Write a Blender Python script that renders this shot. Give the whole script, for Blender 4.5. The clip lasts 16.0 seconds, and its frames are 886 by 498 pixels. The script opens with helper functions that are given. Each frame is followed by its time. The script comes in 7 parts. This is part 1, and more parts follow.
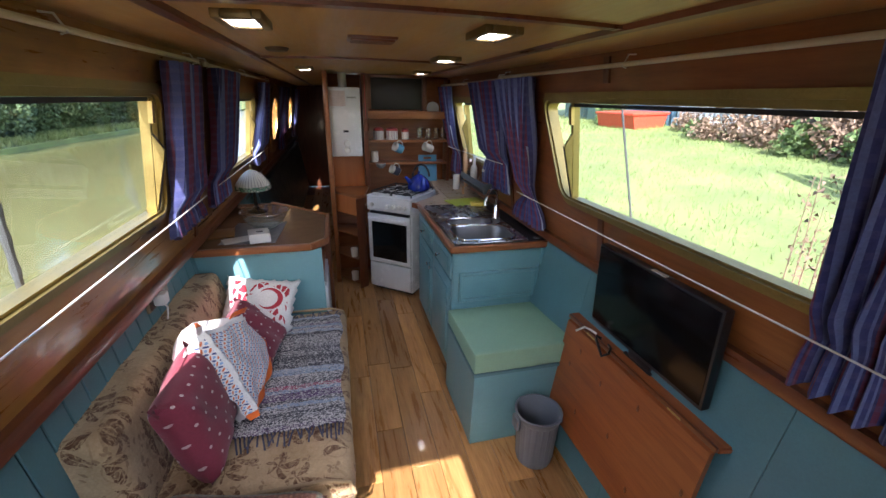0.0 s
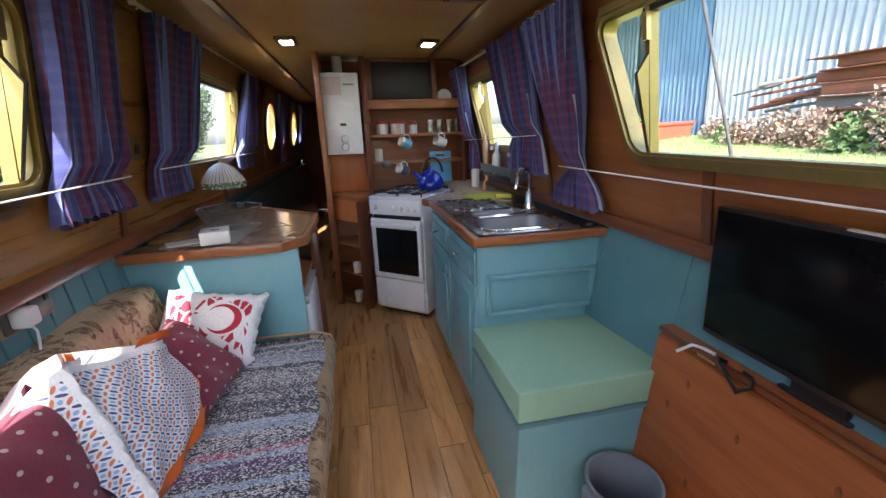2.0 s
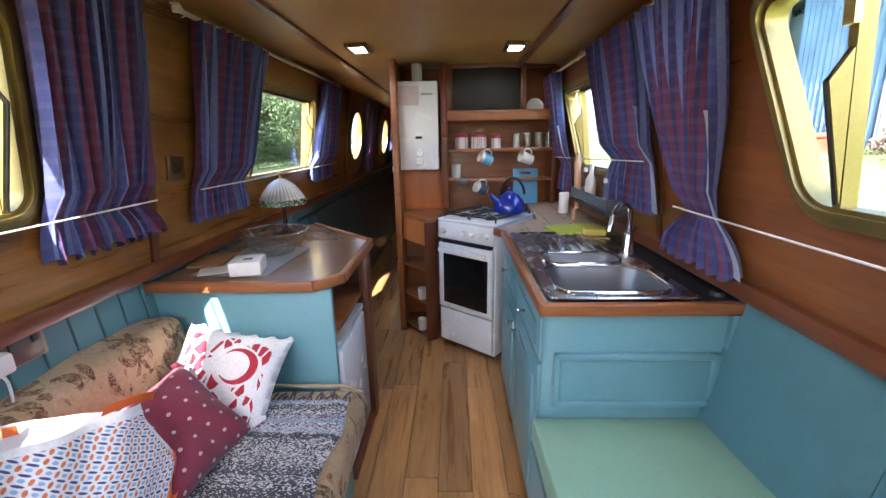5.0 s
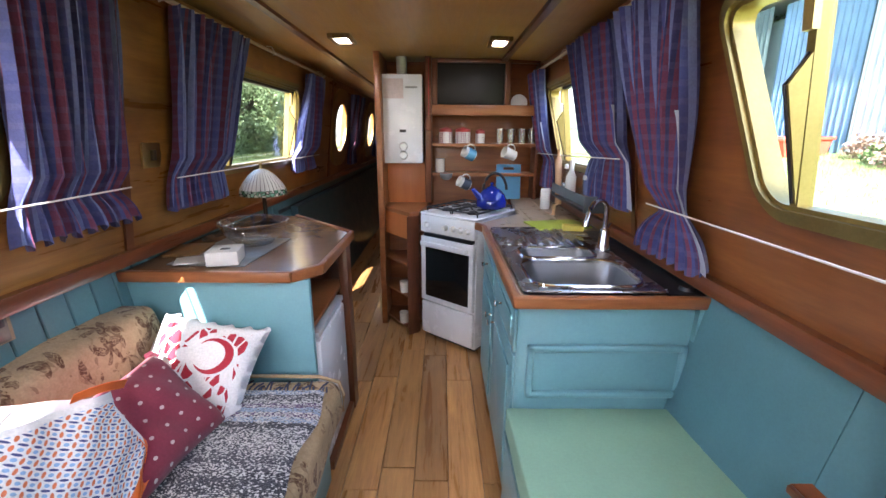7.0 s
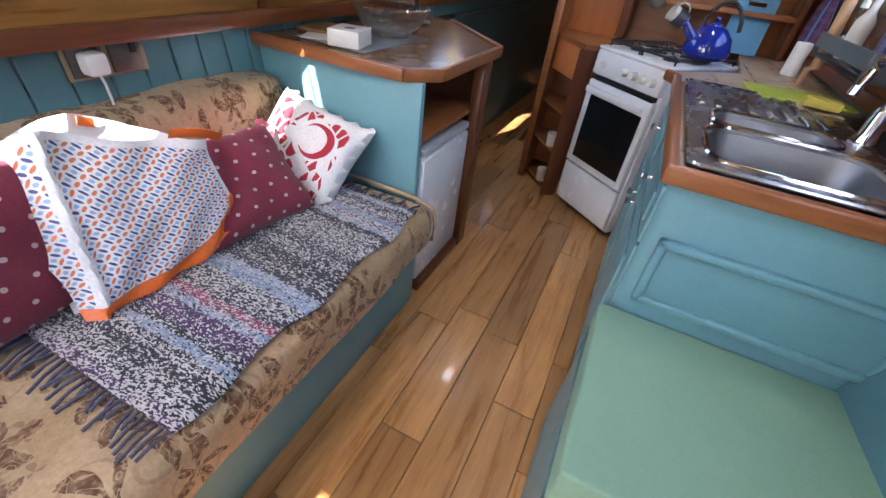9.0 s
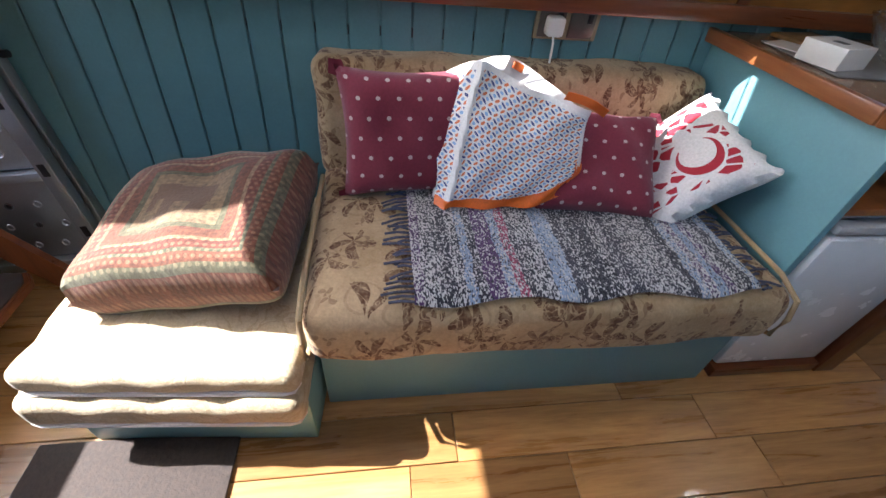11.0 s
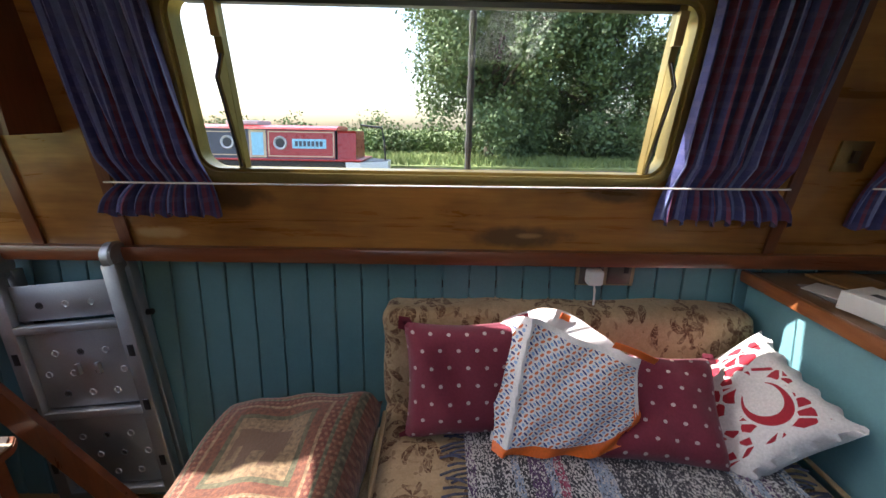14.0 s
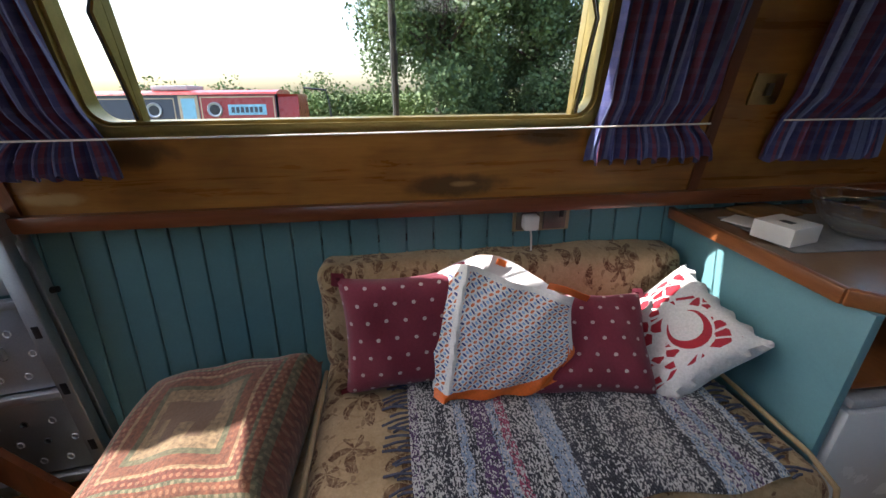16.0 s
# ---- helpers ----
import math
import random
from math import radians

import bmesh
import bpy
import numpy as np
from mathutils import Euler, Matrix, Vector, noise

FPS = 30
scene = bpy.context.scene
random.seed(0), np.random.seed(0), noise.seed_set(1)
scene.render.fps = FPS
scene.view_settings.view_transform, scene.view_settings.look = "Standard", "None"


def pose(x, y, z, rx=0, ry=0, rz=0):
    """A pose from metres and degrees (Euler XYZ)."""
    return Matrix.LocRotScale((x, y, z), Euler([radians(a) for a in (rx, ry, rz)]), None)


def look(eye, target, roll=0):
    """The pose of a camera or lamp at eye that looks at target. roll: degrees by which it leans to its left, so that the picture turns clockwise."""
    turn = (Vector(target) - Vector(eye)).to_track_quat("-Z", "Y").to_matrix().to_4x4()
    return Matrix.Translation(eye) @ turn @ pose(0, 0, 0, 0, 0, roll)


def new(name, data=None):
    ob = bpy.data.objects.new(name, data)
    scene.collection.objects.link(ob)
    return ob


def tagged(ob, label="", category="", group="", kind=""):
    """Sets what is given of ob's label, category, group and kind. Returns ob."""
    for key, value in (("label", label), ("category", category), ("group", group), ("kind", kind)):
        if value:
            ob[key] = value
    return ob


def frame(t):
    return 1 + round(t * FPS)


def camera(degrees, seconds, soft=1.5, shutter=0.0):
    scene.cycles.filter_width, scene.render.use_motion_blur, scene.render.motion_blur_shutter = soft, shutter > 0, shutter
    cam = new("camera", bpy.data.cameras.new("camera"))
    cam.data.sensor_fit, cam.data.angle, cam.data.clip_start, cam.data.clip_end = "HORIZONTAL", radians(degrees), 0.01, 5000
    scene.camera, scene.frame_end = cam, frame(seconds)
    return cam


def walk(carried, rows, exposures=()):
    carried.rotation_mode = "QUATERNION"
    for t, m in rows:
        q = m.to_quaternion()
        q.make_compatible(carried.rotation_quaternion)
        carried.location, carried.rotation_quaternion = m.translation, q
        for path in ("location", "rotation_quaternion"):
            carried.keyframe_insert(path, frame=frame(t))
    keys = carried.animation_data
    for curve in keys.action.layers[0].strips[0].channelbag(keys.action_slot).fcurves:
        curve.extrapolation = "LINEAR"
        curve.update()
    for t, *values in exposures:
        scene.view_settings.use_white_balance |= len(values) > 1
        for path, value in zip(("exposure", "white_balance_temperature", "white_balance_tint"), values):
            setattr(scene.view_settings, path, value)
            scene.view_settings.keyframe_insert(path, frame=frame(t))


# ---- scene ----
cam = camera(94.8, 16.0)
PATH = [
    (0, (-0.169, 0.459, 1.694), (0.298, 2.276, 1.003), 1.1),
    (0.5, (-0.151, 0.568, 1.501), (0.265, 2.409, 0.839), -3.5),
    (1, (-0.111, 0.728, 1.417), (0.366, 2.583, 0.841), -2.8),
    (1.5, (-0.06, 0.863, 1.362), (0.376, 2.712, 0.736), -0.1),
    (2, (-0.03, 1.003, 1.334), (0.356, 2.886, 0.78), -2.0),
    (2.5, (-0.014, 1.117, 1.3), (0.331, 3.0, 0.721), -3.6),
    (3, (0.026, 1.208, 1.282), (0.38, 3.102, 0.744), -2.8),
    (3.5, (0.152, 1.201, 1.251), (0.315, 3.032, 0.461), -0.8),
    (4, (0.174, 1.243, 1.278), (0.277, 3.073, 0.478), -1.6),
    (4.5, (0.137, 1.343, 1.317), (0.21, 3.212, 0.608), -1.5),
    (5, (0.154, 1.385, 1.393), (0.096, 3.316, 0.874), -1.0),
    (5.2, (0.163, 1.38, 1.425), (0.114, 3.338, 1.019), -1.2),
    (7.3, (0.192, 1.365, 1.367), (0.204, 3.266, 0.746), 0.5),
    (7.5, (0.219, 1.356, 1.344), (0.218, 3.222, 0.623), 0.9),
    (7.6, (0.23, 1.355, 1.334), (0.208, 3.202, 0.566), 0.6),
    (8, (0.269, 1.364, 1.28), (0.152, 3.106, 0.304), 3.3),
    (8.2, (0.269, 1.406, 1.266), (0.119, 3.113, 0.235), 4.6),
    (10.3, (0.364, 1.771, 1.195), (-0.996, 2.418, -0.121), 6.0),
    (10.5, (0.361, 1.76, 1.193), (-1.046, 2.312, -0.117), 6.5),
    (11, (0.354, 1.704, 1.187), (-1.107, 1.983, -0.15), 6.3),
    (11.5, (0.349, 1.644, 1.192), (-1.158, 1.657, -0.123), 4.9),
    (12, (0.346, 1.589, 1.223), (-1.206, 1.287, -0.001), 3.5),
    (12.5, (0.357, 1.555, 1.242), (-1.239, 1.098, 0.127), 1.9),
    (13, (0.354, 1.587, 1.269), (-1.327, 1.246, 0.241), 1.1),
    (13.5, (0.348, 1.649, 1.334), (-1.431, 1.548, 0.424), 0.5),
    (14, (0.336, 1.677, 1.405), (-1.563, 1.71, 0.777), 1.1),
    (14.5, (0.314, 1.673, 1.469), (-1.64, 1.755, 1.052), -0.1),
    (15, (0.307, 1.684, 1.491), (-1.657, 1.798, 1.131), -0.7),
    (15.5, (0.319, 1.718, 1.442), (-1.603, 1.882, 0.913), -0.7),
    (16, (0.322, 1.758, 1.351), (-1.504, 1.983, 0.567), -0.3),
]
walk(cam, [(t, look(eye, target, roll)) for t, eye, target, roll in PATH],
     exposures=((0, 2.22, 5850, 17), (1.5, 2.45, 5800, 17), (3.5, 2.95, 5800, 17), (5, 3.22, 5750, 17), (8, 3.3, 5950, 19), (10.5, 2.7, 5850, 15), (11.5, 2.38, 5900, 14), (12.5, 1.65, 6300, 15), (14.5, 2.15, 6250, 17), (16, 1.9, 6200, 14)))

# ---- daylight ----
SUN_DIR = Vector((0.212, 1.0, -1.05)).normalized()
world = bpy.data.worlds.new("sky")
scene.world = world
world.use_nodes = True
wn = world.node_tree
sky = wn.nodes.new("ShaderNodeTexSky")
sky.sky_type = "NISHITA"
sky.sun_disc = False
sky.sun_elevation = math.asin(-SUN_DIR.z)
sky.sun_rotation = math.atan2(-SUN_DIR.x, -SUN_DIR.y)
sky.air_density, sky.dust_density = 1.2, 3.0
sky_way, sky_tilt = wn.nodes.new("ShaderNodeTexCoord"), wn.nodes.new("ShaderNodeMapping")
sky_tilt.inputs["Rotation"].default_value = (0, radians(2.2), 0)
wn.links.new(sky_way.outputs["Generated"], sky_tilt.inputs[0])
wn.links.new(sky_tilt.outputs[0], sky.inputs[0])
wn.links.new(sky.outputs[0], wn.nodes["Background"].inputs[0])
wn.nodes["Background"].inputs[1].default_value = 0.15
sun = new("sun", bpy.data.lights.new("sun", "SUN"))
sun.data.energy, sun.data.angle, sun.data.color = 4.0, radians(0.6), (1.0, 0.94, 0.84)
sun.rotation_mode = "QUATERNION"
sun.rotation_quaternion = SUN_DIR.to_track_quat("-Z", "Y")


# ---- materials ----
def nodes_of(name):
    m = bpy.data.materials.new(name)
    m.use_nodes = True
    nt = m.node_tree
    return m, nt, nt.nodes["Principled BSDF"]


def ramp(nt, src, stops):
    r = nt.nodes.new("ShaderNodeValToRGB")
    el = r.color_ramp.elements
    while len(el) < len(stops):
        el.new(0.5)
    for e, (p, c) in zip(el, stops):
        e.position, e.color = p, (*c, 1)
    nt.links.new(src, r.inputs[0])
    return r.outputs[0]


def coords(nt, kind="Object", scale=(1, 1, 1)):
    tc, mp = nt.nodes.new("ShaderNodeTexCoord"), nt.nodes.new("ShaderNodeMapping")
    mp.inputs["Scale"].default_value = scale
    nt.links.new(tc.outputs[kind], mp.inputs[0])
    return mp.outputs[0]


def noise_tex(nt, vec, scale, detail=4.0, rough=0.6, dist=0.0):
    n = nt.nodes.new("ShaderNodeTexNoise")
    n.inputs["Scale"].default_value, n.inputs["Detail"].default_value = scale, detail
    n.inputs["Roughness"].default_value, n.inputs["Distortion"].default_value = rough, dist
    nt.links.new(vec, n.inputs["Vector"])
    return n.outputs["Fac"]


def calc(nt, op, a, b=None, c=None):
    n = nt.nodes.new("ShaderNodeMath")
    n.operation = op
    for i, v in enumerate((a, b, c)):
        if v is None:
            continue
        if isinstance(v, (int, float)):
            n.inputs[i].default_value = v
        else:
            nt.links.new(v, n.inputs[i])
    return n.outputs[0]


def blend(nt, fac, a, b, how="MIX"):
    n = nt.nodes.new("ShaderNodeMix")
    n.data_type, n.blend_type = "RGBA", how
    for i, v in ((0, fac), (6, a), (7, b)):
        if isinstance(v, (int, float)):
            n.inputs[i].default_value = v
        elif isinstance(v, tuple):
            n.inputs[i].default_value = (*v, 1)
        else:
            nt.links.new(v, n.inputs[i])
    return n.outputs[2]


def bump(nt, bs, h, strength=0.3, dist=0.002):
    b = nt.nodes.new("ShaderNodeBump")
    b.inputs["Strength"].default_value, b.inputs["Distance"].default_value = strength, dist
    nt.links.new(h, b.inputs["Height"])
    nt.links.new(b.outputs[0], bs.inputs["Normal"])


def plain(name, c, rough=0.5, metal=0.0, vary=0.25, scale=9.0, bumpy=0.15, coat=0.0, grain=120.0):
    """Paint, plastic, metal or cloth: two scales of unevenness."""
    m, nt, bs = nodes_of(name)
    v = coords(nt)
    big, small = noise_tex(nt, v, scale), noise_tex(nt, v, grain, 2.0)
    mixed = calc(nt, "ADD", calc(nt, "MULTIPLY", big, 0.7), calc(nt, "MULTIPLY", small, 0.3))
    dark = tuple(max(0, k * (1 - vary)) for k in c)
    lite = tuple(min(1, k * (1 + vary * 0.6)) for k in c)
    nt.links.new(ramp(nt, mixed, ((0.3, dark), (0.7, lite))), bs.inputs["Base Color"])
    nt.links.new(ramp(nt, big, ((0.3, (rough * 0.8,) * 3), (0.7, (min(1, rough * 1.2),) * 3))), bs.inputs["Roughness"])
    bs.inputs["Metallic"].default_value = metal
    bs.inputs["Coat Weight"].default_value = coat
    bump(nt, bs, small, bumpy)
    return m


def wood(name, dark, mid, lite, along="y", rough=0.4, fine=1.0, each=False, stain=0.0, coat=0.0, damp_and_pale=()):
    """Grain stretched along one axis; each: pieces differ."""
    m, nt, bs = nodes_of(name)
    st = {"x": (1.2, 14, 14), "y": (14, 1.2, 14), "z": (14, 14, 1.2)}[along]
    v = coords(nt, "Object", tuple(k * fine for k in st))
    if each:
        oi = nt.nodes.new("ShaderNodeObjectInfo")
        ad = nt.nodes.new("ShaderNodeVectorMath")
        ad.operation = "ADD"
        sc = calc(nt, "MULTIPLY", oi.outputs["Random"], 37.0)
        nt.links.new(v, ad.inputs[0])
        nt.links.new(sc, ad.inputs[1])
        v = ad.outputs[0]
    g = noise_tex(nt, v, 1.6, 6.0, 0.65, 0.6)
    g2 = noise_tex(nt, v, 9.0, 3.0, 0.6)
    f = calc(nt, "ADD", calc(nt, "MULTIPLY", g, 0.75), calc(nt, "MULTIPLY", g2, 0.25))
    col = ramp(nt, f, ((0.30, dark), (0.5, mid), (0.72, lite)))
    if each:
        col = blend(nt, 0.75, col, ramp(nt, oi.outputs["Random"], ((0.0, (0.5, 0.45, 0.4)), (0.45, (0.95, 0.92, 0.86)), (1.0, (1.3, 1.22, 1.1)))), "MULTIPLY")
    if stain:
        big = noise_tex(nt, coords(nt, "Object", (2.2, 2.2, 3.5)), 1.3, 3.0)
        col = blend(nt, stain, col, ramp(nt, big, ((0.36, (0.35, 0.3, 0.25)), (0.58, (1, 1, 1)))), "MULTIPLY")
    if damp_and_pale:
        sp = nt.nodes.new("ShaderNodeSeparateXYZ")
        nt.links.new(coords(nt), sp.inputs[0])
        wob = calc(nt, "MULTIPLY", calc(nt, "SUBTRACT", noise_tex(nt, coords(nt), 14.0, 5.0), 0.5), 1.5)
        for y, z, ry, rz, c in damp_and_pale:
            a, b = calc(nt, "DIVIDE", calc(nt, "SUBTRACT", sp.outputs[1], y), ry), calc(nt, "DIVIDE", calc(nt, "SUBTRACT", sp.outputs[2], z), rz)
            d = calc(nt, "ADD", calc(nt, "ADD", calc(nt, "MULTIPLY", a, a), calc(nt, "MULTIPLY", b, b)), wob)
            col = blend(nt, ramp(nt, d, ((0.25, (0.85,) * 3), (0.95, (0.0,) * 3))), col, c)
    nt.links.new(col, bs.inputs["Base Color"])
    nt.links.new(ramp(nt, g, ((0.3, (rough * 0.75,) * 3), (0.7, (min(1, rough * 1.25),) * 3))), bs.inputs["Roughness"])
    bs.inputs["Coat Weight"].default_value = coat
    bump(nt, bs, f, 0.2, 0.0015)
    return m


def glass_mat(name, tint=(0.97, 0.99, 0.98), gloss=0.02, base=0.025):
    m, nt, bs = nodes_of(name)
    nt.nodes.remove(bs)
    tr, gl, fr, mx = (nt.nodes.new(k) for k in ("ShaderNodeBsdfTransparent", "ShaderNodeBsdfGlossy", "ShaderNodeLayerWeight", "ShaderNodeMixShader"))
    tr.inputs[0].default_value = (*tint, 1)
    gl.inputs["Roughness"].default_value = gloss
    fr.inputs[0].default_value = 0.5
    nt.links.new(calc(nt, "MULTIPLY_ADD", calc(nt, "POWER", fr.outputs["Facing"], 5.0 if base < 0.1 else 1.6), 0.6, base), mx.inputs[0])
    nt.links.new(tr.outputs[0], mx.inputs[1])
    nt.links.new(gl.outputs[0], mx.inputs[2])
    nt.links.new(mx.outputs[0], nt.nodes["Material Output"].inputs[0])
    return m


def cloth(name, build, rough=0.9, fine=900.0, strength=0.35, sheen=0.2, thin=0.0):
    """A woven cloth: build(nt, u, v) gives its colour from the cloth's own coordinates."""
    m, nt, bs = nodes_of(name)
    sp = nt.nodes.new("ShaderNodeSeparateXYZ")
    uv = coords(nt, "UV")
    nt.links.new(uv, sp.inputs[0])
    col, height = build(nt, sp.outputs[0], sp.outputs[1], uv), None
    if isinstance(col, tuple) and len(col) == 2:
        col, height = col
    nz = noise_tex(nt, coords(nt), fine / 6, 2.0)
    col = blend(nt, 0.35, col, ramp(nt, nz, ((0.3, (0.6, 0.6, 0.6)), (0.7, (1.15, 1.15, 1.15)))), "MULTIPLY")
    nt.links.new(col, bs.inputs["Base Color"])
    bs.inputs["Roughness"].default_value = rough
    bs.inputs["Sheen Weight"].default_value = sheen
    bump(nt, bs, nz if height is None else calc(nt, "ADD", calc(nt, "MULTIPLY", nz, 0.3), height), strength, 0.002 if height is None else 0.006)
    if thin:
        tl, mx = nt.nodes.new("ShaderNodeBsdfTranslucent"), nt.nodes.new("ShaderNodeMixShader")
        nt.links.new(col, tl.inputs[0])
        mx.inputs[0].default_value = thin
        nt.links.new(bs.outputs[0], mx.inputs[1])
        nt.links.new(tl.outputs[0], mx.inputs[2])
        nt.links.new(mx.outputs[0], nt.nodes["Material Output"].inputs[0])
    return m


def dot_pattern(nt, u, v, nu, nv, r, fg, bg):
    def cell(x, n, off=0.0):
        k = calc(nt, "MULTIPLY", x, n)
        if off is not None and not isinstance(off, float):
            k = calc(nt, "ADD", k, off)
        return calc(nt, "SUBTRACT", calc(nt, "FRACT", k), 0.5)
    row = calc(nt, "MULTIPLY", calc(nt, "MODULO", calc(nt, "FLOOR", calc(nt, "MULTIPLY", v, nv)), 2.0), 0.5)
    a, b = cell(u, nu, row), cell(v, nv)
    d2 = calc(nt, "ADD", calc(nt, "MULTIPLY", a, a), calc(nt, "MULTIPLY", b, b))
    return blend(nt, calc(nt, "LESS_THAN", d2, r * r), bg, fg)


def curtain_cloth(nt, u, v, uv):
    k = calc(nt, "FRACT", calc(nt, "MULTIPLY", u, 7.0))
    r = nt.nodes.new("ShaderNodeValToRGB")
    r.color_ramp.interpolation = "CONSTANT"
    el = r.color_ramp.elements
    cols = [(0.0, (0.070, 0.079, 0.235)), (0.14, (0.181, 0.219, 0.454)), (0.24, (0.056, 0.060, 0.187)), (0.36, (0.162, 0.042, 0.087)), (0.48, (0.070, 0.042, 0.126)),
            (0.56, (0.070, 0.079, 0.235)), (0.7, (0.181, 0.049, 0.102)), (0.82, (0.056, 0.054, 0.157)), (0.9, (0.168, 0.205, 0.422))]
    while len(el) < len(cols):
        el.new(0.5)
    for e, (p, c) in zip(el, cols):
        e.position, e.color = p, (*c, 1)
    nt.links.new(k, r.inputs[0])
    band = calc(nt, "LESS_THAN", calc(nt, "FRACT", calc(nt, "MULTIPLY", v, 17.0)), 0.35)
    return blend(nt, calc(nt, "MULTIPLY", band, 0.22), r.outputs[0], (0.16, 0.16, 0.30))


def rug_cloth(nt, u, v, uv):
    wob = calc(nt, "MULTIPLY", calc(nt, "SUBTRACT", noise_tex(nt, uv, 5.0, 3.0), 0.5), 0.045)
    pos = calc(nt, "MULTIPLY", calc(nt, "ADD", u, wob), 36.0)
    wn = nt.nodes.new("ShaderNodeTexWhiteNoise")
    wn.noise_dimensions = "1D"
    nt.links.new(calc(nt, "FLOOR", pos), wn.inputs["W"])
    r = nt.nodes.new("ShaderNodeValToRGB")
    r.color_ramp.interpolation = "CONSTANT"
    el = r.color_ramp.elements
    cols = [(0.0, (0.014, 0.015, 0.024)), (0.24, (0.035, 0.035, 0.05)), (0.46, (0.26, 0.34, 0.47)), (0.56, (0.085, 0.03, 0.12)), (0.66, (0.34, 0.05, 0.11)), (0.74, (0.022, 0.023, 0.034)), (0.93, (0.34, 0.41, 0.52))]
    while len(el) < len(cols):
        el.new(0.5)
    for e, (p, c) in zip(el, cols):
        e.position, e.color = p, (*c, 1)
    nt.links.new(wn.outputs["Value"], r.inputs[0])
    mp2 = nt.nodes.new("ShaderNodeMapping")
    mp2.inputs["Scale"].default_value = (300, 105, 1)
    nt.links.new(uv, mp2.inputs[0])
    vo = nt.nodes.new("ShaderNodeTexVoronoi")
    vo.inputs["Scale"].default_value = 1.0
    nt.links.new(mp2.outputs[0], vo.inputs["Vector"])
    sp = nt.nodes.new("ShaderNodeSeparateColor")
    nt.links.new(vo.outputs["Color"], sp.inputs[0])
    wn2 = nt.nodes.new("ShaderNodeTexWhiteNoise")
    wn2.noise_dimensions = "1D"
    nt.links.new(calc(nt, "ADD", calc(nt, "FLOOR", pos), 40.5), wn2.inputs["W"])
    share = ramp(nt, wn2.outputs["Value"], ((0.1, (0.16,) * 3), (0.9, (0.62,) * 3)))
    pale = calc(nt, "LESS_THAN", sp.outputs[0], share)
    dark = calc(nt, "GREATER_THAN", sp.outputs[1], 0.84)
    col = blend(nt, pale, r.outputs[0], (0.60, 0.58, 0.56))
    col = blend(nt, dark, col, (0.014, 0.016, 0.03))
    return col, calc(nt, "SUBTRACT", 1.0, vo.outputs["Distance"])


def motif(nt, c, scale, petals, size, swing):
    """Leafy sprays scattered over a cloth, with the distance from each one's middle."""
    vo = nt.nodes.new("ShaderNodeTexVoronoi")
    vo.inputs["Scale"].default_value = scale
    nt.links.new(c, vo.inputs["Vector"])
    df = nt.nodes.new("ShaderNodeVectorMath")
    df.operation = "SUBTRACT"
    nt.links.new(c, df.inputs[0])
    nt.links.new(vo.outputs["Position"], df.inputs[1])
    sp = nt.nodes.new("ShaderNodeSeparateXYZ")
    nt.links.new(df.outputs[0], sp.inputs[0])
    rnd = nt.nodes.new("ShaderNodeSeparateColor")
    nt.links.new(vo.outputs["Color"], rnd.inputs[0])
    ang = calc(nt, "ARCTAN2", calc(nt, "ADD", sp.outputs[0], sp.outputs[2]), sp.outputs[1])
    twist = calc(nt, "ADD", calc(nt, "MULTIPLY", ang, petals), calc(nt, "ADD", calc(nt, "MULTIPLY", rnd.outputs[0], 6.28), calc(nt, "MULTIPLY", vo.outputs["Distance"], 5.0)))
    edge = calc(nt, "ADD", size, calc(nt, "MULTIPLY", calc(nt, "SINE", twist), swing))
    edge = calc(nt, "ADD", edge, calc(nt, "MULTIPLY", calc(nt, "SUBTRACT", noise_tex(nt, c, 42.0, 2.0), 0.5), 0.24))
    return calc(nt, "LESS_THAN", vo.outputs["Distance"], edge), vo.outputs["Distance"], ang, rnd.outputs[1]


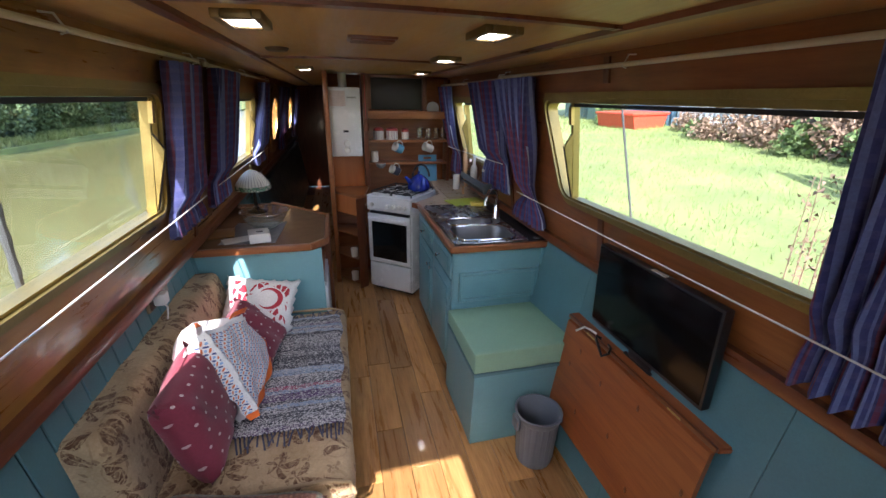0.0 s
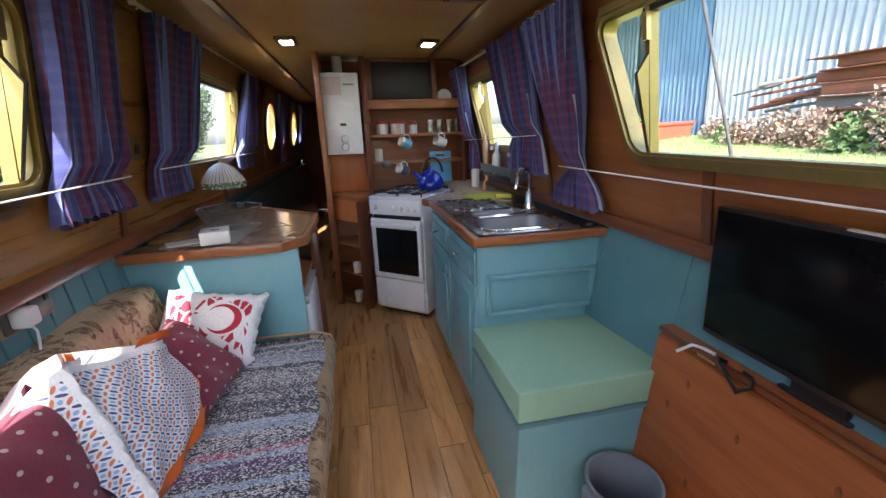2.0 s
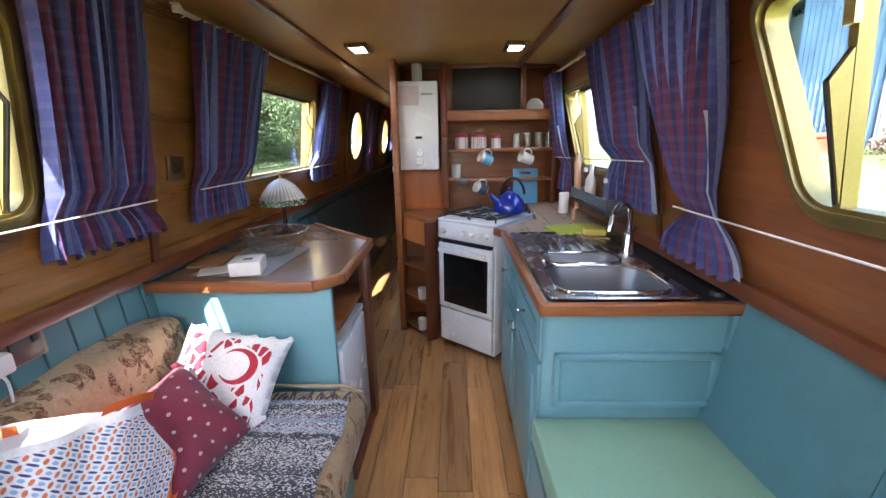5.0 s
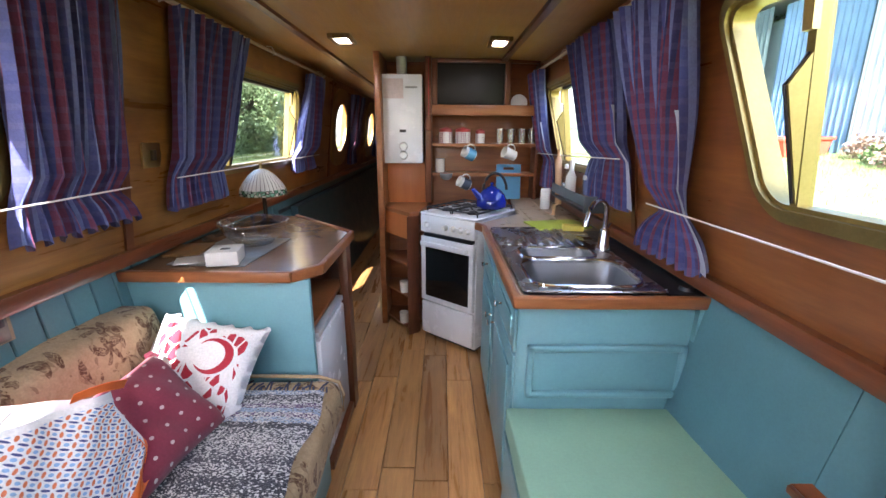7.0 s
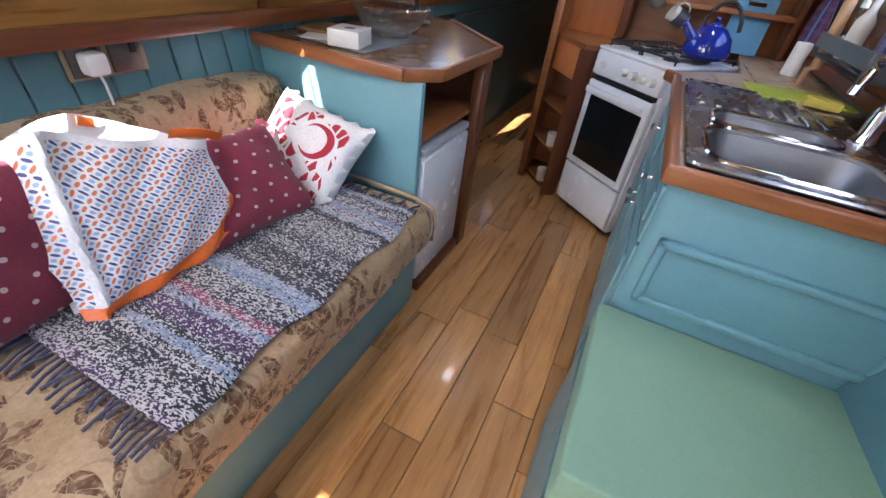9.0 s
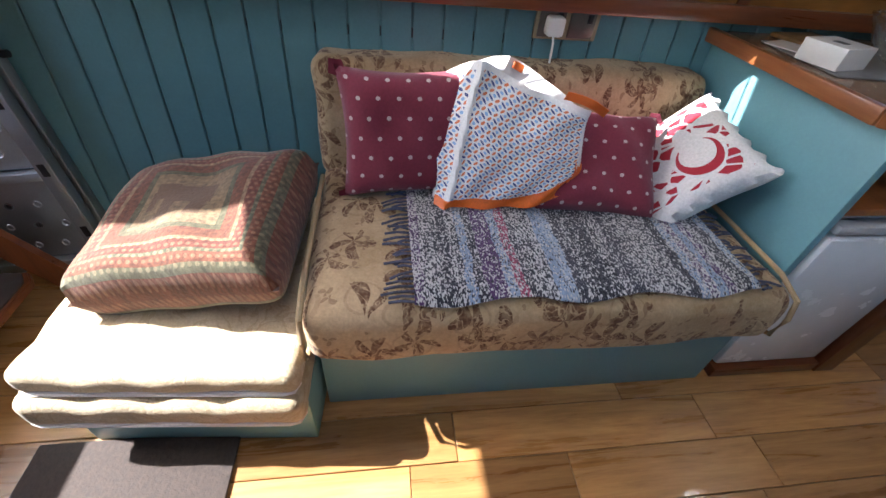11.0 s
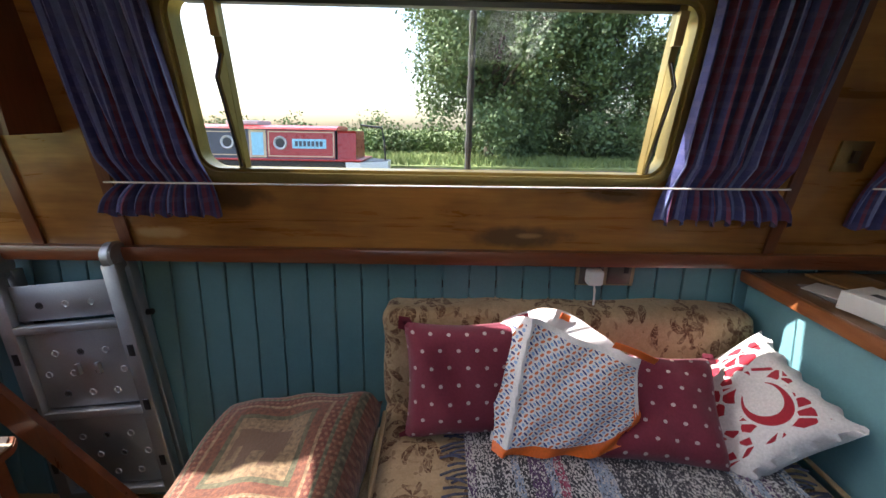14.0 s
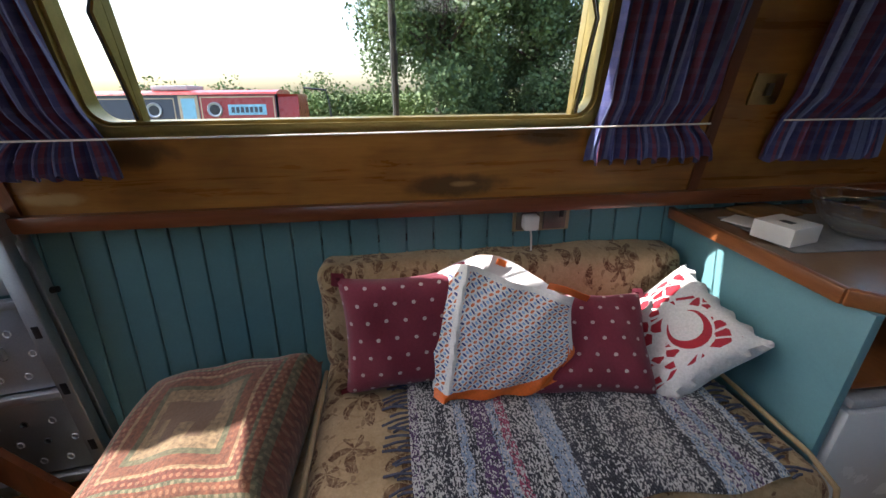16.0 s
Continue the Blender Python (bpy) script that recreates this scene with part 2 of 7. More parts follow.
def floral_cloth(nt, u, v, uv):
    c = coords(nt)
    n2, n3 = noise_tex(nt, c, 4.0, 2.0), noise_tex(nt, c, 60.0, 2.0)
    leaf, dist, ang, rnd = motif(nt, c, 9.5, 5.0, 0.36, 0.22)
    sprig, _, _, _ = motif(nt, c, 19.0, 3.0, 0.18, 0.17)
    vein = calc(nt, "LESS_THAN", calc(nt, "ABSOLUTE", calc(nt, "SUBTRACT", noise_tex(nt, c, 24.0, 1.0, 0.5, 2.0), 0.5)), 0.035)
    leaf = calc(nt, "MULTIPLY", leaf, calc(nt, "SUBTRACT", 1.0, calc(nt, "MULTIPLY", vein, 0.75)))
    coil = calc(nt, "SUBTRACT", dist, calc(nt, "ADD", 0.40, calc(nt, "MULTIPLY", calc(nt, "ABSOLUTE", ang), 0.035)))
    scroll = calc(nt, "MULTIPLY", calc(nt, "LESS_THAN", calc(nt, "ABSOLUTE", coil), 0.026), calc(nt, "GREATER_THAN", noise_tex(nt, c, 9.0, 0.0), 0.47))
    base = ramp(nt, calc(nt, "ADD", calc(nt, "MULTIPLY", n2, 0.7), calc(nt, "MULTIPLY", n3, 0.3)), ((0.35, (0.36, 0.245, 0.125)), (0.65, (0.53, 0.39, 0.225))))
    mark = calc(nt, "MAXIMUM", calc(nt, "MULTIPLY", leaf, ramp(nt, n3, ((0.38, (1.0,) * 3), (0.62, (0.6,) * 3)))), calc(nt, "MAXIMUM", calc(nt, "MULTIPLY", scroll, 0.22), calc(nt, "MULTIPLY", sprig, 0.45)))
    return blend(nt, mark, base, (0.115, 0.048, 0.018)), calc(nt, "MULTIPLY", mark, 0.6)


def cream_cloth(nt, u, v, uv):
    c = coords(nt)
    line = calc(nt, "LESS_THAN", calc(nt, "ABSOLUTE", calc(nt, "SUBTRACT", noise_tex(nt, c, 9.0, 1.0, 0.5, 2.6), 0.5)), 0.03)
    spray, dist, ang, rnd = motif(nt, c, 8.0, 6.0, 0.26, 0.12)
    ring = calc(nt, "LESS_THAN", calc(nt, "ABSOLUTE", calc(nt, "SUBTRACT", dist, 0.34)), 0.03)
    h = calc(nt, "MAXIMUM", calc(nt, "MAXIMUM", line, ring), calc(nt, "MULTIPLY", spray, 0.6))
    return blend(nt, calc(nt, "MULTIPLY", h, 0.5), ramp(nt, noise_tex(nt, c, 5.0), ((0.3, (0.42, 0.34, 0.21)), (0.7, (0.55, 0.46, 0.31)))), (0.36, 0.27, 0.15)), calc(nt, "SUBTRACT", 1.0, h)


def bag_print(nt, u, v, uv):
    p = calc(nt, "MULTIPLY", calc(nt, "ADD", u, v), 12.0)
    q = calc(nt, "MULTIPLY", calc(nt, "SUBTRACT", u, v), 12.0)

    def cell(x, off):
        return calc(nt, "SUBTRACT", calc(nt, "FRACT", calc(nt, "ADD", x, off)), 0.5)

    def oval(a, b, ra, rb):
        a, b = calc(nt, "DIVIDE", a, ra), calc(nt, "DIVIDE", b, rb)
        return calc(nt, "LESS_THAN", calc(nt, "ADD", calc(nt, "MULTIPLY", a, a), calc(nt, "MULTIPLY", b, b)), 1.0)
    p0, p1, q0, q1 = cell(p, 0.0), cell(p, 0.5), cell(q, 0.0), cell(q, 0.5)
    col = blend(nt, oval(p0, q0, 0.19, 0.19), (0.74, 0.73, 0.73), (0.25, 0.42, 0.66))
    col = blend(nt, oval(p0, q1, 0.33, 0.135), col, (0.66, 0.17, 0.06))
    col = blend(nt, oval(p1, q0, 0.135, 0.33), col, (0.045, 0.06, 0.20))
    edge = calc(nt, "LESS_THAN", calc(nt, "ABSOLUTE", calc(nt, "SUBTRACT", u, calc(nt, "ADD", 0.07, calc(nt, "MULTIPLY", v, 0.19)))), 0.028)
    rim = calc(nt, "GREATER_THAN", v, 0.955)
    col = blend(nt, calc(nt, "MAXIMUM", edge, rim), col, (0.76, 0.75, 0.74))
    hem = calc(nt, "LESS_THAN", calc(nt, "SUBTRACT", v, calc(nt, "MULTIPLY", calc(nt, "POWER", u, 3.0), 0.20)), 0.075)
    return blend(nt, hem, col, (0.78, 0.16, 0.02))


def bird_print(nt, u, v, uv):
    a, b = calc(nt, "SUBTRACT", u, 0.5), calc(nt, "SUBTRACT", v, 0.5)
    box_d = calc(nt, "MAXIMUM", calc(nt, "ABSOLUTE", a), calc(nt, "ABSOLUTE", b))
    a2, b2 = calc(nt, "SUBTRACT", a, 0.12), calc(nt, "SUBTRACT", b, 0.12)
    rad = calc(nt, "SQRT", calc(nt, "ADD", calc(nt, "MULTIPLY", a2, a2), calc(nt, "MULTIPLY", b2, b2)))
    ring = calc(nt, "MULTIPLY", calc(nt, "LESS_THAN", calc(nt, "ABSOLUTE", calc(nt, "SUBTRACT", rad, 0.155)), calc(nt, "ADD", 0.018, calc(nt, "MULTIPLY", a2, 0.12))), calc(nt, "GREATER_THAN", a2, -0.12))
    a3, b3 = calc(nt, "DIVIDE", calc(nt, "SUBTRACT", a, 0.02), 0.19), calc(nt, "DIVIDE", calc(nt, "SUBTRACT", b, 0.10), 0.085)
    body = calc(nt, "LESS_THAN", calc(nt, "ADD", calc(nt, "MULTIPLY", a3, a3), calc(nt, "MULTIPLY", b3, b3)), 1.0)
    mp = nt.nodes.new("ShaderNodeMapping")
    mp.inputs["Rotation"].default_value = (0, 0, 0.6)
    mp.inputs["Scale"].default_value = (12.0, 7.5, 1)
    nt.links.new(uv, mp.inputs[0])
    vo = nt.nodes.new("ShaderNodeTexVoronoi")
    vo.feature = "DISTANCE_TO_EDGE"
    vo.inputs["Scale"].default_value = 1.0
    vc = nt.nodes.new("ShaderNodeTexVoronoi")
    vc.inputs["Scale"].default_value = 1.0
    for k in (vo, vc):
        nt.links.new(mp.outputs[0], k.inputs["Vector"])
    sp = nt.nodes.new("ShaderNodeSeparateColor")
    nt.links.new(vc.outputs["Color"], sp.inputs[0])
    shard = calc(nt, "MULTIPLY", calc(nt, "GREATER_THAN", vo.outputs["Distance"], 0.085), calc(nt, "GREATER_THAN", rad, 0.205))
    shard = calc(nt, "MULTIPLY", shard, calc(nt, "GREATER_THAN", sp.outputs[0], 0.25))
    red = calc(nt, "MULTIPLY", calc(nt, "MAXIMUM", ring, shard), calc(nt, "LESS_THAN", box_d, 0.395))
    red = calc(nt, "MULTIPLY", red, calc(nt, "SUBTRACT", 1.0, body))
    return blend(nt, red, (0.72, 0.70, 0.69), (0.40, 0.018, 0.035))


def kilim_cloth(nt, u, v, uv):
    a, b = calc(nt, "ABSOLUTE", calc(nt, "SUBTRACT", u, 0.5)), calc(nt, "ABSOLUTE", calc(nt, "SUBTRACT", v, 0.5))
    d = calc(nt, "MAXIMUM", a, b)
    r = nt.nodes.new("ShaderNodeValToRGB")
    r.color_ramp.interpolation = "CONSTANT"
    el = r.color_ramp.elements
    cols = [(0.0, (0.197, 0.135, 0.072)), (0.21, (0.082, 0.083, 0.043)), (0.24, (0.139, 0.049, 0.025)), (0.30, (0.213, 0.143, 0.079)), (0.32, (0.131, 0.038, 0.022)), (0.37, (0.090, 0.098, 0.058)),
            (0.39, (0.164, 0.060, 0.032)), (0.44, (0.115, 0.112, 0.065)), (0.47, (0.156, 0.053, 0.029))]
    while len(el) < len(cols):
        el.new(0.5)
    for e, (p, c) in zip(el, cols):
        e.position, e.color = p, (*c, 1)
    nt.links.new(d, r.inputs[0])
    dots = dot_pattern(nt, u, v, 30.0, 30.0, 0.30, (0.30, 0.22, 0.13), (0, 0, 0))
    col = blend(nt, calc(nt, "MULTIPLY", calc(nt, "GREATER_THAN", d, 0.31), 0.28), r.outputs[0], dots, "ADD")
    col = blend(nt, 0.8, col, ramp(nt, noise_tex(nt, uv, 38.0, 4.0), ((0.35, (0.45, 0.42, 0.40)), (0.65, (1.3, 1.25, 1.2)))), "MULTIPLY")

    def block(cu, cv, hu, hv):
        return calc(nt, "MULTIPLY", calc(nt, "LESS_THAN", calc(nt, "ABSOLUTE", calc(nt, "SUBTRACT", u, cu)), hu), calc(nt, "LESS_THAN", calc(nt, "ABSOLUTE", calc(nt, "SUBTRACT", v, cv)), hv))
    shape = None
    for cu, cv, hu, hv in ((0.51, 0.54, 0.12, 0.075), (0.43, 0.43, 0.035, 0.07), (0.58, 0.43, 0.035, 0.07), (0.38, 0.57, 0.055, 0.06), (0.335, 0.50, 0.018, 0.07)):
        k = block(cu, cv, hu, hv)
        shape = k if shape is None else calc(nt, "MAXIMUM", shape, k)
    return blend(nt, shape, col, (0.115, 0.065, 0.035))


TEAL = plain("teal_paint", (0.098, 0.215, 0.24), 0.42, vary=0.16, scale=5.0, bumpy=0.10)
TEAL_LIGHT = plain("teal_cupboard_paint", (0.155, 0.325, 0.36), 0.40, vary=0.12, scale=4.0, bumpy=0.10)
FOAM = plain("pale_green_foam", (0.25, 0.42, 0.29), 0.85, vary=0.12, scale=6.0, bumpy=0.25)
# Dark damp patches, plus two paler ones at y 1.98 and 0.80.
PANEL = wood("varnished_ply", (0.22, 0.09, 0.018), (0.36, 0.16, 0.034), (0.47, 0.235, 0.055), "y", 0.32, 0.7, stain=0.6, coat=0.2,
             damp_and_pale=((1.95, 1.03, 0.19, 0.045, (0.07, 0.035, 0.012)), (1.98, 1.035, 0.05, 0.012, (0.36, 0.22, 0.09)), (1.05, 1.155, 0.13, 0.05, (0.06, 0.03, 0.01)),
                   (2.24, 1.18, 0.13, 0.035, (0.06, 0.03, 0.01)), (0.80, 1.03, 0.10, 0.025, (0.42, 0.28, 0.13))))
PANEL_EAST = wood("red_brown_ply", (0.16, 0.05, 0.013), (0.255, 0.085, 0.022), (0.345, 0.13, 0.036), "y", 0.34, 0.7, stain=0.35, coat=0.2)
CEIL = wood("ceiling_ply", (0.32, 0.165, 0.05), (0.42, 0.23, 0.075), (0.50, 0.29, 0.105), "y", 0.45, 0.6, stain=0.15)
MAHOG = wood("dark_red_trim", (0.085, 0.022, 0.007), (0.145, 0.040, 0.012), (0.205, 0.065, 0.02), "y", 0.33, coat=0.25)
MAHOG_Z = wood("dark_red_upright", (0.075, 0.021, 0.007), (0.125, 0.036, 0.012), (0.18, 0.058, 0.019), "z", 0.35, coat=0.2)
CARCASS = wood("brown_shelf_wood", (0.16, 0.05, 0.014), (0.25, 0.085, 0.024), (0.33, 0.125, 0.038), "x", 0.4, coat=0.1)
ORANGE_PLY = wood("orange_ply", (0.40, 0.12, 0.03), (0.46, 0.15, 0.04), (0.52, 0.18, 0.05), "z", 0.45, 0.5)
PINE = wood("orange_pine", (0.20, 0.052, 0.013), (0.29, 0.083, 0.021), (0.37, 0.118, 0.032), "y", 0.45, 1.0, coat=0.05)
OAK = wood("oak_plank", (0.23, 0.108, 0.037), (0.43, 0.23, 0.082), (0.60, 0.35, 0.14), "y", 0.31, 1.0, each=True, coat=0.18)
EDGE = wood("worktop_edge_wood", (0.16, 0.052, 0.016), (0.26, 0.09, 0.028), (0.35, 0.14, 0.046), "x", 0.36, coat=0.15)
LAMINATE = plain("brown_laminate", (0.21, 0.125, 0.07), 0.22, vary=0.12, scale=14.0, bumpy=0.04)
TILE = plain("beige_tile", (0.40, 0.31, 0.22), 0.32, vary=0.15, scale=20.0)
GOLD = plain("gold_anodised_frame", (0.33, 0.25, 0.085), 0.38, 0.75, vary=0.25, bumpy=0.05)
BRASS = plain("brass", (0.55, 0.40, 0.16), 0.35, 1.0, vary=0.25)
WHITE = plain("white_enamel", (0.74, 0.75, 0.76), 0.25, vary=0.05, bumpy=0.03, coat=0.3)
WHITE_PLASTIC = plain("white_plastic", (0.72, 0.71, 0.68), 0.4, vary=0.06)
ROD = plain("cream_rod", (0.62, 0.55, 0.42), 0.4, vary=0.08)
CORD = plain("white_cord", (0.75, 0.73, 0.70), 0.8, vary=0.1)
# Sink steel darkened: the dim reflections inside the bowls are put into its colour.
STEEL_BOWL = plain("shaded_steel_bowl", (0.26, 0.26, 0.27), 0.46, 1.0, vary=0.15, grain=300.0, bumpy=0.10)
STEEL = plain("stainless_steel", (0.40, 0.40, 0.41), 0.27, 1.0, vary=0.15, grain=300.0, bumpy=0.08)
ALU = plain("aluminium", (0.40, 0.42, 0.44), 0.52, 1.0, vary=0.18, grain=200.0)
CHROME = plain("chrome", (0.75, 0.76, 0.78), 0.1, 1.0, vary=0.05, bumpy=0.02)
BLACK = plain("black_plastic", (0.012, 0.012, 0.014), 0.35, vary=0.3)
GLOSS_BLACK = plain("glossy_black_screen", (0.004, 0.004, 0.005), 0.16, vary=0.1, bumpy=0.0)
GLOSS_BLACK.node_tree.nodes["Principled BSDF"].inputs["Specular IOR Level"].default_value = 0.15
DARK_GLASS = plain("oven_door_glass", (0.008, 0.008, 0.009), 0.08, vary=0.1, bumpy=0.0)
IRON = plain("cast_iron", (0.02, 0.02, 0.022), 0.6, 0.3)
ENAMEL_BLUE = plain("cobalt_enamel", (0.01, 0.025, 0.28), 0.12, vary=0.15, bumpy=0.02, coat=0.5)
BLUE_PLASTIC = plain("light_blue_board", (0.10, 0.30, 0.50), 0.45, vary=0.1)
LIME = plain("lime_board", (0.42, 0.52, 0.05), 0.45, vary=0.12)
SPONGE_Y = plain("yellow_sponge", (0.65, 0.55, 0.10), 0.95, vary=0.2, bumpy=0.5)
GREYBIN = plain("grey_bin_plastic", (0.15, 0.17, 0.20), 0.42, vary=0.12)
CERAMIC = plain("cream_ceramic", (0.68, 0.64, 0.58), 0.2, vary=0.06, coat=0.3)
MUG_BLUE = plain("blue_glaze", (0.12, 0.32, 0.48), 0.2, vary=0.1)
REDCAP = plain("red_lid", (0.36, 0.03, 0.025), 0.35)
MATTREAD = plain("brown_rubber_tread", (0.045, 0.034, 0.028), 0.85, vary=0.3, scale=30.0, bumpy=0.5)
NOSING = plain("pale_edge_strip", (0.42, 0.35, 0.25), 0.7, vary=0.25, scale=30.0)
COIR = plain("brown_doormat", (0.055, 0.042, 0.036), 0.97, vary=0.4, scale=60.0, bumpy=0.8)
ORANGE = plain("orange_bag_lining", (0.75, 0.15, 0.02), 0.5, vary=0.1)
GLASS = glass_mat("window_glass")
BOWL_GLASS = glass_mat("clear_bowl_glass", (0.96, 0.98, 0.97), 0.05, 0.13)
RIM_GLASS = glass_mat("bright_cut_glass", (0.97, 0.98, 0.98), 0.12, 0.45)
LINING = plain("pale_curtain_lining", (0.42, 0.45, 0.56), 0.9, vary=0.15)
CURTAIN = cloth("striped_curtain_cotton", curtain_cloth, sheen=0.05, thin=0.10)
RUG = cloth("rag_rug_weave", rug_cloth, strength=0.8)
FLORAL = cloth("brown_floral_velvet", floral_cloth, sheen=0.12, strength=0.6)
CREAM = cloth("cream_quilted_fabric", cream_cloth, strength=1.0)
DOTS = cloth("maroon_dotted_cotton", lambda nt, u, v, uv: dot_pattern(nt, u, v, 7.0, 7.0, 0.11, (0.55, 0.45, 0.42), (0.20, 0.022, 0.045)))
BAGPRINT = cloth("printed_shopping_bag", bag_print, rough=0.45, strength=0.1, sheen=0.0)
BAGWHITE = plain("white_bag_plastic", (0.70, 0.68, 0.68), 0.4, vary=0.08)
BIRD = cloth("white_red_print_cotton", bird_print)
KILIM = cloth("kilim_weave", kilim_cloth, strength=0.7)


def lamp_mat():
    m, nt, bs = nodes_of("lit_led_diffuser")
    bs.inputs["Base Color"].default_value = (0.9, 0.9, 0.9, 1)
    bs.inputs["Emission Color"].default_value = (1, 0.97, 0.92, 1)
    bs.inputs["Emission Strength"].default_value = 9.0
    return m


LED = lamp_mat()


def tiffany():
    m, nt, bs = nodes_of("leaded_glass_shade")
    vo = nt.nodes.new("ShaderNodeTexVoronoi")
    vo.feature = "DISTANCE_TO_EDGE"
    vo.inputs["Scale"].default_value = 55
    c = coords(nt)
    nt.links.new(c, vo.inputs["Vector"])
    v2 = nt.nodes.new("ShaderNodeTexVoronoi")
    v2.inputs["Scale"].default_value = 55
    nt.links.new(c, v2.inputs["Vector"])
    sp = nt.nodes.new("ShaderNodeSeparateColor")
    nt.links.new(v2.outputs["Color"], sp.inputs[0])
    pane = ramp(nt, sp.outputs[0], ((0.0, (0.08, 0.22, 0.12)), (0.35, (0.16, 0.34, 0.22)), (0.8, (0.60, 0.58, 0.48)), (1.0, (0.30, 0.36, 0.30))))
    low = nt.nodes.new("ShaderNodeSeparateXYZ")
    nt.links.new(c, low.inputs[0])
    rim = calc(nt, "LESS_THAN", low.outputs[2], 0.196)
    ang = calc(nt, "ARCTAN2", low.outputs[1], low.outputs[0])
    seam = calc(nt, "LESS_THAN", calc(nt, "ABSOLUTE", calc(nt, "SUBTRACT", calc(nt, "FRACT", calc(nt, "MULTIPLY", ang, 32 / 6.2832)), 0.5)), 0.07)
    mosaic = blend(nt, calc(nt, "LESS_THAN", vo.outputs["Distance"], 0.07), pane, (0.015, 0.014, 0.012))
    upper = blend(nt, seam, (0.66, 0.64, 0.58), (0.10, 0.095, 0.085))
    nt.links.new(blend(nt, rim, upper, mosaic), bs.inputs["Base Color"])
    bs.inputs["Roughness"].default_value = 0.25
    return m


TIFFANY = tiffany()
GRASS = plain("meadow_grass", (0.155, 0.20, 0.06), 0.95, vary=0.45, scale=0.9, bumpy=0.6, grain=14.0)
LEAF = plain("tree_leaves", (0.10, 0.15, 0.055), 0.6, vary=0.45, scale=0.8, grain=6.0)
HEDGE = plain("hedge_leaves", (0.09, 0.14, 0.04), 0.7, vary=0.4, scale=1.2, grain=9.0)
BARK = plain("bark", (0.09, 0.07, 0.05), 0.9, vary=0.4)
STONE = plain("canal_edging_stone", (0.10, 0.095, 0.08), 0.9, vary=0.35, scale=3.0)
MAROON = plain("red_boat_paint", (0.33, 0.03, 0.03), 0.3, vary=0.1)
BOATBLACK = plain("black_hull_paint", (0.018, 0.018, 0.02), 0.4, vary=0.3)
BOATGREY = plain("dark_blue_boat_panel", (0.05, 0.055, 0.075), 0.35)
BOATCREAM = plain("cream_boat_paint", (0.55, 0.42, 0.27), 0.4)
BOATCYAN = plain("pale_blue_boat_sign", (0.25, 0.52, 0.66), 0.4)
SHED_BLUE = plain("faded_blue_sheet_iron", (0.20, 0.36, 0.50), 0.6, vary=0.25, scale=1.0)
SHED_WHITE = plain("pale_sheet_iron", (0.60, 0.66, 0.70), 0.6, vary=0.12, scale=0.8)
SHED_GREEN = plain("grey_green_sheet", (0.10, 0.16, 0.15), 0.6, vary=0.2)
RUST = plain("rusty_iron", (0.20, 0.065, 0.03), 0.85, vary=0.5, scale=4.0)
SKIP_RED = plain("red_tub_paint", (0.50, 0.06, 0.03), 0.5, vary=0.2)
TIMBER = plain("grey_timber", (0.15, 0.14, 0.125), 0.9, vary=0.35, scale=6.0)
PALEBOARD = plain("weathered_white_boards", (0.55, 0.52, 0.50), 0.8, vary=0.2)
WEED = plain("dry_red_weed", (0.22, 0.145, 0.10), 0.9, vary=0.4)


def water_mat():
    m, nt, bs = nodes_of("canal_water")
    bs.inputs["Base Color"].default_value = (0.108, 0.105, 0.045, 1)
    bs.inputs["Roughness"].default_value = 0.10
    bs.inputs["Specular IOR Level"].default_value = 0.32
    n = noise_tex(nt, coords(nt, "Object", (1, 0.5, 1)), 2.2, 3.0)
    bump(nt, bs, n, 0.12, 0.05)
    return m


WATER = water_mat()

# ---- mesh helpers ----
BASE = {}


def thing(name, label, category, base=(0, 0, 0), group="", kind=""):
    ob = new(name)
    ob.empty_display_size = 0.05
    ob.location = base
    BASE[ob.name] = Vector(base)
    return tagged(ob, label, category, group, kind)


def mesh_of(name, bm, material, smooth=True):
    me = bpy.data.meshes.new(name)
    bmesh.ops.recalc_face_normals(bm, faces=bm.faces)
    bm.to_mesh(me)
    bm.free()
    for m in material if isinstance(material, (list, tuple)) else (material,):
        me.materials.append(m)
    if smooth:
        me.polygons.foreach_set("use_smooth", [True] * len(me.polygons))
        me.set_sharp_from_angle(angle=radians(38))
    return me


def part(name, bm, material, parent, label=""):
    base = BASE[parent.name]
    bm.transform(Matrix.Translation(-base))
    ob = new(name, mesh_of(name, bm, material))
    ob.parent = parent
    BASE[ob.name] = base
    return tagged(ob, label)


def solid(name, bm, material, label, category, group="", kind=""):
    ob = new(name, mesh_of(name, bm, material))
    BASE[ob.name] = Vector((0, 0, 0))
    return tagged(ob, label, category, group, kind)


def rbox(x0, x1, y0, y1, z0, z1, r=0.004, seg=2, bm=None):
    out = bmesh.new()
    bmesh.ops.create_cube(out, size=1.0)
    for v in out.verts:
        v.co = Vector(((x0 + x1) / 2 + v.co.x * (x1 - x0), (y0 + y1) / 2 + v.co.y * (y1 - y0), (z0 + z1) / 2 + v.co.z * (z1 - z0)))
    r = min(r, 0.45 * min(abs(x1 - x0), abs(y1 - y0), abs(z1 - z0)))
    if r > 0:
        bmesh.ops.bevel(out, geom=list(out.edges), offset=r, segments=seg, affect="EDGES", profile=0.5)
    return merge(bm, out) if bm is not None else out


def merge(bm, other):
    me = bpy.data.meshes.new("tmp")
    other.to_mesh(me)
    other.free()
    bm.from_mesh(me)
    bpy.data.meshes.remove(me)
    return bm


def moved(bm, m):
    bm.transform(m)
    return bm


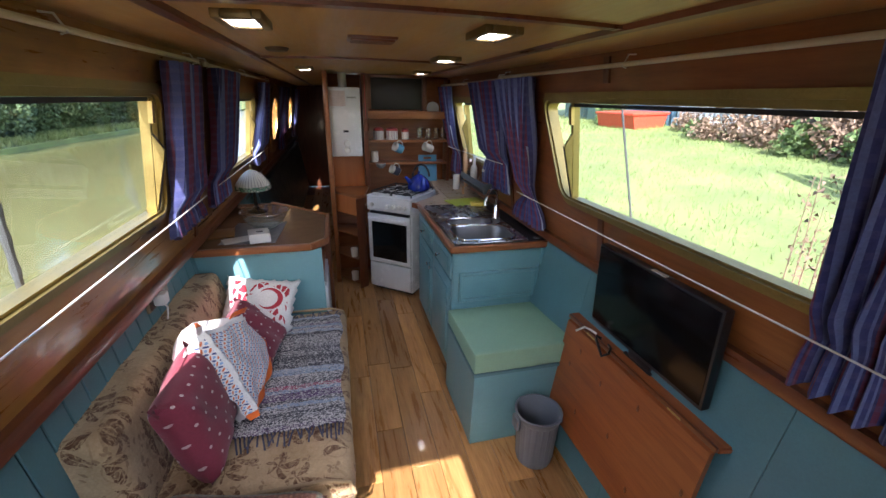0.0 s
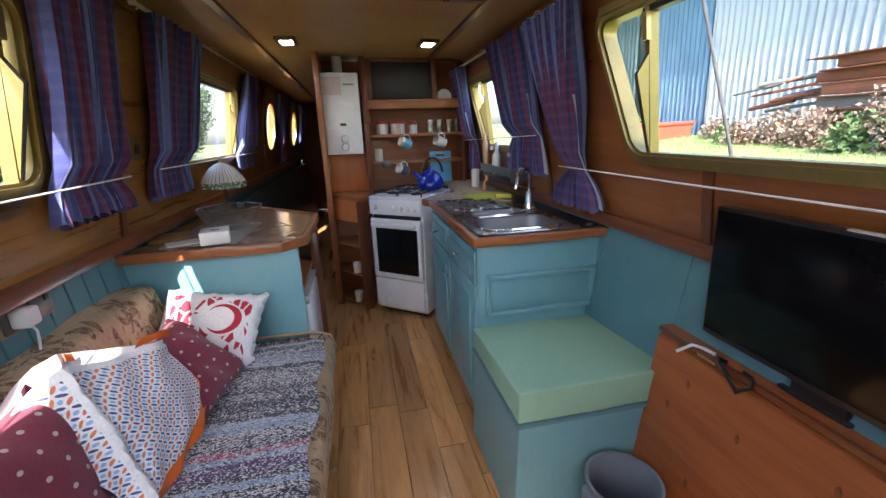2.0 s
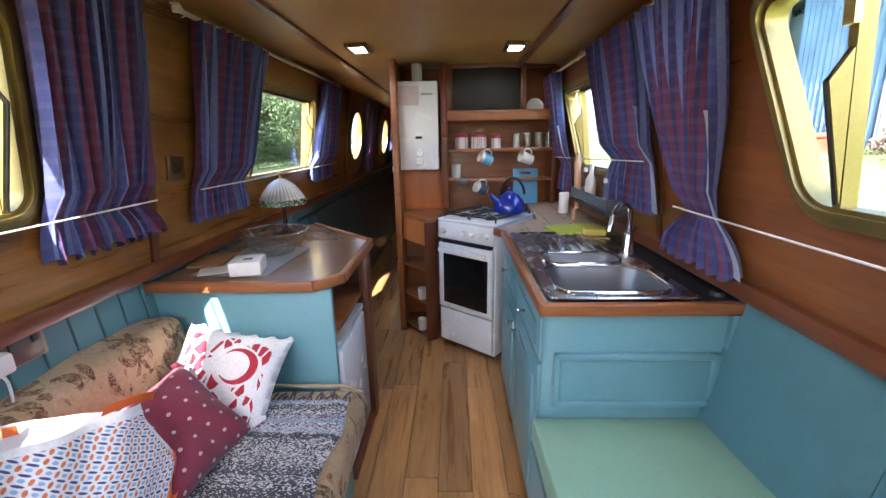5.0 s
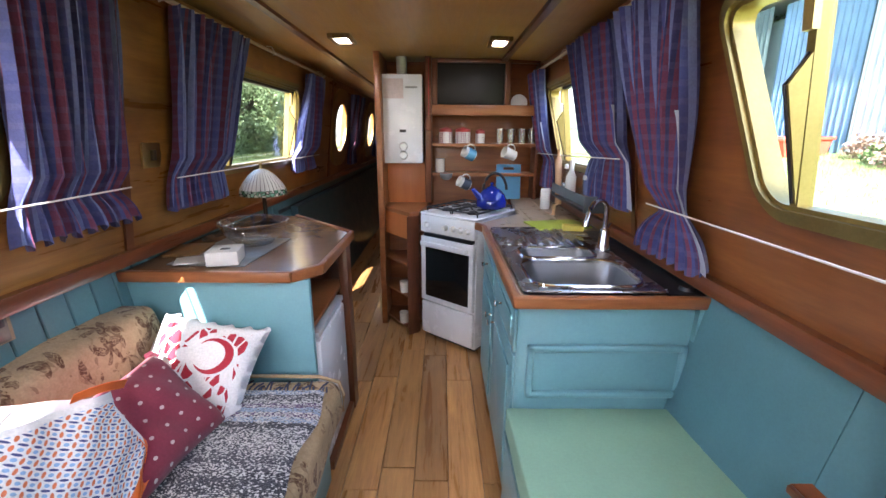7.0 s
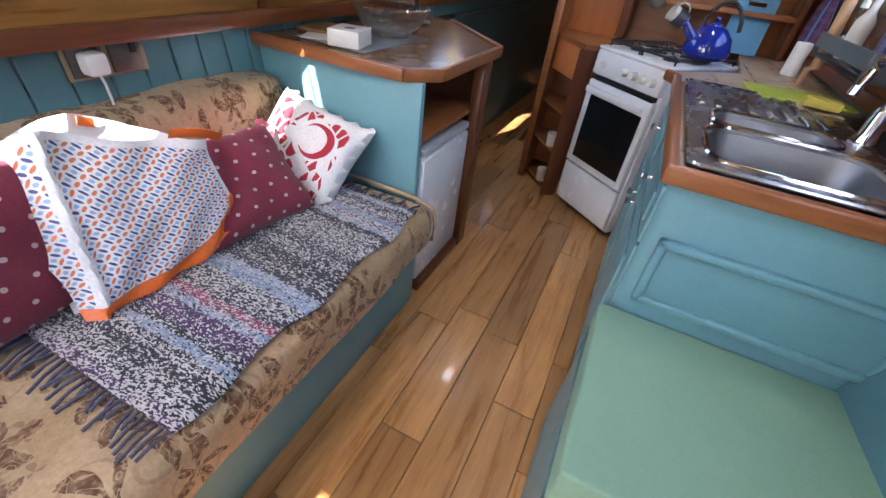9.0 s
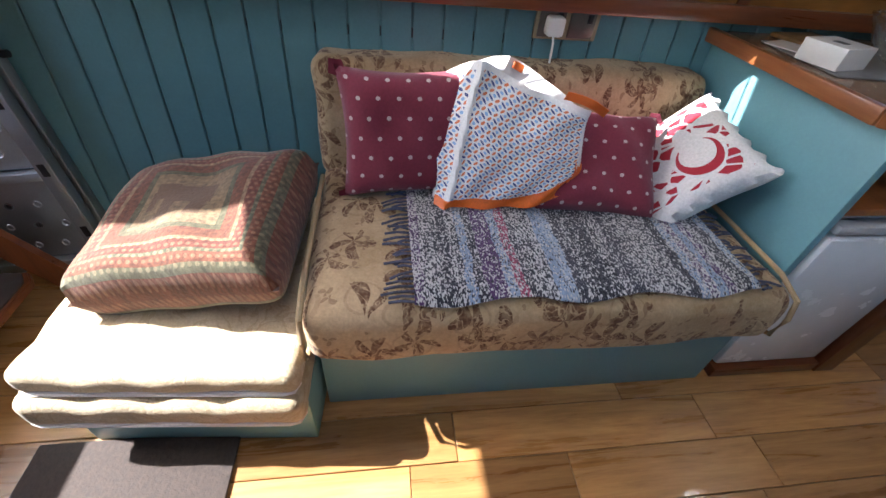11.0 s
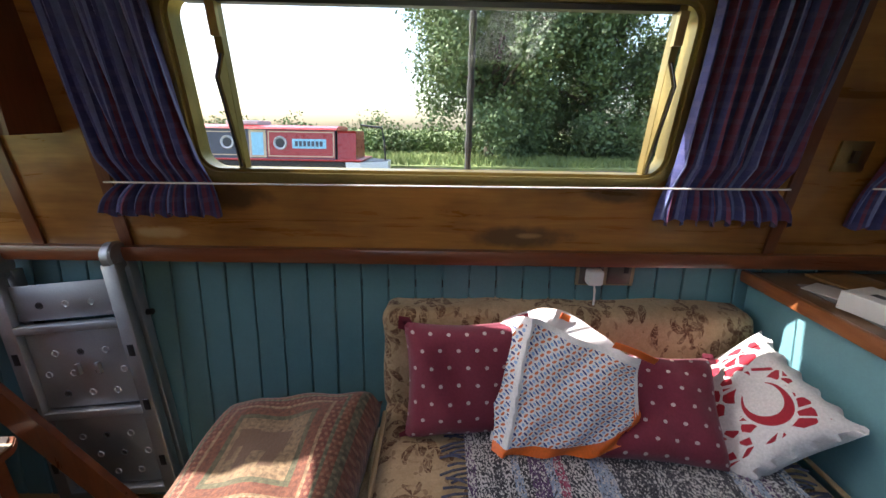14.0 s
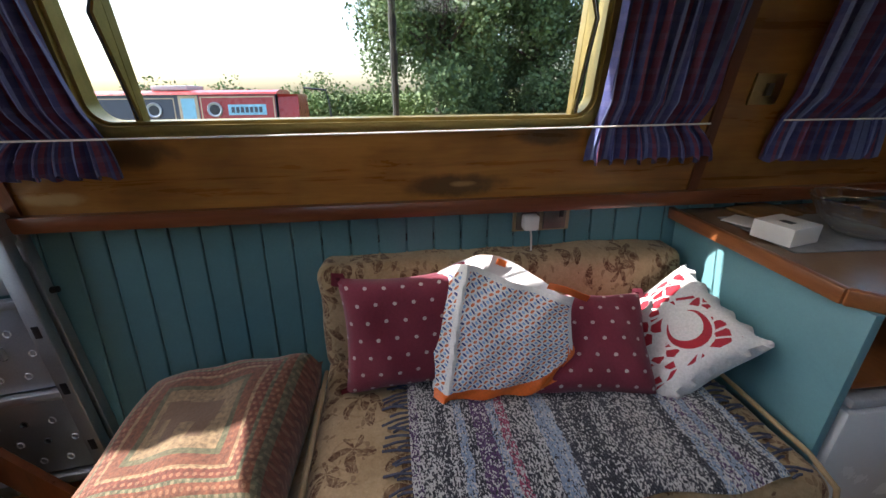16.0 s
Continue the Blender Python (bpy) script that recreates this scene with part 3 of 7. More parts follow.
def lathe(profile, seg=28, at=(0, 0, 0), sx=1.0, sy=1.0):
    """A turned body from (radius, height) pairs."""
    bm = bmesh.new()
    rings = []
    for r, z in profile:
        if r < 1e-5:
            rings.append([bm.verts.new((at[0], at[1], at[2] + z))])
        else:
            rings.append([bm.verts.new((at[0] + sx * r * math.cos(2 * math.pi * i / seg), at[1] + sy * r * math.sin(2 * math.pi * i / seg), at[2] + z)) for i in range(seg)])
    for a, b in zip(rings, rings[1:]):
        for i in range(seg):
            j = (i + 1) % seg
            f = [a[i % len(a)], a[j % len(a)], b[j % len(b)], b[i % len(b)]]
            f = list(dict.fromkeys(f))
            if len(f) > 2:
                bm.faces.new(f)
    return bm


def tube(points, r, seg=8, bm=None, caps=True):
    bm = bm or bmesh.new()
    pts = [Vector(p) for p in points]
    rings = []
    for i, p in enumerate(pts):
        d = (pts[min(i + 1, len(pts) - 1)] - pts[max(i - 1, 0)]).normalized()
        up = Vector((0, 0, 1)) if abs(d.z) < 0.9 else Vector((1, 0, 0))
        a = d.cross(up).normalized()
        b = d.cross(a)
        rr = r[i] if isinstance(r, (list, tuple)) else r
        rings.append([bm.verts.new(p + rr * (math.cos(2 * math.pi * k / seg) * a + math.sin(2 * math.pi * k / seg) * b)) for k in range(seg)])
    for a, b in zip(rings, rings[1:]):
        for k in range(seg):
            bm.faces.new((a[k], a[(k + 1) % seg], b[(k + 1) % seg], b[k]))
    if caps:
        bm.faces.new(rings[0])
        bm.faces.new(rings[-1])
    return bm


def sheet(fn, nu, nv, thick=0.0):
    """A cloth from fn(u, v), with its own coordinates; thick gives it a back."""
    bm = bmesh.new()
    uvl = bm.loops.layers.uv.new("UVMap")
    g = [[bm.verts.new(fn(i / nu, j / nv)) for j in range(nv + 1)] for i in range(nu + 1)]
    co = {}
    for i in range(nu + 1):
        for j in range(nv + 1):
            co[g[i][j]] = (i / nu, j / nv)
    for i in range(nu):
        for j in range(nv):
            f = bm.faces.new((g[i][j], g[i + 1][j], g[i + 1][j + 1], g[i][j + 1]))
            for lp in f.loops:
                lp[uvl].uv = co[lp.vert]
    if thick:
        bm.normal_update()
        bmesh.ops.solidify(bm, geom=list(bm.faces), thickness=thick)
    return bm


def pillow(w, h, t, nu=22, nv=22, pinch=0.10, wave=0.0, seed=0, power=4, round_=0.45):
    """A stuffed cushion in its own frame: width along x, height along y, stuffed along z."""
    bm = bmesh.new()
    uvl = bm.loops.layers.uv.new("UVMap")
    rng = random.Random(seed)
    ph = [rng.uniform(0, 6.28) for _ in range(6)]

    def pt(u, v, s):
        a, b = 2 * u - 1, 2 * v - 1
        k = max(0.0, (1 - a ** power) * (1 - b ** power)) ** round_
        x = a * w / 2 * (1 - pinch * (1 - b * b) * abs(a) ** 3)
        y = b * h / 2 * (1 - pinch * (1 - a * a) * abs(b) ** 3)
        n = 0.045 * t * (math.sin(5 * a + ph[0]) * math.sin(4 * b + ph[1]) + 0.6 * math.sin(9 * a + 4 * b + ph[2])) * k
        e = wave * (math.sin(19 * a + ph[3]) * (abs(b) > 0.95) + math.sin(21 * b + ph[4]) * (abs(a) > 0.95))
        return Vector((x + e * 0.5, y + e * 0.5, s * t / 2 * k + n + e))
    for s in (1, -1):
        g = [[bm.verts.new(pt(i / nu, j / nv, s)) for j in range(nv + 1)] for i in range(nu + 1)]
        for i in range(nu):
            for j in range(nv):
                q = ((i, j), (i + 1, j), (i + 1, j + 1), (i, j + 1))
                f = bm.faces.new([g[a][b] for a, b in q])
                for lp, (a, b) in zip(f.loops, q):
                    lp[uvl].uv = (a / nu, b / nv)
    bmesh.ops.remove_doubles(bm, verts=bm.verts, dist=0.0004)
    return bm


def hang(points, y0, y1):
    """A straight extrusion along y of a closed (x, z) outline."""
    bm = bmesh.new()
    a = [bm.verts.new((x, y0, z)) for x, z in points]
    b = [bm.verts.new((x, y1, z)) for x, z in points]
    n = len(points)
    for i in range(n):
        bm.faces.new((a[i], a[(i + 1) % n], b[(i + 1) % n], b[i]))
    bm.faces.new(a)
    bm.faces.new(list(reversed(b)))
    return bm


# ---- the cabin shell ----
Y_BOW, Y_END = -0.15, 9.0


def lx(z):
    return -0.935 + 0.13 * (z - 1.0)


def rx(z):
    return 1.0 - 0.13 * (z - 0.93)


def lower_l(z):
    return -0.972 + 0.11 * (0.96 - z)


def lower_r(z):
    return 1.0 - 0.17 * (0.95 - z)


def ceil_z(x):
    return 1.897 - 0.03 * (x - 0.03) ** 2


def inward(side, y, z, off):
    """A point off metres inside the sloping upper side of the cabin."""
    return Vector((lx(z) + off, y, z)) if side < 0 else Vector((rx(z) - off, y, z))


def slab(side, y0, y1, z0, z1, inner=0.0, outer=0.05):
    bm = bmesh.new()
    v = [bm.verts.new(inward(side, y, z, o)) for o in (inner, -outer) for y, z in ((y0, z0), (y1, z0), (y1, z1), (y0, z1))]
    for q in ((0, 1, 2, 3), (4, 5, 6, 7), (0, 1, 5, 4), (1, 2, 6, 5), (2, 3, 7, 6), (3, 0, 4, 7)):
        bm.faces.new([v[i] for i in q])
    return bm


def upper_wall(side, name, openings, label, mt):
    bm = bmesh.new()
    top = 1.90
    y = Y_BOW
    for a, b, z0, z1, rake in openings:
        if rake:
            w = bmesh.new()
            v = [w.verts.new(inward(side, q, z, o)) for o in (0.0, -0.05) for q, z in ((b, z0), (b + rake, z0), (b + rake, z1))]
            for f in ((0, 1, 2), (3, 4, 5), (0, 1, 4, 3), (1, 2, 5, 4), (2, 0, 3, 5)):
                w.faces.new([v[i] for i in f])
            merge(bm, w)
            b += rake
        merge(bm, slab(side, y, a, 0.93, top))
        merge(bm, slab(side, a, b, 0.93, z0))
        merge(bm, slab(side, a, b, z1, top))
        y = b
    merge(bm, slab(side, y, Y_END, 0.93, top))
    return solid(name, bm, mt, label, "wall", kind="structure")


L_WIN = [(0.972, 2.362, 1.228, 1.697, 0.0), (3.40, 4.44, 1.212, 1.68, 0.0), (5.50, 6.04, 1.17, 1.715, 0.0), (7.3, 7.84, 1.17, 1.715, 0.0)]
R_WIN = [(0.86, 2.328, 1.228, 1.70, 0.19), (3.25, 4.04, 1.22, 1.68, 0.22)]
upper_wall(-1, "wall_west_upper", L_WIN, "varnished honey-brown plywood cabin side with water stains", PANEL)
upper_wall(1, "wall_east_upper", R_WIN, "varnished brown plywood cabin side above the gunwale", PANEL_EAST)

for side, name in ((-1, "wall_west_lower"), (1, "wall_east_lower")):
    f = lower_l if side < 0 else lower_r
    s = 0.012 if side < 0 else 0.0
    o = side * 0.05
    w = thing(name, "teal painted lower cabin side", "wall", kind="structure")
    part("lining", hang([(f(-0.06) + side * s, -0.06), (f(0.96) + side * s, 0.96), (f(0.96) + o, 0.96), (f(-0.06) + o, -0.06)], Y_BOW, Y_END), TEAL, w)

# ceiling with a shallow camber
bm = bmesh.new()
n = 16
xs = sorted([-0.90 + 1.86 * i / n for i in range(n + 1)] + [-0.761, -0.759, -0.061, -0.059])
n = len(xs) - 1
HATCH_Y = 0.15
start = [HATCH_Y if -0.76 < x < -0.06 else Y_BOW for x in xs]
lo = [(bm.verts.new((x, y, ceil_z(x))), bm.verts.new((x, Y_END, ceil_z(x)))) for x, y in zip(xs, start)]
hi = [(bm.verts.new((x, y, ceil_z(x) + 0.05)), bm.verts.new((x, Y_END, ceil_z(x) + 0.05))) for x, y in zip(xs, start)]
for i in range(n):
    bm.faces.new((lo[i][0], lo[i + 1][0], lo[i + 1][1], lo[i][1]))
    bm.faces.new((hi[i][0], hi[i + 1][0], hi[i + 1][1], hi[i][1]))
for a, b in ((0, 0), (n, n)):
    bm.faces.new((lo[a][0], lo[a][1], hi[a][1], hi[a][0]))
for e in (0, 1):
    for i in range(n):
        bm.faces.new((lo[i][e], lo[i + 1][e], hi[i + 1][e], hi[i][e]))
solid("ceiling", bm, CEIL, "cambered pale plywood boat ceiling", "ceiling", kind="structure")

hatch = thing("ceiling_hatch", "open sliding roof hatch over the cabin steps", "hatch", (-0.41, 0.0, ceil_z(-0.41)), kind="structure")
for x0, x1, y0, y1 in ((-0.786, -0.759, Y_BOW, 0.178), (-0.061, -0.034, Y_BOW, 0.178), (-0.759, -0.061, 0.151, 0.178)):
    part("coaming", rbox(x0, x1, y0, y1, ceil_z(-0.41) + 0.046, ceil_z(-0.41) + 0.085, 0.004), MAHOG, hatch)
solid("subfloor", rbox(-0.95, 1.0, Y_BOW, Y_END, -0.08, -0.014, 0), MAHOG, "dark boards under the cabin floor", "floor", kind="structure")

# trims along the roof and across it
for k, x in enumerate((-0.55, 0.61)):
    solid("ceiling_trim", hang([(x - 0.022, ceil_z(x) + 0.004), (x - 0.018, ceil_z(x) - 0.014), (x + 0.018, ceil_z(x) - 0.014), (x + 0.022, ceil_z(x) + 0.004)], 0.60, Y_END), MAHOG,
          "dark red wooden trim along the ceiling", "trim", kind="structure")
for y in (1.55, 2.96):
    bm = bmesh.new()
    m = 14
    pts = [-0.53 + 1.12 * i / m for i in range(m + 1)]
    for i in range(m):
        merge(bm, hang([(pts[i], ceil_z(pts[i]) + 0.003), (pts[i + 1], ceil_z(pts[i + 1]) + 0.003), (pts[i + 1], ceil_z(pts[i + 1]) - 0.010), (pts[i], ceil_z(pts[i]) - 0.010)], y - 0.017, y + 0.017))
    solid("ceiling_batten", bm, MAHOG, "curved dark wooden batten across the ceiling", "trim", kind="structure")

# gunwale rails and upright battens
for side in (-1, 1):
    f = lx if side < 0 else rx
    x = f(0.965)
    a, b = x - side * 0.030, x + side * 0.02
    solid("gunwale_rail", hang([(a, 0.938), (a - side * 0.004, 0.948), (a - side * 0.004, 0.972), (a, 0.985), (b, 0.985), (b, 0.938)], Y_BOW, Y_END), MAHOG,
          "dark red wooden rail along the gunwale", "trim", kind="structure")
    for y in ((0.40, 0.68, 2.775, 5.4) if side < 0 else (2.00, 3.02, 4.9)):
        for z0, z1 in (((0.985, 1.215), (1.765, 1.86)) if (side > 0 and y == 2.00) else ((0.985, 1.86),)):
            solid("wall_batten", slab(side, y - 0.018, y + 0.018, z0, z1, 0.010, -0.001), MAHOG_Z, "dark upright wooden batten on the cabin side", "trim", kind="structure")


# ---- windows ----
def rounded(y0, y1, z0, z1, r, n=6):
    pts = []
    for cy, cz, a0 in ((y1 - r, z1 - r, 0), (y0 + r, z1 - r, 90), (y0 + r, z0 + r, 180), (y1 - r, z0 + r, 270)):
        for i in range(n + 1):
            a = radians(a0 + 90 * i / n)
            pts.append((cy + r * math.cos(a), cz + r * math.sin(a)))
    return pts


def ring_frame(side, inner, outer, off0, off1):
    """A flat ring between two outlines on the cabin side, from off0 to off1 inside it."""
    bm = bmesh.new()
    loops = [[bm.verts.new(inward(side, y, z, o)) for y, z in pts] for o in (off0, off1) for pts in (inner, outer)]
    n = len(inner)
    for i in range(n):
        j = (i + 1) % n
        a, b, c, d = loops
        for p, q in ((a, b), (b, d), (d, c), (c, a)):
            bm.faces.new((p[i], p[j], q[j], q[i]))
    return bm


def hopper_window(side, number, y0, y1, z0, z1, rake, bar0, bar1):
    """Raked at its far end; upright bars at bar0 and bar1 carry folding hopper flaps."""
    w = thing("window_%d" % number, "wide boat window in a gold metal frame", "window", inward(side, (y0 + y1) / 2, z0, 0), kind="structure")
    r = 0.06

    def lean(pts):
        return [(y + (rake * (z - z0) / (z1 - z0) if y > bar1 - 0.02 else 0), z) for y, z in pts]
    inn = lean(rounded(y0 + 0.004, y1 - 0.004, z0 + 0.004, z1 - 0.004, r))
    out = lean(rounded(y0 - 0.028, y1 + 0.028, z0 - 0.028, z1 + 0.028, r + 0.028))
    lip = lean(rounded(y0 + 0.014, y1 - 0.014, z0 + 0.014, z1 - 0.014, r - 0.008))
    mid = lean(rounded(y0 - 0.010, y1 + 0.010, z0 - 0.010, z1 + 0.010, r + 0.010))
    part("outer_frame", ring_frame(side, inn, out, 0.001, 0.014), GOLD, w)
    part("frame_bead", ring_frame(side, inn, mid, 0.012, 0.024), GOLD, w)
    part("inner_frame", ring_frame(side, lip, inn, -0.045, 0.010), GOLD, w)
    part("top_bar", slab(side, y0 + 0.05, y1 + rake - 0.05, z1 + 0.008, z1 + 0.032, 0.036, -0.02), GOLD, w)
    for y, s in ((bar0, 1), (bar1, -1)):
        part("glazing_bar", slab(side, y - 0.010, y + 0.010, z0 + 0.012, z1 - 0.012, 0.004, 0.03), GOLD, w)
        bm = bmesh.new()
        zt, zm = z1 - 0.15, z1 - 0.21
        pts = [inward(side, y, zt, 0.006), inward(side, y - s * 0.004, zm, 0.046), inward(side, y, z0 + 0.02, 0.008)]
        v = [bm.verts.new(p) for p in pts] + [bm.verts.new(p + Vector((0, s * 0.010, 0))) for p in pts]
        for q in ((0, 1, 2), (3, 4, 5), (0, 1, 4, 3), (1, 2, 5, 4), (2, 0, 3, 5)):
            bm.faces.new([v[i] for i in q])
        part("hopper_flap", bm, GOLD, w)
        part("flap_edge", tube([pts[0], pts[1], pts[2]], 0.004, 6), BLACK, w)
        part("catch", slab(side, y - 0.012, y + 0.012, z1 - 0.11, z1 - 0.03, 0.016, 0.0), BRASS, w)
    for a, b in ((y0 + 0.012, bar0 - 0.011), (bar0 + 0.011, bar1 - 0.011), (bar1 + 0.011, y1 - 0.012)):
        p = part("pane", slab(side, a, b, z0 + 0.014, z1 - 0.014, -0.020, 0.024), GLASS, w)
        p.visible_shadow = False
    part("sealing_strip", slab(side, y0 + 0.05, y1 - 0.05, z1 - 0.030, z1 - 0.016, 0.002, 0.03), BLACK, w, "perished black rubber seal")


hopper_window(-1, 1, *L_WIN[0], 1.098, 2.305)
hopper_window(-1, 2, *L_WIN[1], 3.50, 4.32)
hopper_window(1, 3, *R_WIN[0], 0.95, 2.255)
hopper_window(1, 4, *R_WIN[1], 3.46, 3.97)
for k, (y0, y1, z0, z1, _) in enumerate(L_WIN[2:]):
    w = thing("window_%d" % (5 + k), "round porthole with a brass ring", "window", inward(-1, (y0 + y1) / 2, z0, 0), kind="structure")
    rr = (y1 - y0) / 2
    part("brass_ring", ring_frame(-1, rounded(y0 + 0.04, y1 - 0.04, z0 + 0.04, z1 - 0.04, rr - 0.041), rounded(y0 - 0.10, y1 + 0.10, z0 - 0.10, z1 + 0.10, rr + 0.02), 0.001, 0.02), BRASS, w)
    p = part("pane", slab(-1, y0 + 0.01, y1 - 0.01, z0 + 0.01, z1 - 0.01, -0.02, 0.024), GLASS, w)
    p.visible_shadow = False


# ---- curtains ----
def curtain(side, top, tie, foot, z_top, z_tie, z_foot, folds, label, lining=0.0, seed=0):
    """Hangs from its rod between two y, is gathered by a cord, and flares below it."""
    rng = random.Random(seed)
    p1, p2 = rng.uniform(0, 6), rng.uniform(0, 6)

    def fn(u, v):
        z = z_foot + (z_top - z_foot) * v
        k = (z_tie - z_foot) / (z_top - z_foot)
        if v >= k:
            s = (v - k) / (1 - k)
            s2 = s ** 0.8
            a, b = (tie[0] * (1 - s2) + top[0] * s2, tie[1] * (1 - s2) + top[1] * s2)
        else:
            s = v / k
            s = s * s
            a, b = (foot[0] * (1 - s) + tie[0] * s, foot[1] * (1 - s) + tie[1] * s)
        w = (b - a)
        near = max(0.0, 1 - abs(v - k) / 0.10) if v >= k else 0.75 + 0.25 * v / k
        amp = min(0.030, 0.55 * abs(w) / folds + 0.006) * (1 - 0.45 * near)
        wob = math.sin(2 * math.pi * folds * u + p1 + 1.1 * math.sin(3 * v + p2)) + 0.35 * math.sin(2 * math.pi * folds * 2.3 * u + p2)
        off = 0.062 - 0.028 * near + amp * wob + (0.006 * (1 - v / k) if v < k else 0)
        zz = z + (0.012 * math.sin(2 * math.pi * folds * u) if v < 0.02 else 0)
        return inward(side, a + w * u, zz, max(off, 0.008))
    c = thing("curtain", label, "curtain", inward(side, (top[0] + top[1]) / 2, z_top, 0.05), "striped window curtains")
    cl = part("cloth", sheet(fn, 72, 44, 0.0016), CURTAIN, c)
    if lining:
        def fl(u, v):
            e = fn(1.0 if lining > 0 else 0.0, v * 0.55 + 0.02)
            return e + Vector((-side * 0.012 * u, lining * u * (1 - v) ** 0.6, 0))
        part("lining", sheet(fl, 6, 22, 0.0012), LINING, c, "pale lining turned outwards")
    return c


STRIPE = "blue and maroon striped cotton curtain gathered by a cord"
curtain(-1, (0.70, 0.955), (0.745, 1.008), (0.665, 1.02), 1.825, 1.20, 1.10, 7, STRIPE, seed=1)
curtain(-1, (2.345, 2.72), (2.366, 2.705), (2.352, 2.785), 1.812, 1.207, 1.10, 9, "dark blue and maroon curtain, backlit, gathered by a cord", seed=2)
curtain(-1, (2.985, 3.53), (2.965, 3.355), (2.94, 3.37), 1.825, 1.222, 1.095, 8, "dark blue and maroon curtain beside the brass switch", seed=3)
curtain(-1, (4.50, 4.88), (4.33, 4.76), (4.30, 4.82), 1.80, 1.22, 1.12, 6, STRIPE, seed=4)
curtain(-1, (6.10, 6.62), (6.15, 6.45), (6.1, 6.5), 1.80, 1.20, 1.05, 6, "dark curtain beside the corridor porthole", seed=5)
curtain(-1, (7.90, 8.30), (7.90, 8.2), (7.88, 8.25), 1.80, 1.20, 1.05, 6, "dark curtain beside the corridor porthole", seed=9)
curtain(1, (0.70, 1.085), (0.82, 1.085), (0.80, 1.10), 1.83, 1.168, 1.02, 6, STRIPE, seed=6)
curtain(1, (2.53, 2.985), (2.615, 2.74), (2.485, 2.90), 1.81, 1.148, 0.99, 7, "blue and maroon striped curtain with a ruffled foot", lining=-0.045, seed=7)
curtain(1, (3.07, 3.55), (3.005, 3.37), (2.97, 3.47), 1.81, 1.29, 1.095, 8, "blue and maroon striped curtain, its pale lining showing", lining=-0.07, seed=8)
curtain(1, (4.22, 4.54), (4.18, 4.36), (4.17, 4.44), 1.80, 1.22, 1.03, 6, STRIPE, lining=-0.05, seed=10)

for side, y0, y1, z, cord in ((-1, 0.70, 2.76, 1.838, (0.735, 2.70, 1.206, 1.216)), (-1, 2.90, 4.95, 1.835, (2.94, 4.80, 1.222, 1.222)),
                              (1, 0.66, 3.02, 1.825, (0.78, 2.76, 1.176, 1.164)), (1, 3.05, 4.62, 1.815, (2.98, 4.42, 1.30, 1.26))):
    t = thing("curtain_rod", "cream plastic curtain rod on small hooks", "curtain rod", inward(side, (y0 + y1) / 2, z, 0.04))
    part("tie_cord", tube([inward(side, cord[0] + (cord[1] - cord[0]) * i / 16, cord[2] + (cord[3] - cord[2]) * i / 16 - 0.002 * math.sin(math.pi * i / 16), 0.082) for i in range(17)], 0.0028, 6), CORD, t, "thin white cord holding the curtains back")
    part("rod", tube([inward(side, y0 + (y1 - y0) * i / 10, z - 0.004 * math.sin(math.pi * i / 10), 0.045) for i in range(11)], 0.0085, 10), ROD, t)
    for y in (y0 + 0.005, y1 - 0.005):
        part("end_cap", lathe([(0, -0.012), (0.013, -0.010), (0.014, 0.0), (0.013, 0.010), (0, 0.012)], 12, inward(side, y, z, 0.045)), ROD, t)
    for f in (0.02, 0.5, 0.98):
        y = y0 + (y1 - y0) * f
        part("hook", tube([inward(side, y, z + 0.03, 0.0), inward(side, y, z + 0.028, 0.03), inward(side, y, z - 0.012, 0.056), inward(side, y, z - 0.016, 0.04)], 0.003, 6), WHITE_PLASTIC, t)
# ---- bulkheads ----
Y_FAR = 4.56
far = thing("bulkhead_galley", "dark brown wooden galley bulkhead", "wall", (0.4, Y_FAR, 0), kind="structure")
part("panel", rbox(-0.26, 1.03, Y_FAR, Y_FAR + 0.04, 0, 1.89, 0.002), CARCASS, far)
part("corridor_panel", rbox(-0.26, -0.22, 4.20, Y_END, 0, 1.90, 0.003), CARCASS, far)
solid("bulkhead_end", rbox(-0.97, 0.0, Y_END, Y_END + 0.04, 0, 1.9, 0.002), MAHOG_Z, "dark wooden bulkhead at the corridor's end", "wall", kind="structure")
# bow bulkhead with glazed openings
bow = thing("bulkhead_bow", "dark varnished bow bulkhead with an open upper doorway", "wall", (0, Y_BOW, 0), kind="structure")
YB0, YB1 = Y_BOW - 0.05, Y_BOW
BOW_OPEN = ((-0.86, 0.18, 0.945, 1.38), (-0.76, -0.06, 1.38, 1.93))
cuts_x = sorted({-0.98, 1.02} | {v for o in BOW_OPEN for v in o[:2]})
cuts_z = sorted({-0.06, 1.93} | {v for o in BOW_OPEN for v in o[2:]})
for x0, x1 in zip(cuts_x, cuts_x[1:]):
    for z0, z1 in zip(cuts_z, cuts_z[1:]):
        if not any(o[0] - 1e-6 <= x0 and x1 <= o[1] + 1e-6 and o[2] - 1e-6 <= z0 and z1 <= o[3] + 1e-6 for o in BOW_OPEN):
            part("panel", rbox(x0, x1, YB0, YB1, z0, z1, 0), MAHOG, bow)
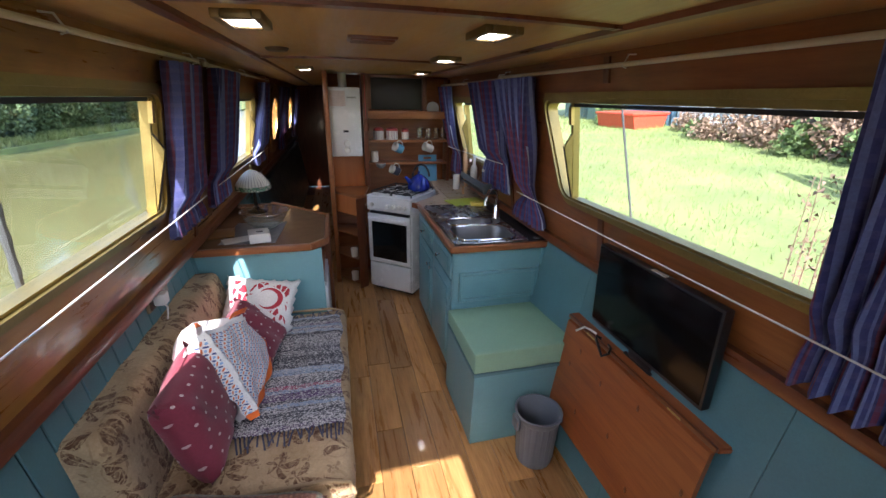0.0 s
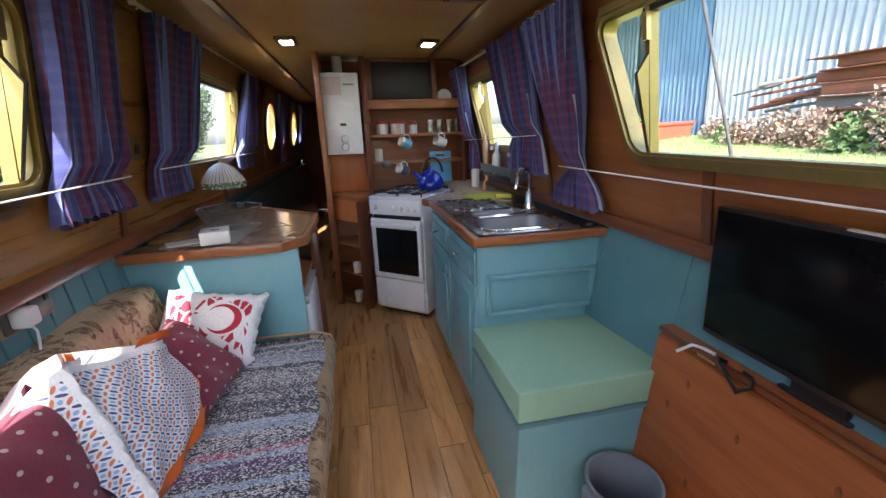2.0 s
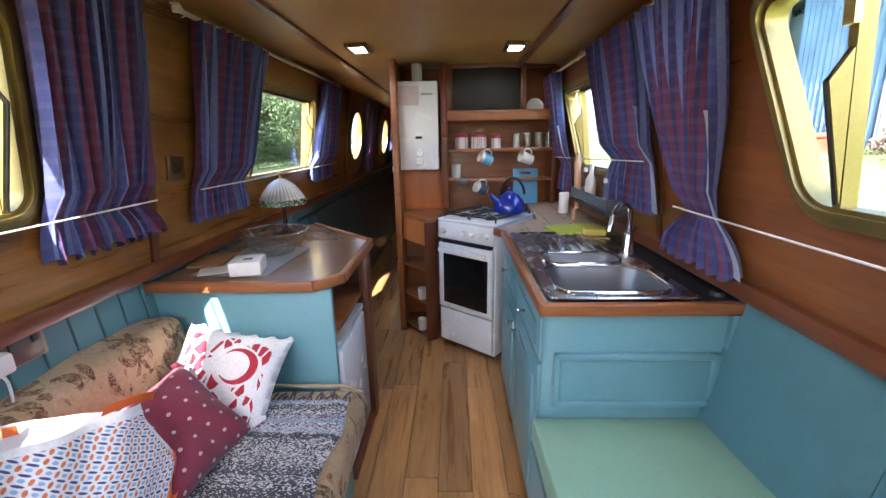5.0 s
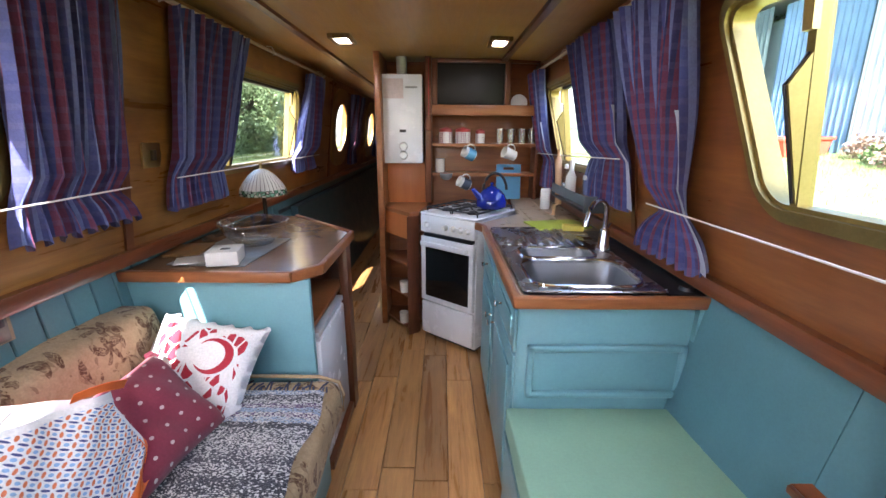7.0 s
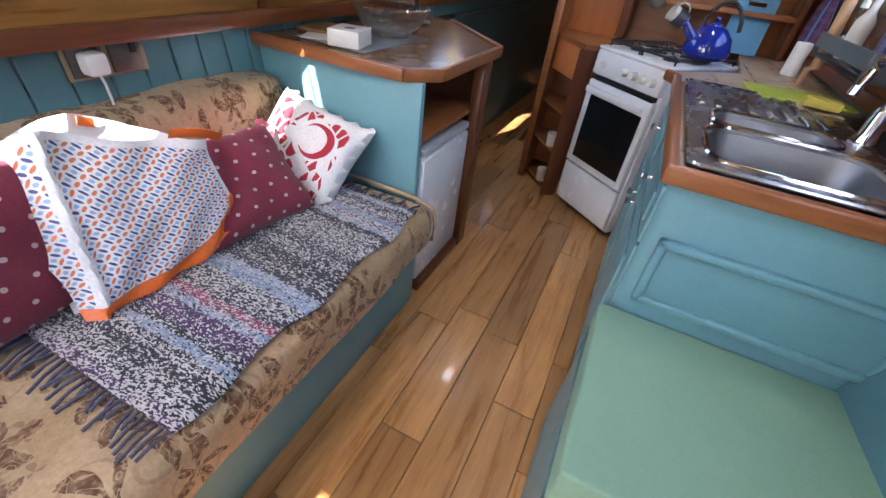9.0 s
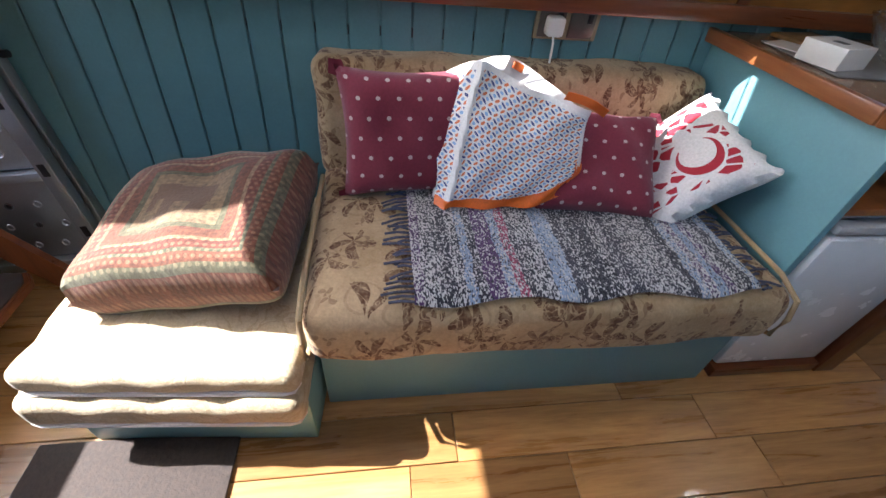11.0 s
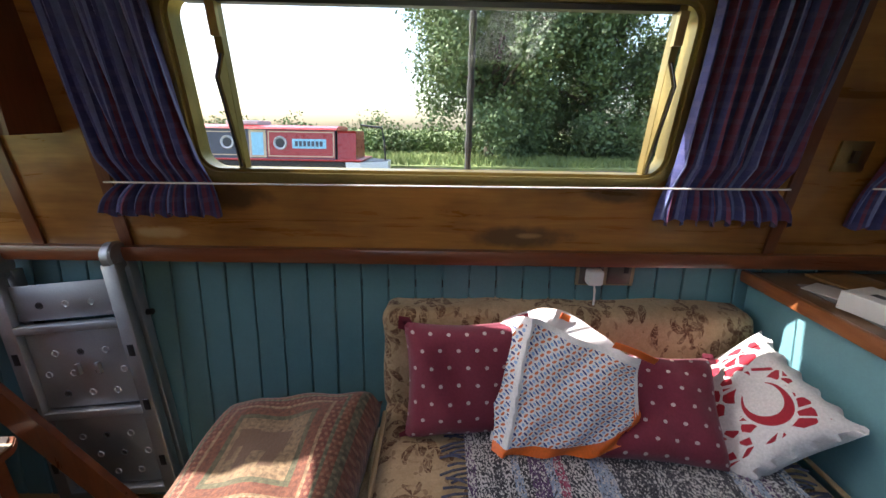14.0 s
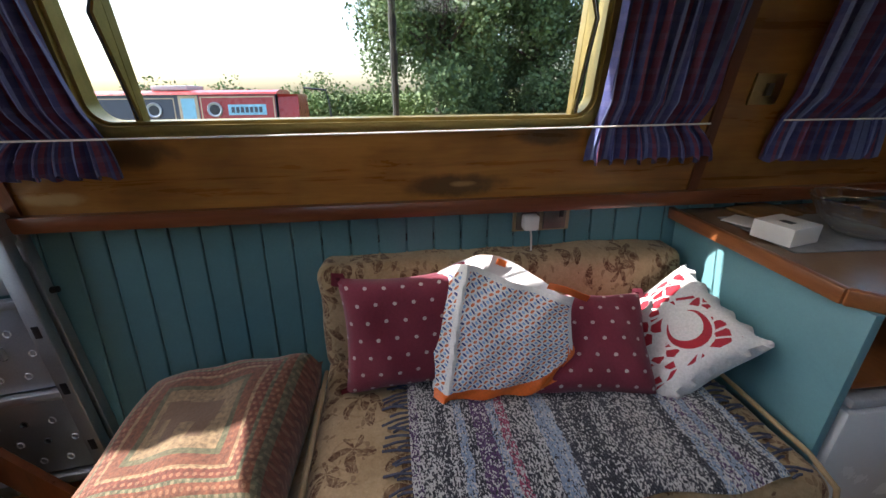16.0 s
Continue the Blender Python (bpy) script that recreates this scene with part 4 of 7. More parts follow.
for x0, x1, z0, z1 in BOW_OPEN[:1]:
    part("sill", rbox(x0 - 0.03, x1 + 0.03, YB1 - 0.001, YB1 + 0.03, z0 - 0.03, z0, 0.004), MAHOG, bow)
    for a, b in ((x0 - 0.03, -0.76), (-0.06, x1 + 0.03)):
        part("head", rbox(a, b, YB1 - 0.001, YB1 + 0.02, z1, z1 + 0.03, 0.004), MAHOG, bow)
    for x in (x0 - 0.03, x1):
        part("jamb", rbox(x, x + 0.03, YB1 - 0.001, YB1 + 0.02, z0, z1, 0.004), MAHOG_Z, bow)
    p = part("pane", rbox(x0, x1, YB0 + 0.02, YB0 + 0.024, z0, z1, 0), GLASS, bow)
    p.visible_shadow = False

# ---- ceiling fittings ----
for x, y in ((-0.39, 1.78), (0.32, 1.79), (0.40, 2.70), (0.50, 3.85), (-0.363, 3.82)):
    z = ceil_z(x)
    t = thing("ceiling_light", "lit rectangular light in a bronze surround", "ceiling light", (x, y, z), "recessed ceiling lights")
    tilt = Matrix.Translation((x, y, z)) @ pose(0, 0, 0, 0, math.degrees(math.atan(0.06 * (x - 0.03))), 0) @ Matrix.Translation((-x, -y, -z))
    bm = bmesh.new()
    for a in ((x - 0.06, x - 0.036, y - 0.10, y + 0.10), (x + 0.036, x + 0.06, y - 0.10, y + 0.10), (x - 0.036, x + 0.036, y - 0.10, y - 0.075), (x - 0.036, x + 0.036, y + 0.075, y + 0.10)):
        rbox(*a, z - 0.022, z + 0.004, 0.005, bm=bm)
    part("surround", moved(bm, tilt), plain("bronze_surround", (0.20, 0.13, 0.05), 0.4, 0.6) if "bronze_surround" not in bpy.data.materials else bpy.data.materials["bronze_surround"], t)
    for s in (-0.018, 0.018):
        part("diffuser", moved(rbox(x + s - 0.0165, x + s + 0.0165, y - 0.074, y + 0.074, z - 0.016, z + 0.002, 0.006), tilt), LED, t, "glowing white diffuser")
t = thing("ceiling_vent", "flat brown wooden ceiling vent", "vent", (-0.02, 2.12, ceil_z(0)))
bm = bmesh.new()
for i in range(4):
    rbox(-0.10, 0.055, 2.075 + i * 0.026, 2.093 + i * 0.026, ceil_z(0) - 0.016, ceil_z(0) - 0.008, 0.002, bm=bm)
part("slat", bm, MAHOG, t)
part("frame", rbox(-0.11, 0.065, 2.06, 2.19, ceil_z(0) - 0.009, ceil_z(0) + 0.002, 0.003), MAHOG, t)
solid("ceiling_disc", lathe([(0, -0.014), (0.05, -0.013), (0.062, -0.004), (0.064, 0.004)], 28, (-0.40, 2.56, ceil_z(-0.4)), 0.8, 1.0), plain("dull_brown_metal", (0.14, 0.09, 0.05), 0.5, 0.4),
      "round dull brown ceiling vent cover", "vent")

# ---- sofa ----
SOFA = thing("sofa", "brown floral velvet bench sofa on a teal plinth", "sofa", (-0.6, 2.1, 0))
part("plinth", rbox(-0.95, -0.268, 1.53, 2.745, 0, 0.30, 0.004), TEAL_LIGHT, SOFA, "teal painted plinth")
part("seat_board", rbox(-0.955, -0.245, 1.53, 2.76, 0.296, 0.318, 0.004), TEAL, SOFA)


def soft_block(x0, x1, y0, y1, z0, z1, r, amp=0.006, seed=0, n=30):
    """An upholstered block with rounded corners and slightly uneven faces."""
    bm = rbox(x0, x1, y0, y1, z0, z1, r, 5)
    for ax, (a, b) in enumerate(((x0, x1), (y0, y1), (z0, z1))):
        for k in range(1, max(2, int((b - a) / 0.05))):
            p, no = [0, 0, 0], [0, 0, 0]
            p[ax], no[ax] = a + k * 0.05, 1
            if p[ax] < b - 0.01:
                bmesh.ops.bisect_plane(bm, geom=list(bm.verts) + list(bm.edges) + list(bm.faces), plane_co=p, plane_no=no)
    bm.normal_update()
    for v in bm.verts:
        v.co += v.normal * amp * noise.noise(v.co * 7 + Vector((seed, 0, 0))) * 1.6
    return bm


part("seat_cushion", soft_block(-0.93, -0.19, 1.515, 2.735, 0.312, 0.494, 0.05, 0.007, 1), FLORAL, SOFA)
back = soft_block(-1.005, -0.845, 1.505, 2.745, 0.45, 0.800, 0.042, 0.007, 2)
for v in back.verts:
    v.co.x += 0.16 * (0.80 - v.co.z)
part("back_cushion", back, FLORAL, SOFA)
for y in (1.52, 2.730):
    part("piping", tube([(-0.25, y, 0.325), (-0.197, y, 0.35), (-0.190, y, 0.42), (-0.205, y, 0.475), (-0.28, y, 0.498), (-0.5, y, 0.500), (-0.74, y, 0.497)], 0.007, 8), plain("tan_piping_%d" % int(y), (0.40, 0.29, 0.16), 0.9), SOFA)

FOOT = thing("footstool", "cream quilted folding bench seat on a teal box", "footstool", (-0.158, 1.525, 0))
part("box", rbox(-0.84, -0.165, 0.93, 1.508, 0, 0.215, 0.004), TEAL_LIGHT, FOOT, "pale teal painted box")


def quilt(x0, x1, y0, y1, z0, z1, seed):
    bm = soft_block(x0, x1, y0, y1, z0, z1, 0.028, 0.004, seed)
    for v in bm.verts:
        if v.co.z > (z0 + z1) / 2:
            gy, gx = (v.co.y - y0) / 0.15, (v.co.x - x0) / 0.20
            v.co.z -= 0.013 * max(0.0, 1 - abs(gy - round(gy)) * 8) * (0.05 < v.co.y - y0 < y1 - y0 - 0.04)
            v.co.z -= 0.009 * max(0.0, 1 - abs(gx - round(gx)) * 8) * (0.05 < v.co.x - x0 < x1 - x0 - 0.04)
    return bm


part("lower_cushion", quilt(-0.85, -0.120, 0.875, 1.505, 0.172, 0.268, 4), CREAM, FOOT)
for z, x1, y0, y1 in ((0.178, -0.125, 0.882, 1.498), (0.272, -0.152, 0.892, 1.492)):
    part("piping", tube([(-0.83, y0, z), (x1 - 0.03, y0, z), (x1 - 0.006, y0 + 0.008, z), (x1, y0 + 0.03, z), (x1, y1 - 0.03, z), (x1 - 0.006, y1 - 0.008, z), (x1 - 0.03, y1, z)], 0.008, 8), CORD, FOOT, "frayed cream piping")
part("upper_cushion", quilt(-0.85, -0.147, 0.885, 1.50, 0.266, 0.345, 5), CREAM, FOOT)
FOOT.rotation_euler.z = radians(-4)

# kilim cushion, stuffed and leaning against the sofa's end
bm = pillow(0.51, 0.46, 0.20, 30, 30, 0.05, seed=3, power=8, round_=0.42)
ku = Vector((0.12, 0.97, 0.20)).normalized()
kv = Vector((-0.97, 0.12, 0.12))
kv = (kv - ku * kv.dot(ku)).normalized()
m = Matrix((ku, kv, ku.cross(kv))).transposed().to_4x4()
m.translation = (-0.535, 1.245, 0.468)
bm.transform(m)
solid("kilim_cushion", bm, KILIM, "thick woven brown and rust patterned floor cushion", "cushion")


def dotted(x, y, z, ry, rz, w, h, seed):
    c = thing("dotted_cushion", "maroon cushion with small pale dots", "cushion", (x, y, z), "dotted cushions")
    m = pose(x, y, z) @ pose(0, 0, 0, 0, 0, rz) @ pose(0, 0, 0, 90 - ry, 0, 90)
    part("cover", moved(pillow(w, h, 0.15, seed=seed), m), DOTS, c)
    for k, (a, b) in enumerate(((-1, 1), (1, 1), (-1, -1), (1, -1))):
        bm = bmesh.new()
        p = [(a * w * 0.40, b * h * 0.40, 0), (a * w * 0.535, b * h * 0.44, 0.01), (a * w * 0.53, b * h * 0.54, -0.004), (a * w * 0.44, b * h * 0.53, 0.006)]
        vs = [bm.verts.new(q) for q in p]
        bm.faces.new(vs)
        uvl = bm.loops.layers.uv.new("UVMap")
        bmesh.ops.solidify(bm, geom=list(bm.faces), thickness=0.006)
        part("corner_tab", moved(bm, m), DOTS, c)
    return c


dotted(-0.705, 1.768, 0.655, 18, 4, 0.37, 0.35, 11)
dotted(-0.640, 2.315, 0.605, 46, -8, 0.37, 0.32, 12)

c = thing("print_cushion", "white cotton cushion with a red cut-paper print", "cushion", (-0.67, 2.62, 0.62))
corner_r, corner_b, corner_t, corner_l = Vector((-0.462, 2.680, 0.672)), Vector((-0.450, 2.505, 0.490)), Vector((-0.85, 2.690, 0.752)), Vector((-0.765, 2.505, 0.535))
ex = ((corner_r + corner_b) - (corner_t + corner_l)).normalized()
ey = ((corner_r + corner_t) - (corner_b + corner_l))
ey = (ey - ex * ey.dot(ex)).normalized()
m = Matrix((ex, ey, ex.cross(ey))).transposed().to_4x4()
m.translation = (corner_r + corner_b + corner_t + corner_l) / 4 - ex * 0.008
part("cover", moved(pillow(0.378, 0.345, 0.12, 40, 40, seed=21, wave=0.015), m), BIRD, c)

# shopping bag slumped over the cushions
bag = thing("shopping_bag", "slumped plastic shopping bag with orange and blue print", "bag", (-0.56, 2.0, 0.515))


def bag_front(u, v):
    ridge = max(0.0, 1 - abs(u - 0.26) / 0.26) if u < 0.26 else max(0.0, 1 - (u - 0.26) / 0.74) ** 1.15
    top = Vector((-0.765 + 0.125 * u, 1.852 + 0.385 * u, 0.800 - 0.045 * u + 0.072 * ridge))
    bot = Vector((-0.570 + 0.030 * u, 1.838 + 0.345 * u, 0.518 + 0.05 * u ** 4))
    p = bot.lerp(top, v)
    bulge = 0.060 * math.sin(math.pi * (0.06 + 0.88 * u)) * math.sin(math.pi * (0.08 + 0.80 * (1 - v)))
    fold = 0.020 * max(0, 1 - abs(u - 0.07 - 0.19 * v) / 0.06)
    cre = 0.009 * math.sin(9 * u + 5 * v) * math.sin(6 * v + 2 * u) + 0.006 * math.sin(19 * u - 13 * v) * math.sin(4 * v + 1)
    p += Vector((bulge + cre + fold, 0.03 * max(0, u - 0.5) * math.sin(math.pi * v) + 0.006 * math.sin(7 * v), 0.004 * math.sin(9 * u) * v))
    return p


def bag_back(u, v):
    p = bag_front(u, v)
    return p + Vector((-0.06 * math.sin(math.pi * min(1, 0.15 + u)) - 0.012, 0.085 * v * math.sin(math.pi * min(1, 0.12 + u)) + 0.012 * u, -0.012 * math.sin(math.pi * u) * v + 0.010 * u * v))


part("front", sheet(bag_front, 40, 36, 0.001), BAGPRINT, bag)
part("back", sheet(bag_back, 30, 28, 0.001), BAGWHITE, bag, "white inside of the bag")
part("handle", sheet(lambda u, v: bag_front(0.80 + 0.26 * u, 1.0) + Vector((-0.015 + 0.012 * math.sin(3 * u) + 0.016 * v, 0.02 + 0.01 * u, -0.004 + 0.026 * v + 0.014 * math.sin(math.pi * u))), 14, 4, 0.002), ORANGE, bag, "orange bag handle")
part("handle", sheet(lambda u, v: bag_back(0.30 + 0.07 * u, 0.99 - 0.05 * v) + Vector((0.008, 0, 0.0)), 8, 6, 0.002), ORANGE, bag, "orange bag handle")
part("gusset", sheet(lambda u, v: bag_front(0.985, 0.03 + 0.44 * v) + Vector((0.004 - 0.03 * u, 0.05 * u * math.sin(math.pi * (0.1 + 0.85 * v)), 0.0)), 6, 10, 0.002), ORANGE, bag, "orange bottom gusset")

# rag rug over the seat, with fringes
rug = thing("rag_rug", "multicoloured striped woven rag rug lying on the seat", "rug", (-0.45, 2.15, 0.46))


def rug_at(u, v):
    y = 1.765 + 0.855 * u
    x = -0.735 + 0.515 * v + 0.008 * math.sin(17 * u)
    z = 0.5085 + 0.004 * noise.noise(Vector((u * 16, v * 6, 0)))
    if x > -0.25:
        z -= 2.2 * (x + 0.25) ** 2 * 10 * 0.5
    return Vector((x, y, z))


part("weave", sheet(rug_at, 130, 40, 0.006), RUG, rug)
fr_dark = plain("fringe_yarn", (0.08, 0.085, 0.13), 0.95, vary=0.5, scale=60.0)
for e, y0, s in ((0, 1.765, -1), (1, 2.62, 1)):
    bm = bmesh.new()
    for i in range(34):
        x = -0.73 + 0.51 * i / 33
        ln = random.uniform(0.03, 0.075)
        dx = random.uniform(-0.02, 0.02)
        tube([(x, y0, 0.508), (x + dx * 0.5, y0 + s * ln * 0.5, 0.510), (x + dx, y0 + s * ln, 0.503)], 0.0035, 5, bm)
    part("fringe", bm, fr_dark, rug, "dark knotted fringe")

# ---- cabinet with the fridge ----
cab = thing("fridge_cabinet", "teal cabinet with a brown worktop beside the sofa", "cabinet", (-0.6, 3.1, 0))
part("side_panel", rbox(-0.965, -0.30, 2.765, 2.79, 0, 0.874, 0.003), TEAL_LIGHT, cab)
part("back_panel", rbox(-0.965, -0.29, 3.29, 3.31, 0, 0.874, 0.002), MAHOG_Z, cab)
part("front_post", rbox(-0.305, -0.262, 3.205, 3.285, 0, 0.874, 0.004), MAHOG_Z, cab)
part("base_rail", rbox(-0.312, -0.268, 2.795, 3.203, 0.0, 0.045, 0.003), MAHOG, cab)
part("shelf", rbox(-0.96, -0.30, 2.79, 3.288, 0.672, 0.692, 0.002), CARCASS, cab)


def plate(points, z0, z1, r=0.004):
    bm = bmesh.new()
    f = bm.faces.new([bm.verts.new((x, y, z0)) for x, y in points])
    g = bmesh.ops.extrude_face_region(bm, geom=[f])
    for v in g["geom"]:
        if isinstance(v, bmesh.types.BMVert):
            v.co.z = z1
    bmesh.ops.recalc_face_normals(bm, faces=bm.faces)
    if r:
        bmesh.ops.bevel(bm, geom=list(bm.edges), offset=r, segments=2, affect="EDGES")
    return bm


part("worktop", plate([(-0.965, 2.757), (-0.36, 2.757), (-0.284, 2.845), (-0.29, 3.38), (-0.70, 3.80), (-0.965, 3.80)], 0.880, 0.907), LAMINATE, cab, "brown speckled laminate worktop")
for a, b in (((-0.985, 2.745), (-0.355, 2.745)), ((-0.355, 2.745), (-0.272, 2.84)), ((-0.272, 2.84), (-0.272, 3.385)), ((-0.272, 3.385), (-0.70, 3.82))):
    d = Vector((b[0] - a[0], b[1] - a[1], 0))
    bm = rbox(-0.002, d.length + 0.002, -0.012, 0.012, 0.873, 0.914, 0.006)
    bm.transform(Matrix.Translation((a[0], a[1], 0)) @ Matrix.Rotation(math.atan2(d.y, d.x), 4, "Z"))
    part("worktop_edging", bm, EDGE, cab)
fr = thing("fridge", "small white fridge standing under the worktop", "fridge", (-0.6, 3.05, 0))
part("body", rbox(-0.86, -0.335, 2.80, 3.195, 0.02, 0.645, 0.01), WHITE, fr)
dr = part("door", rbox(-0.333, -0.285, 2.80, 3.195, 0.05, 0.608, 0.012), WHITE, fr)
part("handle_lip", rbox(-0.330, -0.288, 2.80, 3.195, 0.618, 0.645, 0.006), plain("grey_fridge_trim", (0.45, 0.46, 0.47), 0.4), dr)
part("kick", rbox(-0.80, -0.34, 2.82, 3.18, 0.0, 0.03, 0.002), BLACK, fr)

# ---- things on the worktop ----
TOP_L = 0.908
solid("place_mat", moved(rbox(-0.15, 0.15, -0.21, 0.21, TOP_L, TOP_L + 0.004, 0.001), pose(-0.69, 3.03, 0, 0, 0, -3)), plain("grey_place_mat", (0.22, 0.22, 0.22), 0.35, vary=0.3, scale=25.0), "grey glossy place mat on the worktop", "place mat")
bm = lathe([(0, 0.004), (0.065, 0.004), (0.072, 0.010), (0.100, 0.045), (0.138, 0.105), (0.143, 0.106), (0.106, 0.040), (0.070, 0.016), (0, 0.013)], 72, (-0.64, 3.12, TOP_L + 0.005))
for v in bm.verts:
    d = Vector((v.co.x + 0.64, v.co.y - 3.12, 0))
    if d.length > 0.06:
        k = 1 + 0.035 * math.cos(18 * math.atan2(d.y, d.x))
        v.co.x, v.co.y = -0.64 + d.x * k, 3.12 + d.y * k
bowl = thing("glass_bowl", "clear cut-glass fruit bowl on the mat", "bowl", (-0.64, 3.12, TOP_L + 0.005))
part("body", bm, BOWL_GLASS, bowl)
part("rim", tube([(-0.64 + 0.141 * (1 + 0.035 * math.cos(18 * radians(a))) * math.cos(radians(a)), 3.12 + 0.141 * (1 + 0.035 * math.cos(18 * radians(a))) * math.sin(radians(a)), TOP_L + 0.111) for a in range(0, 361, 4)], 0.0035, 6), RIM_GLASS, bowl, "bright scalloped rim")
for k, h in ((0.108, 0.060), (0.121, 0.080)):
    part("cut_band", tube([(-0.64 + k * math.cos(radians(a)), 3.12 + k * math.sin(radians(a)), TOP_L + 0.005 + h) for a in range(0, 361, 8)], 0.002, 6), RIM_GLASS, bowl)
bx = thing("small_box", "small white cardboard box with a dark mark", "box", (-0.70, 3.0, TOP_L + 0.005))
m = pose(-0.640, 2.862, TOP_L + 0.006, 0, 0, 14)
part("carton", moved(rbox(-0.055, 0.055, -0.06, 0.06, 0, 0.052, 0.002), m), WHITE_PLASTIC, bx)
part("print", moved(rbox(-0.012, 0.020, -0.02, 0.004, 0.052, 0.0528, 0), m), BLACK, bx, "dark printed mark")
solid("paper_leaflet", moved(rbox(-0.08, 0.08, -0.05, 0.05, TOP_L + 0.001, TOP_L + 0.004, 0.001), pose(-0.76, 2.885, 0.004, 0, 0, 25)), WHITE_PLASTIC, "white folded leaflet lying on the worktop", "leaflet")
solid("brown_packet", moved(rbox(-0.07, 0.07, -0.09, 0.09, TOP_L, TOP_L + 0.012, 0.004), pose(-0.875, 3.02, 0, 0, 0, 10)), plain("brown_card", (0.22, 0.11, 0.03), 0.6, vary=0.5, scale=20.0), "flat brown patterned packet on the worktop", "packet")
lamp = thing("table_lamp", "small lamp with a domed leaded glass shade", "lamp", (-0.765, 3.54, TOP_L))
part("foot", lathe([(0, 0), (0.07, 0), (0.072, 0.008), (0.03, 0.022), (0.012, 0.04), (0.010, 0.20), (0.014, 0.22), (0, 0.225)], 24, (-0.765, 3.54, TOP_L)), plain("dark_bronze", (0.04, 0.03, 0.02), 0.4, 0.7), lamp)
bm = lathe([(0.012, 0.300), (0.030, 0.294), (0.065, 0.268), (0.100, 0.222), (0.116, 0.190), (0.116, 0.164), (0.112, 0.164), (0.112, 0.188), (0.096, 0.220), (0.062, 0.262), (0.012, 0.292)], 64, (-0.765, 3.54, TOP_L))
for v in bm.verts:
    d = Vector((v.co.x + 0.765, v.co.y - 3.54, 0))
    k = 1 + 0.016 * math.cos(32 * math.atan2(d.y, d.x))
    v.co.x, v.co.y = -0.765 + d.x * k, 3.54 + d.y * k
part("shade", bm, TIFFANY, lamp, "fluted white glass shade with a green leaded rim")
part("finial", lathe([(0, 0.296), (0.010, 0.300), (0.006, 0.318), (0.010, 0.328), (0, 0.338)], 12, (-0.765, 3.54, TOP_L)), BRASS, lamp)

# ---- wall fittings ----
sk = thing("wall_socket", "double wall socket on a wooden plate", "socket", (-0.95, 2.24, 0.90))
part("plate", rbox(-0.962, -0.950, 2.155, 2.355, 0.855, 0.945, 0.003), plain("worn_tan_plate", (0.30, 0.24, 0.14), 0.5), sk)
for y in (2.205, 2.300):
    part("outlet", rbox(-0.952, -0.942, y - 0.040, y + 0.040, 0.862, 0.938, 0.004), plain("tarnished_plate_%d" % int(y * 100), (0.14, 0.13, 0.11), 0.4, 0.6), sk)
    part("rocker", rbox(-0.945, -0.937, y + 0.012, y + 0.028, 0.905, 0.93, 0.002), BLACK, sk)
pl = thing("plug", "white plug with a thin hanging cable", "plug", (-0.93, 2.205, 0.9))
part("body", rbox(-0.944, -0.898, 2.180, 2.232, 0.872, 0.925, 0.010), WHITE_PLASTIC, pl)
part("cable", tube([(-0.915, 2.206, 0.876), (-0.905, 2.207, 0.855), (-0.912, 2.212, 0.82), (-0.920, 2.216, 0.79), (-0.925, 2.218, 0.77)], 0.0035, 7), WHITE_PLASTIC, pl)
sw = thing("brass_switch", "brass light switch on the cabin side", "light switch", inward(-1, 2.913, 1.307, 0))
part("plate", slab(-1, 2.865, 2.962, 1.262, 1.352, 0.008, -0.001), BRASS, sw)
part("toggle", slab(-1, 2.905, 2.924, 1.288, 1.325, 0.018, -0.006), plain("dark_toggle", (0.06, 0.04, 0.02), 0.4), sw)

# ---- galley unit with the sink ----
TOP_R = 0.922
gal = thing("sink_unit", "teal painted galley unit with a steel sink", "kitchen unit", (0.7, 3.0, 0))
part("end_panel", plate([(0.425, 2.535), (0.445, 2.52), (0.99, 2.52), (0.99, 2.55), (0.445, 2.55), (0.425, 2.552)], 0.0, 0.884, 0.003), TEAL_LIGHT, gal)
# raised moulding on the end panel
part("moulding_panel", rbox(0.470, 0.940, 2.513, 2.521, 0.590, 0.738, 0.004), TEAL_LIGHT, gal)
for a in ((0.454, 0.954, 0.735, 0.757), (0.454, 0.954, 0.572, 0.594), (0.454, 0.476, 0.572, 0.757), (0.932, 0.954, 0.572, 0.757)):
    part("moulding", rbox(a[0], a[1], 2.500, 2.522, a[2], a[3], 0.007, 3), TEAL_LIGHT, gal)
part("carcass", plate([(0.44, 2.56), (0.97, 2.56), (0.97, 3.60), (0.44, 3.60)], 0.08, 0.73, 0), TEAL, gal)
part("front_rail", rbox(0.441, 0.452, 2.56, 3.60, 0.73, 0.883, 0), TEAL, gal)
part("corner_fillet", hang([(0.955, 0.46), (1.004, 0.46), (1.004, 0.907), (0.965, 0.907)], 2.50, 2.522), TEAL_LIGHT, gal)
part("kickboard", rbox(0.455, 0.475, 2.545, 3.60, 0.0, 0.085, 0.001), MAHOG, gal)
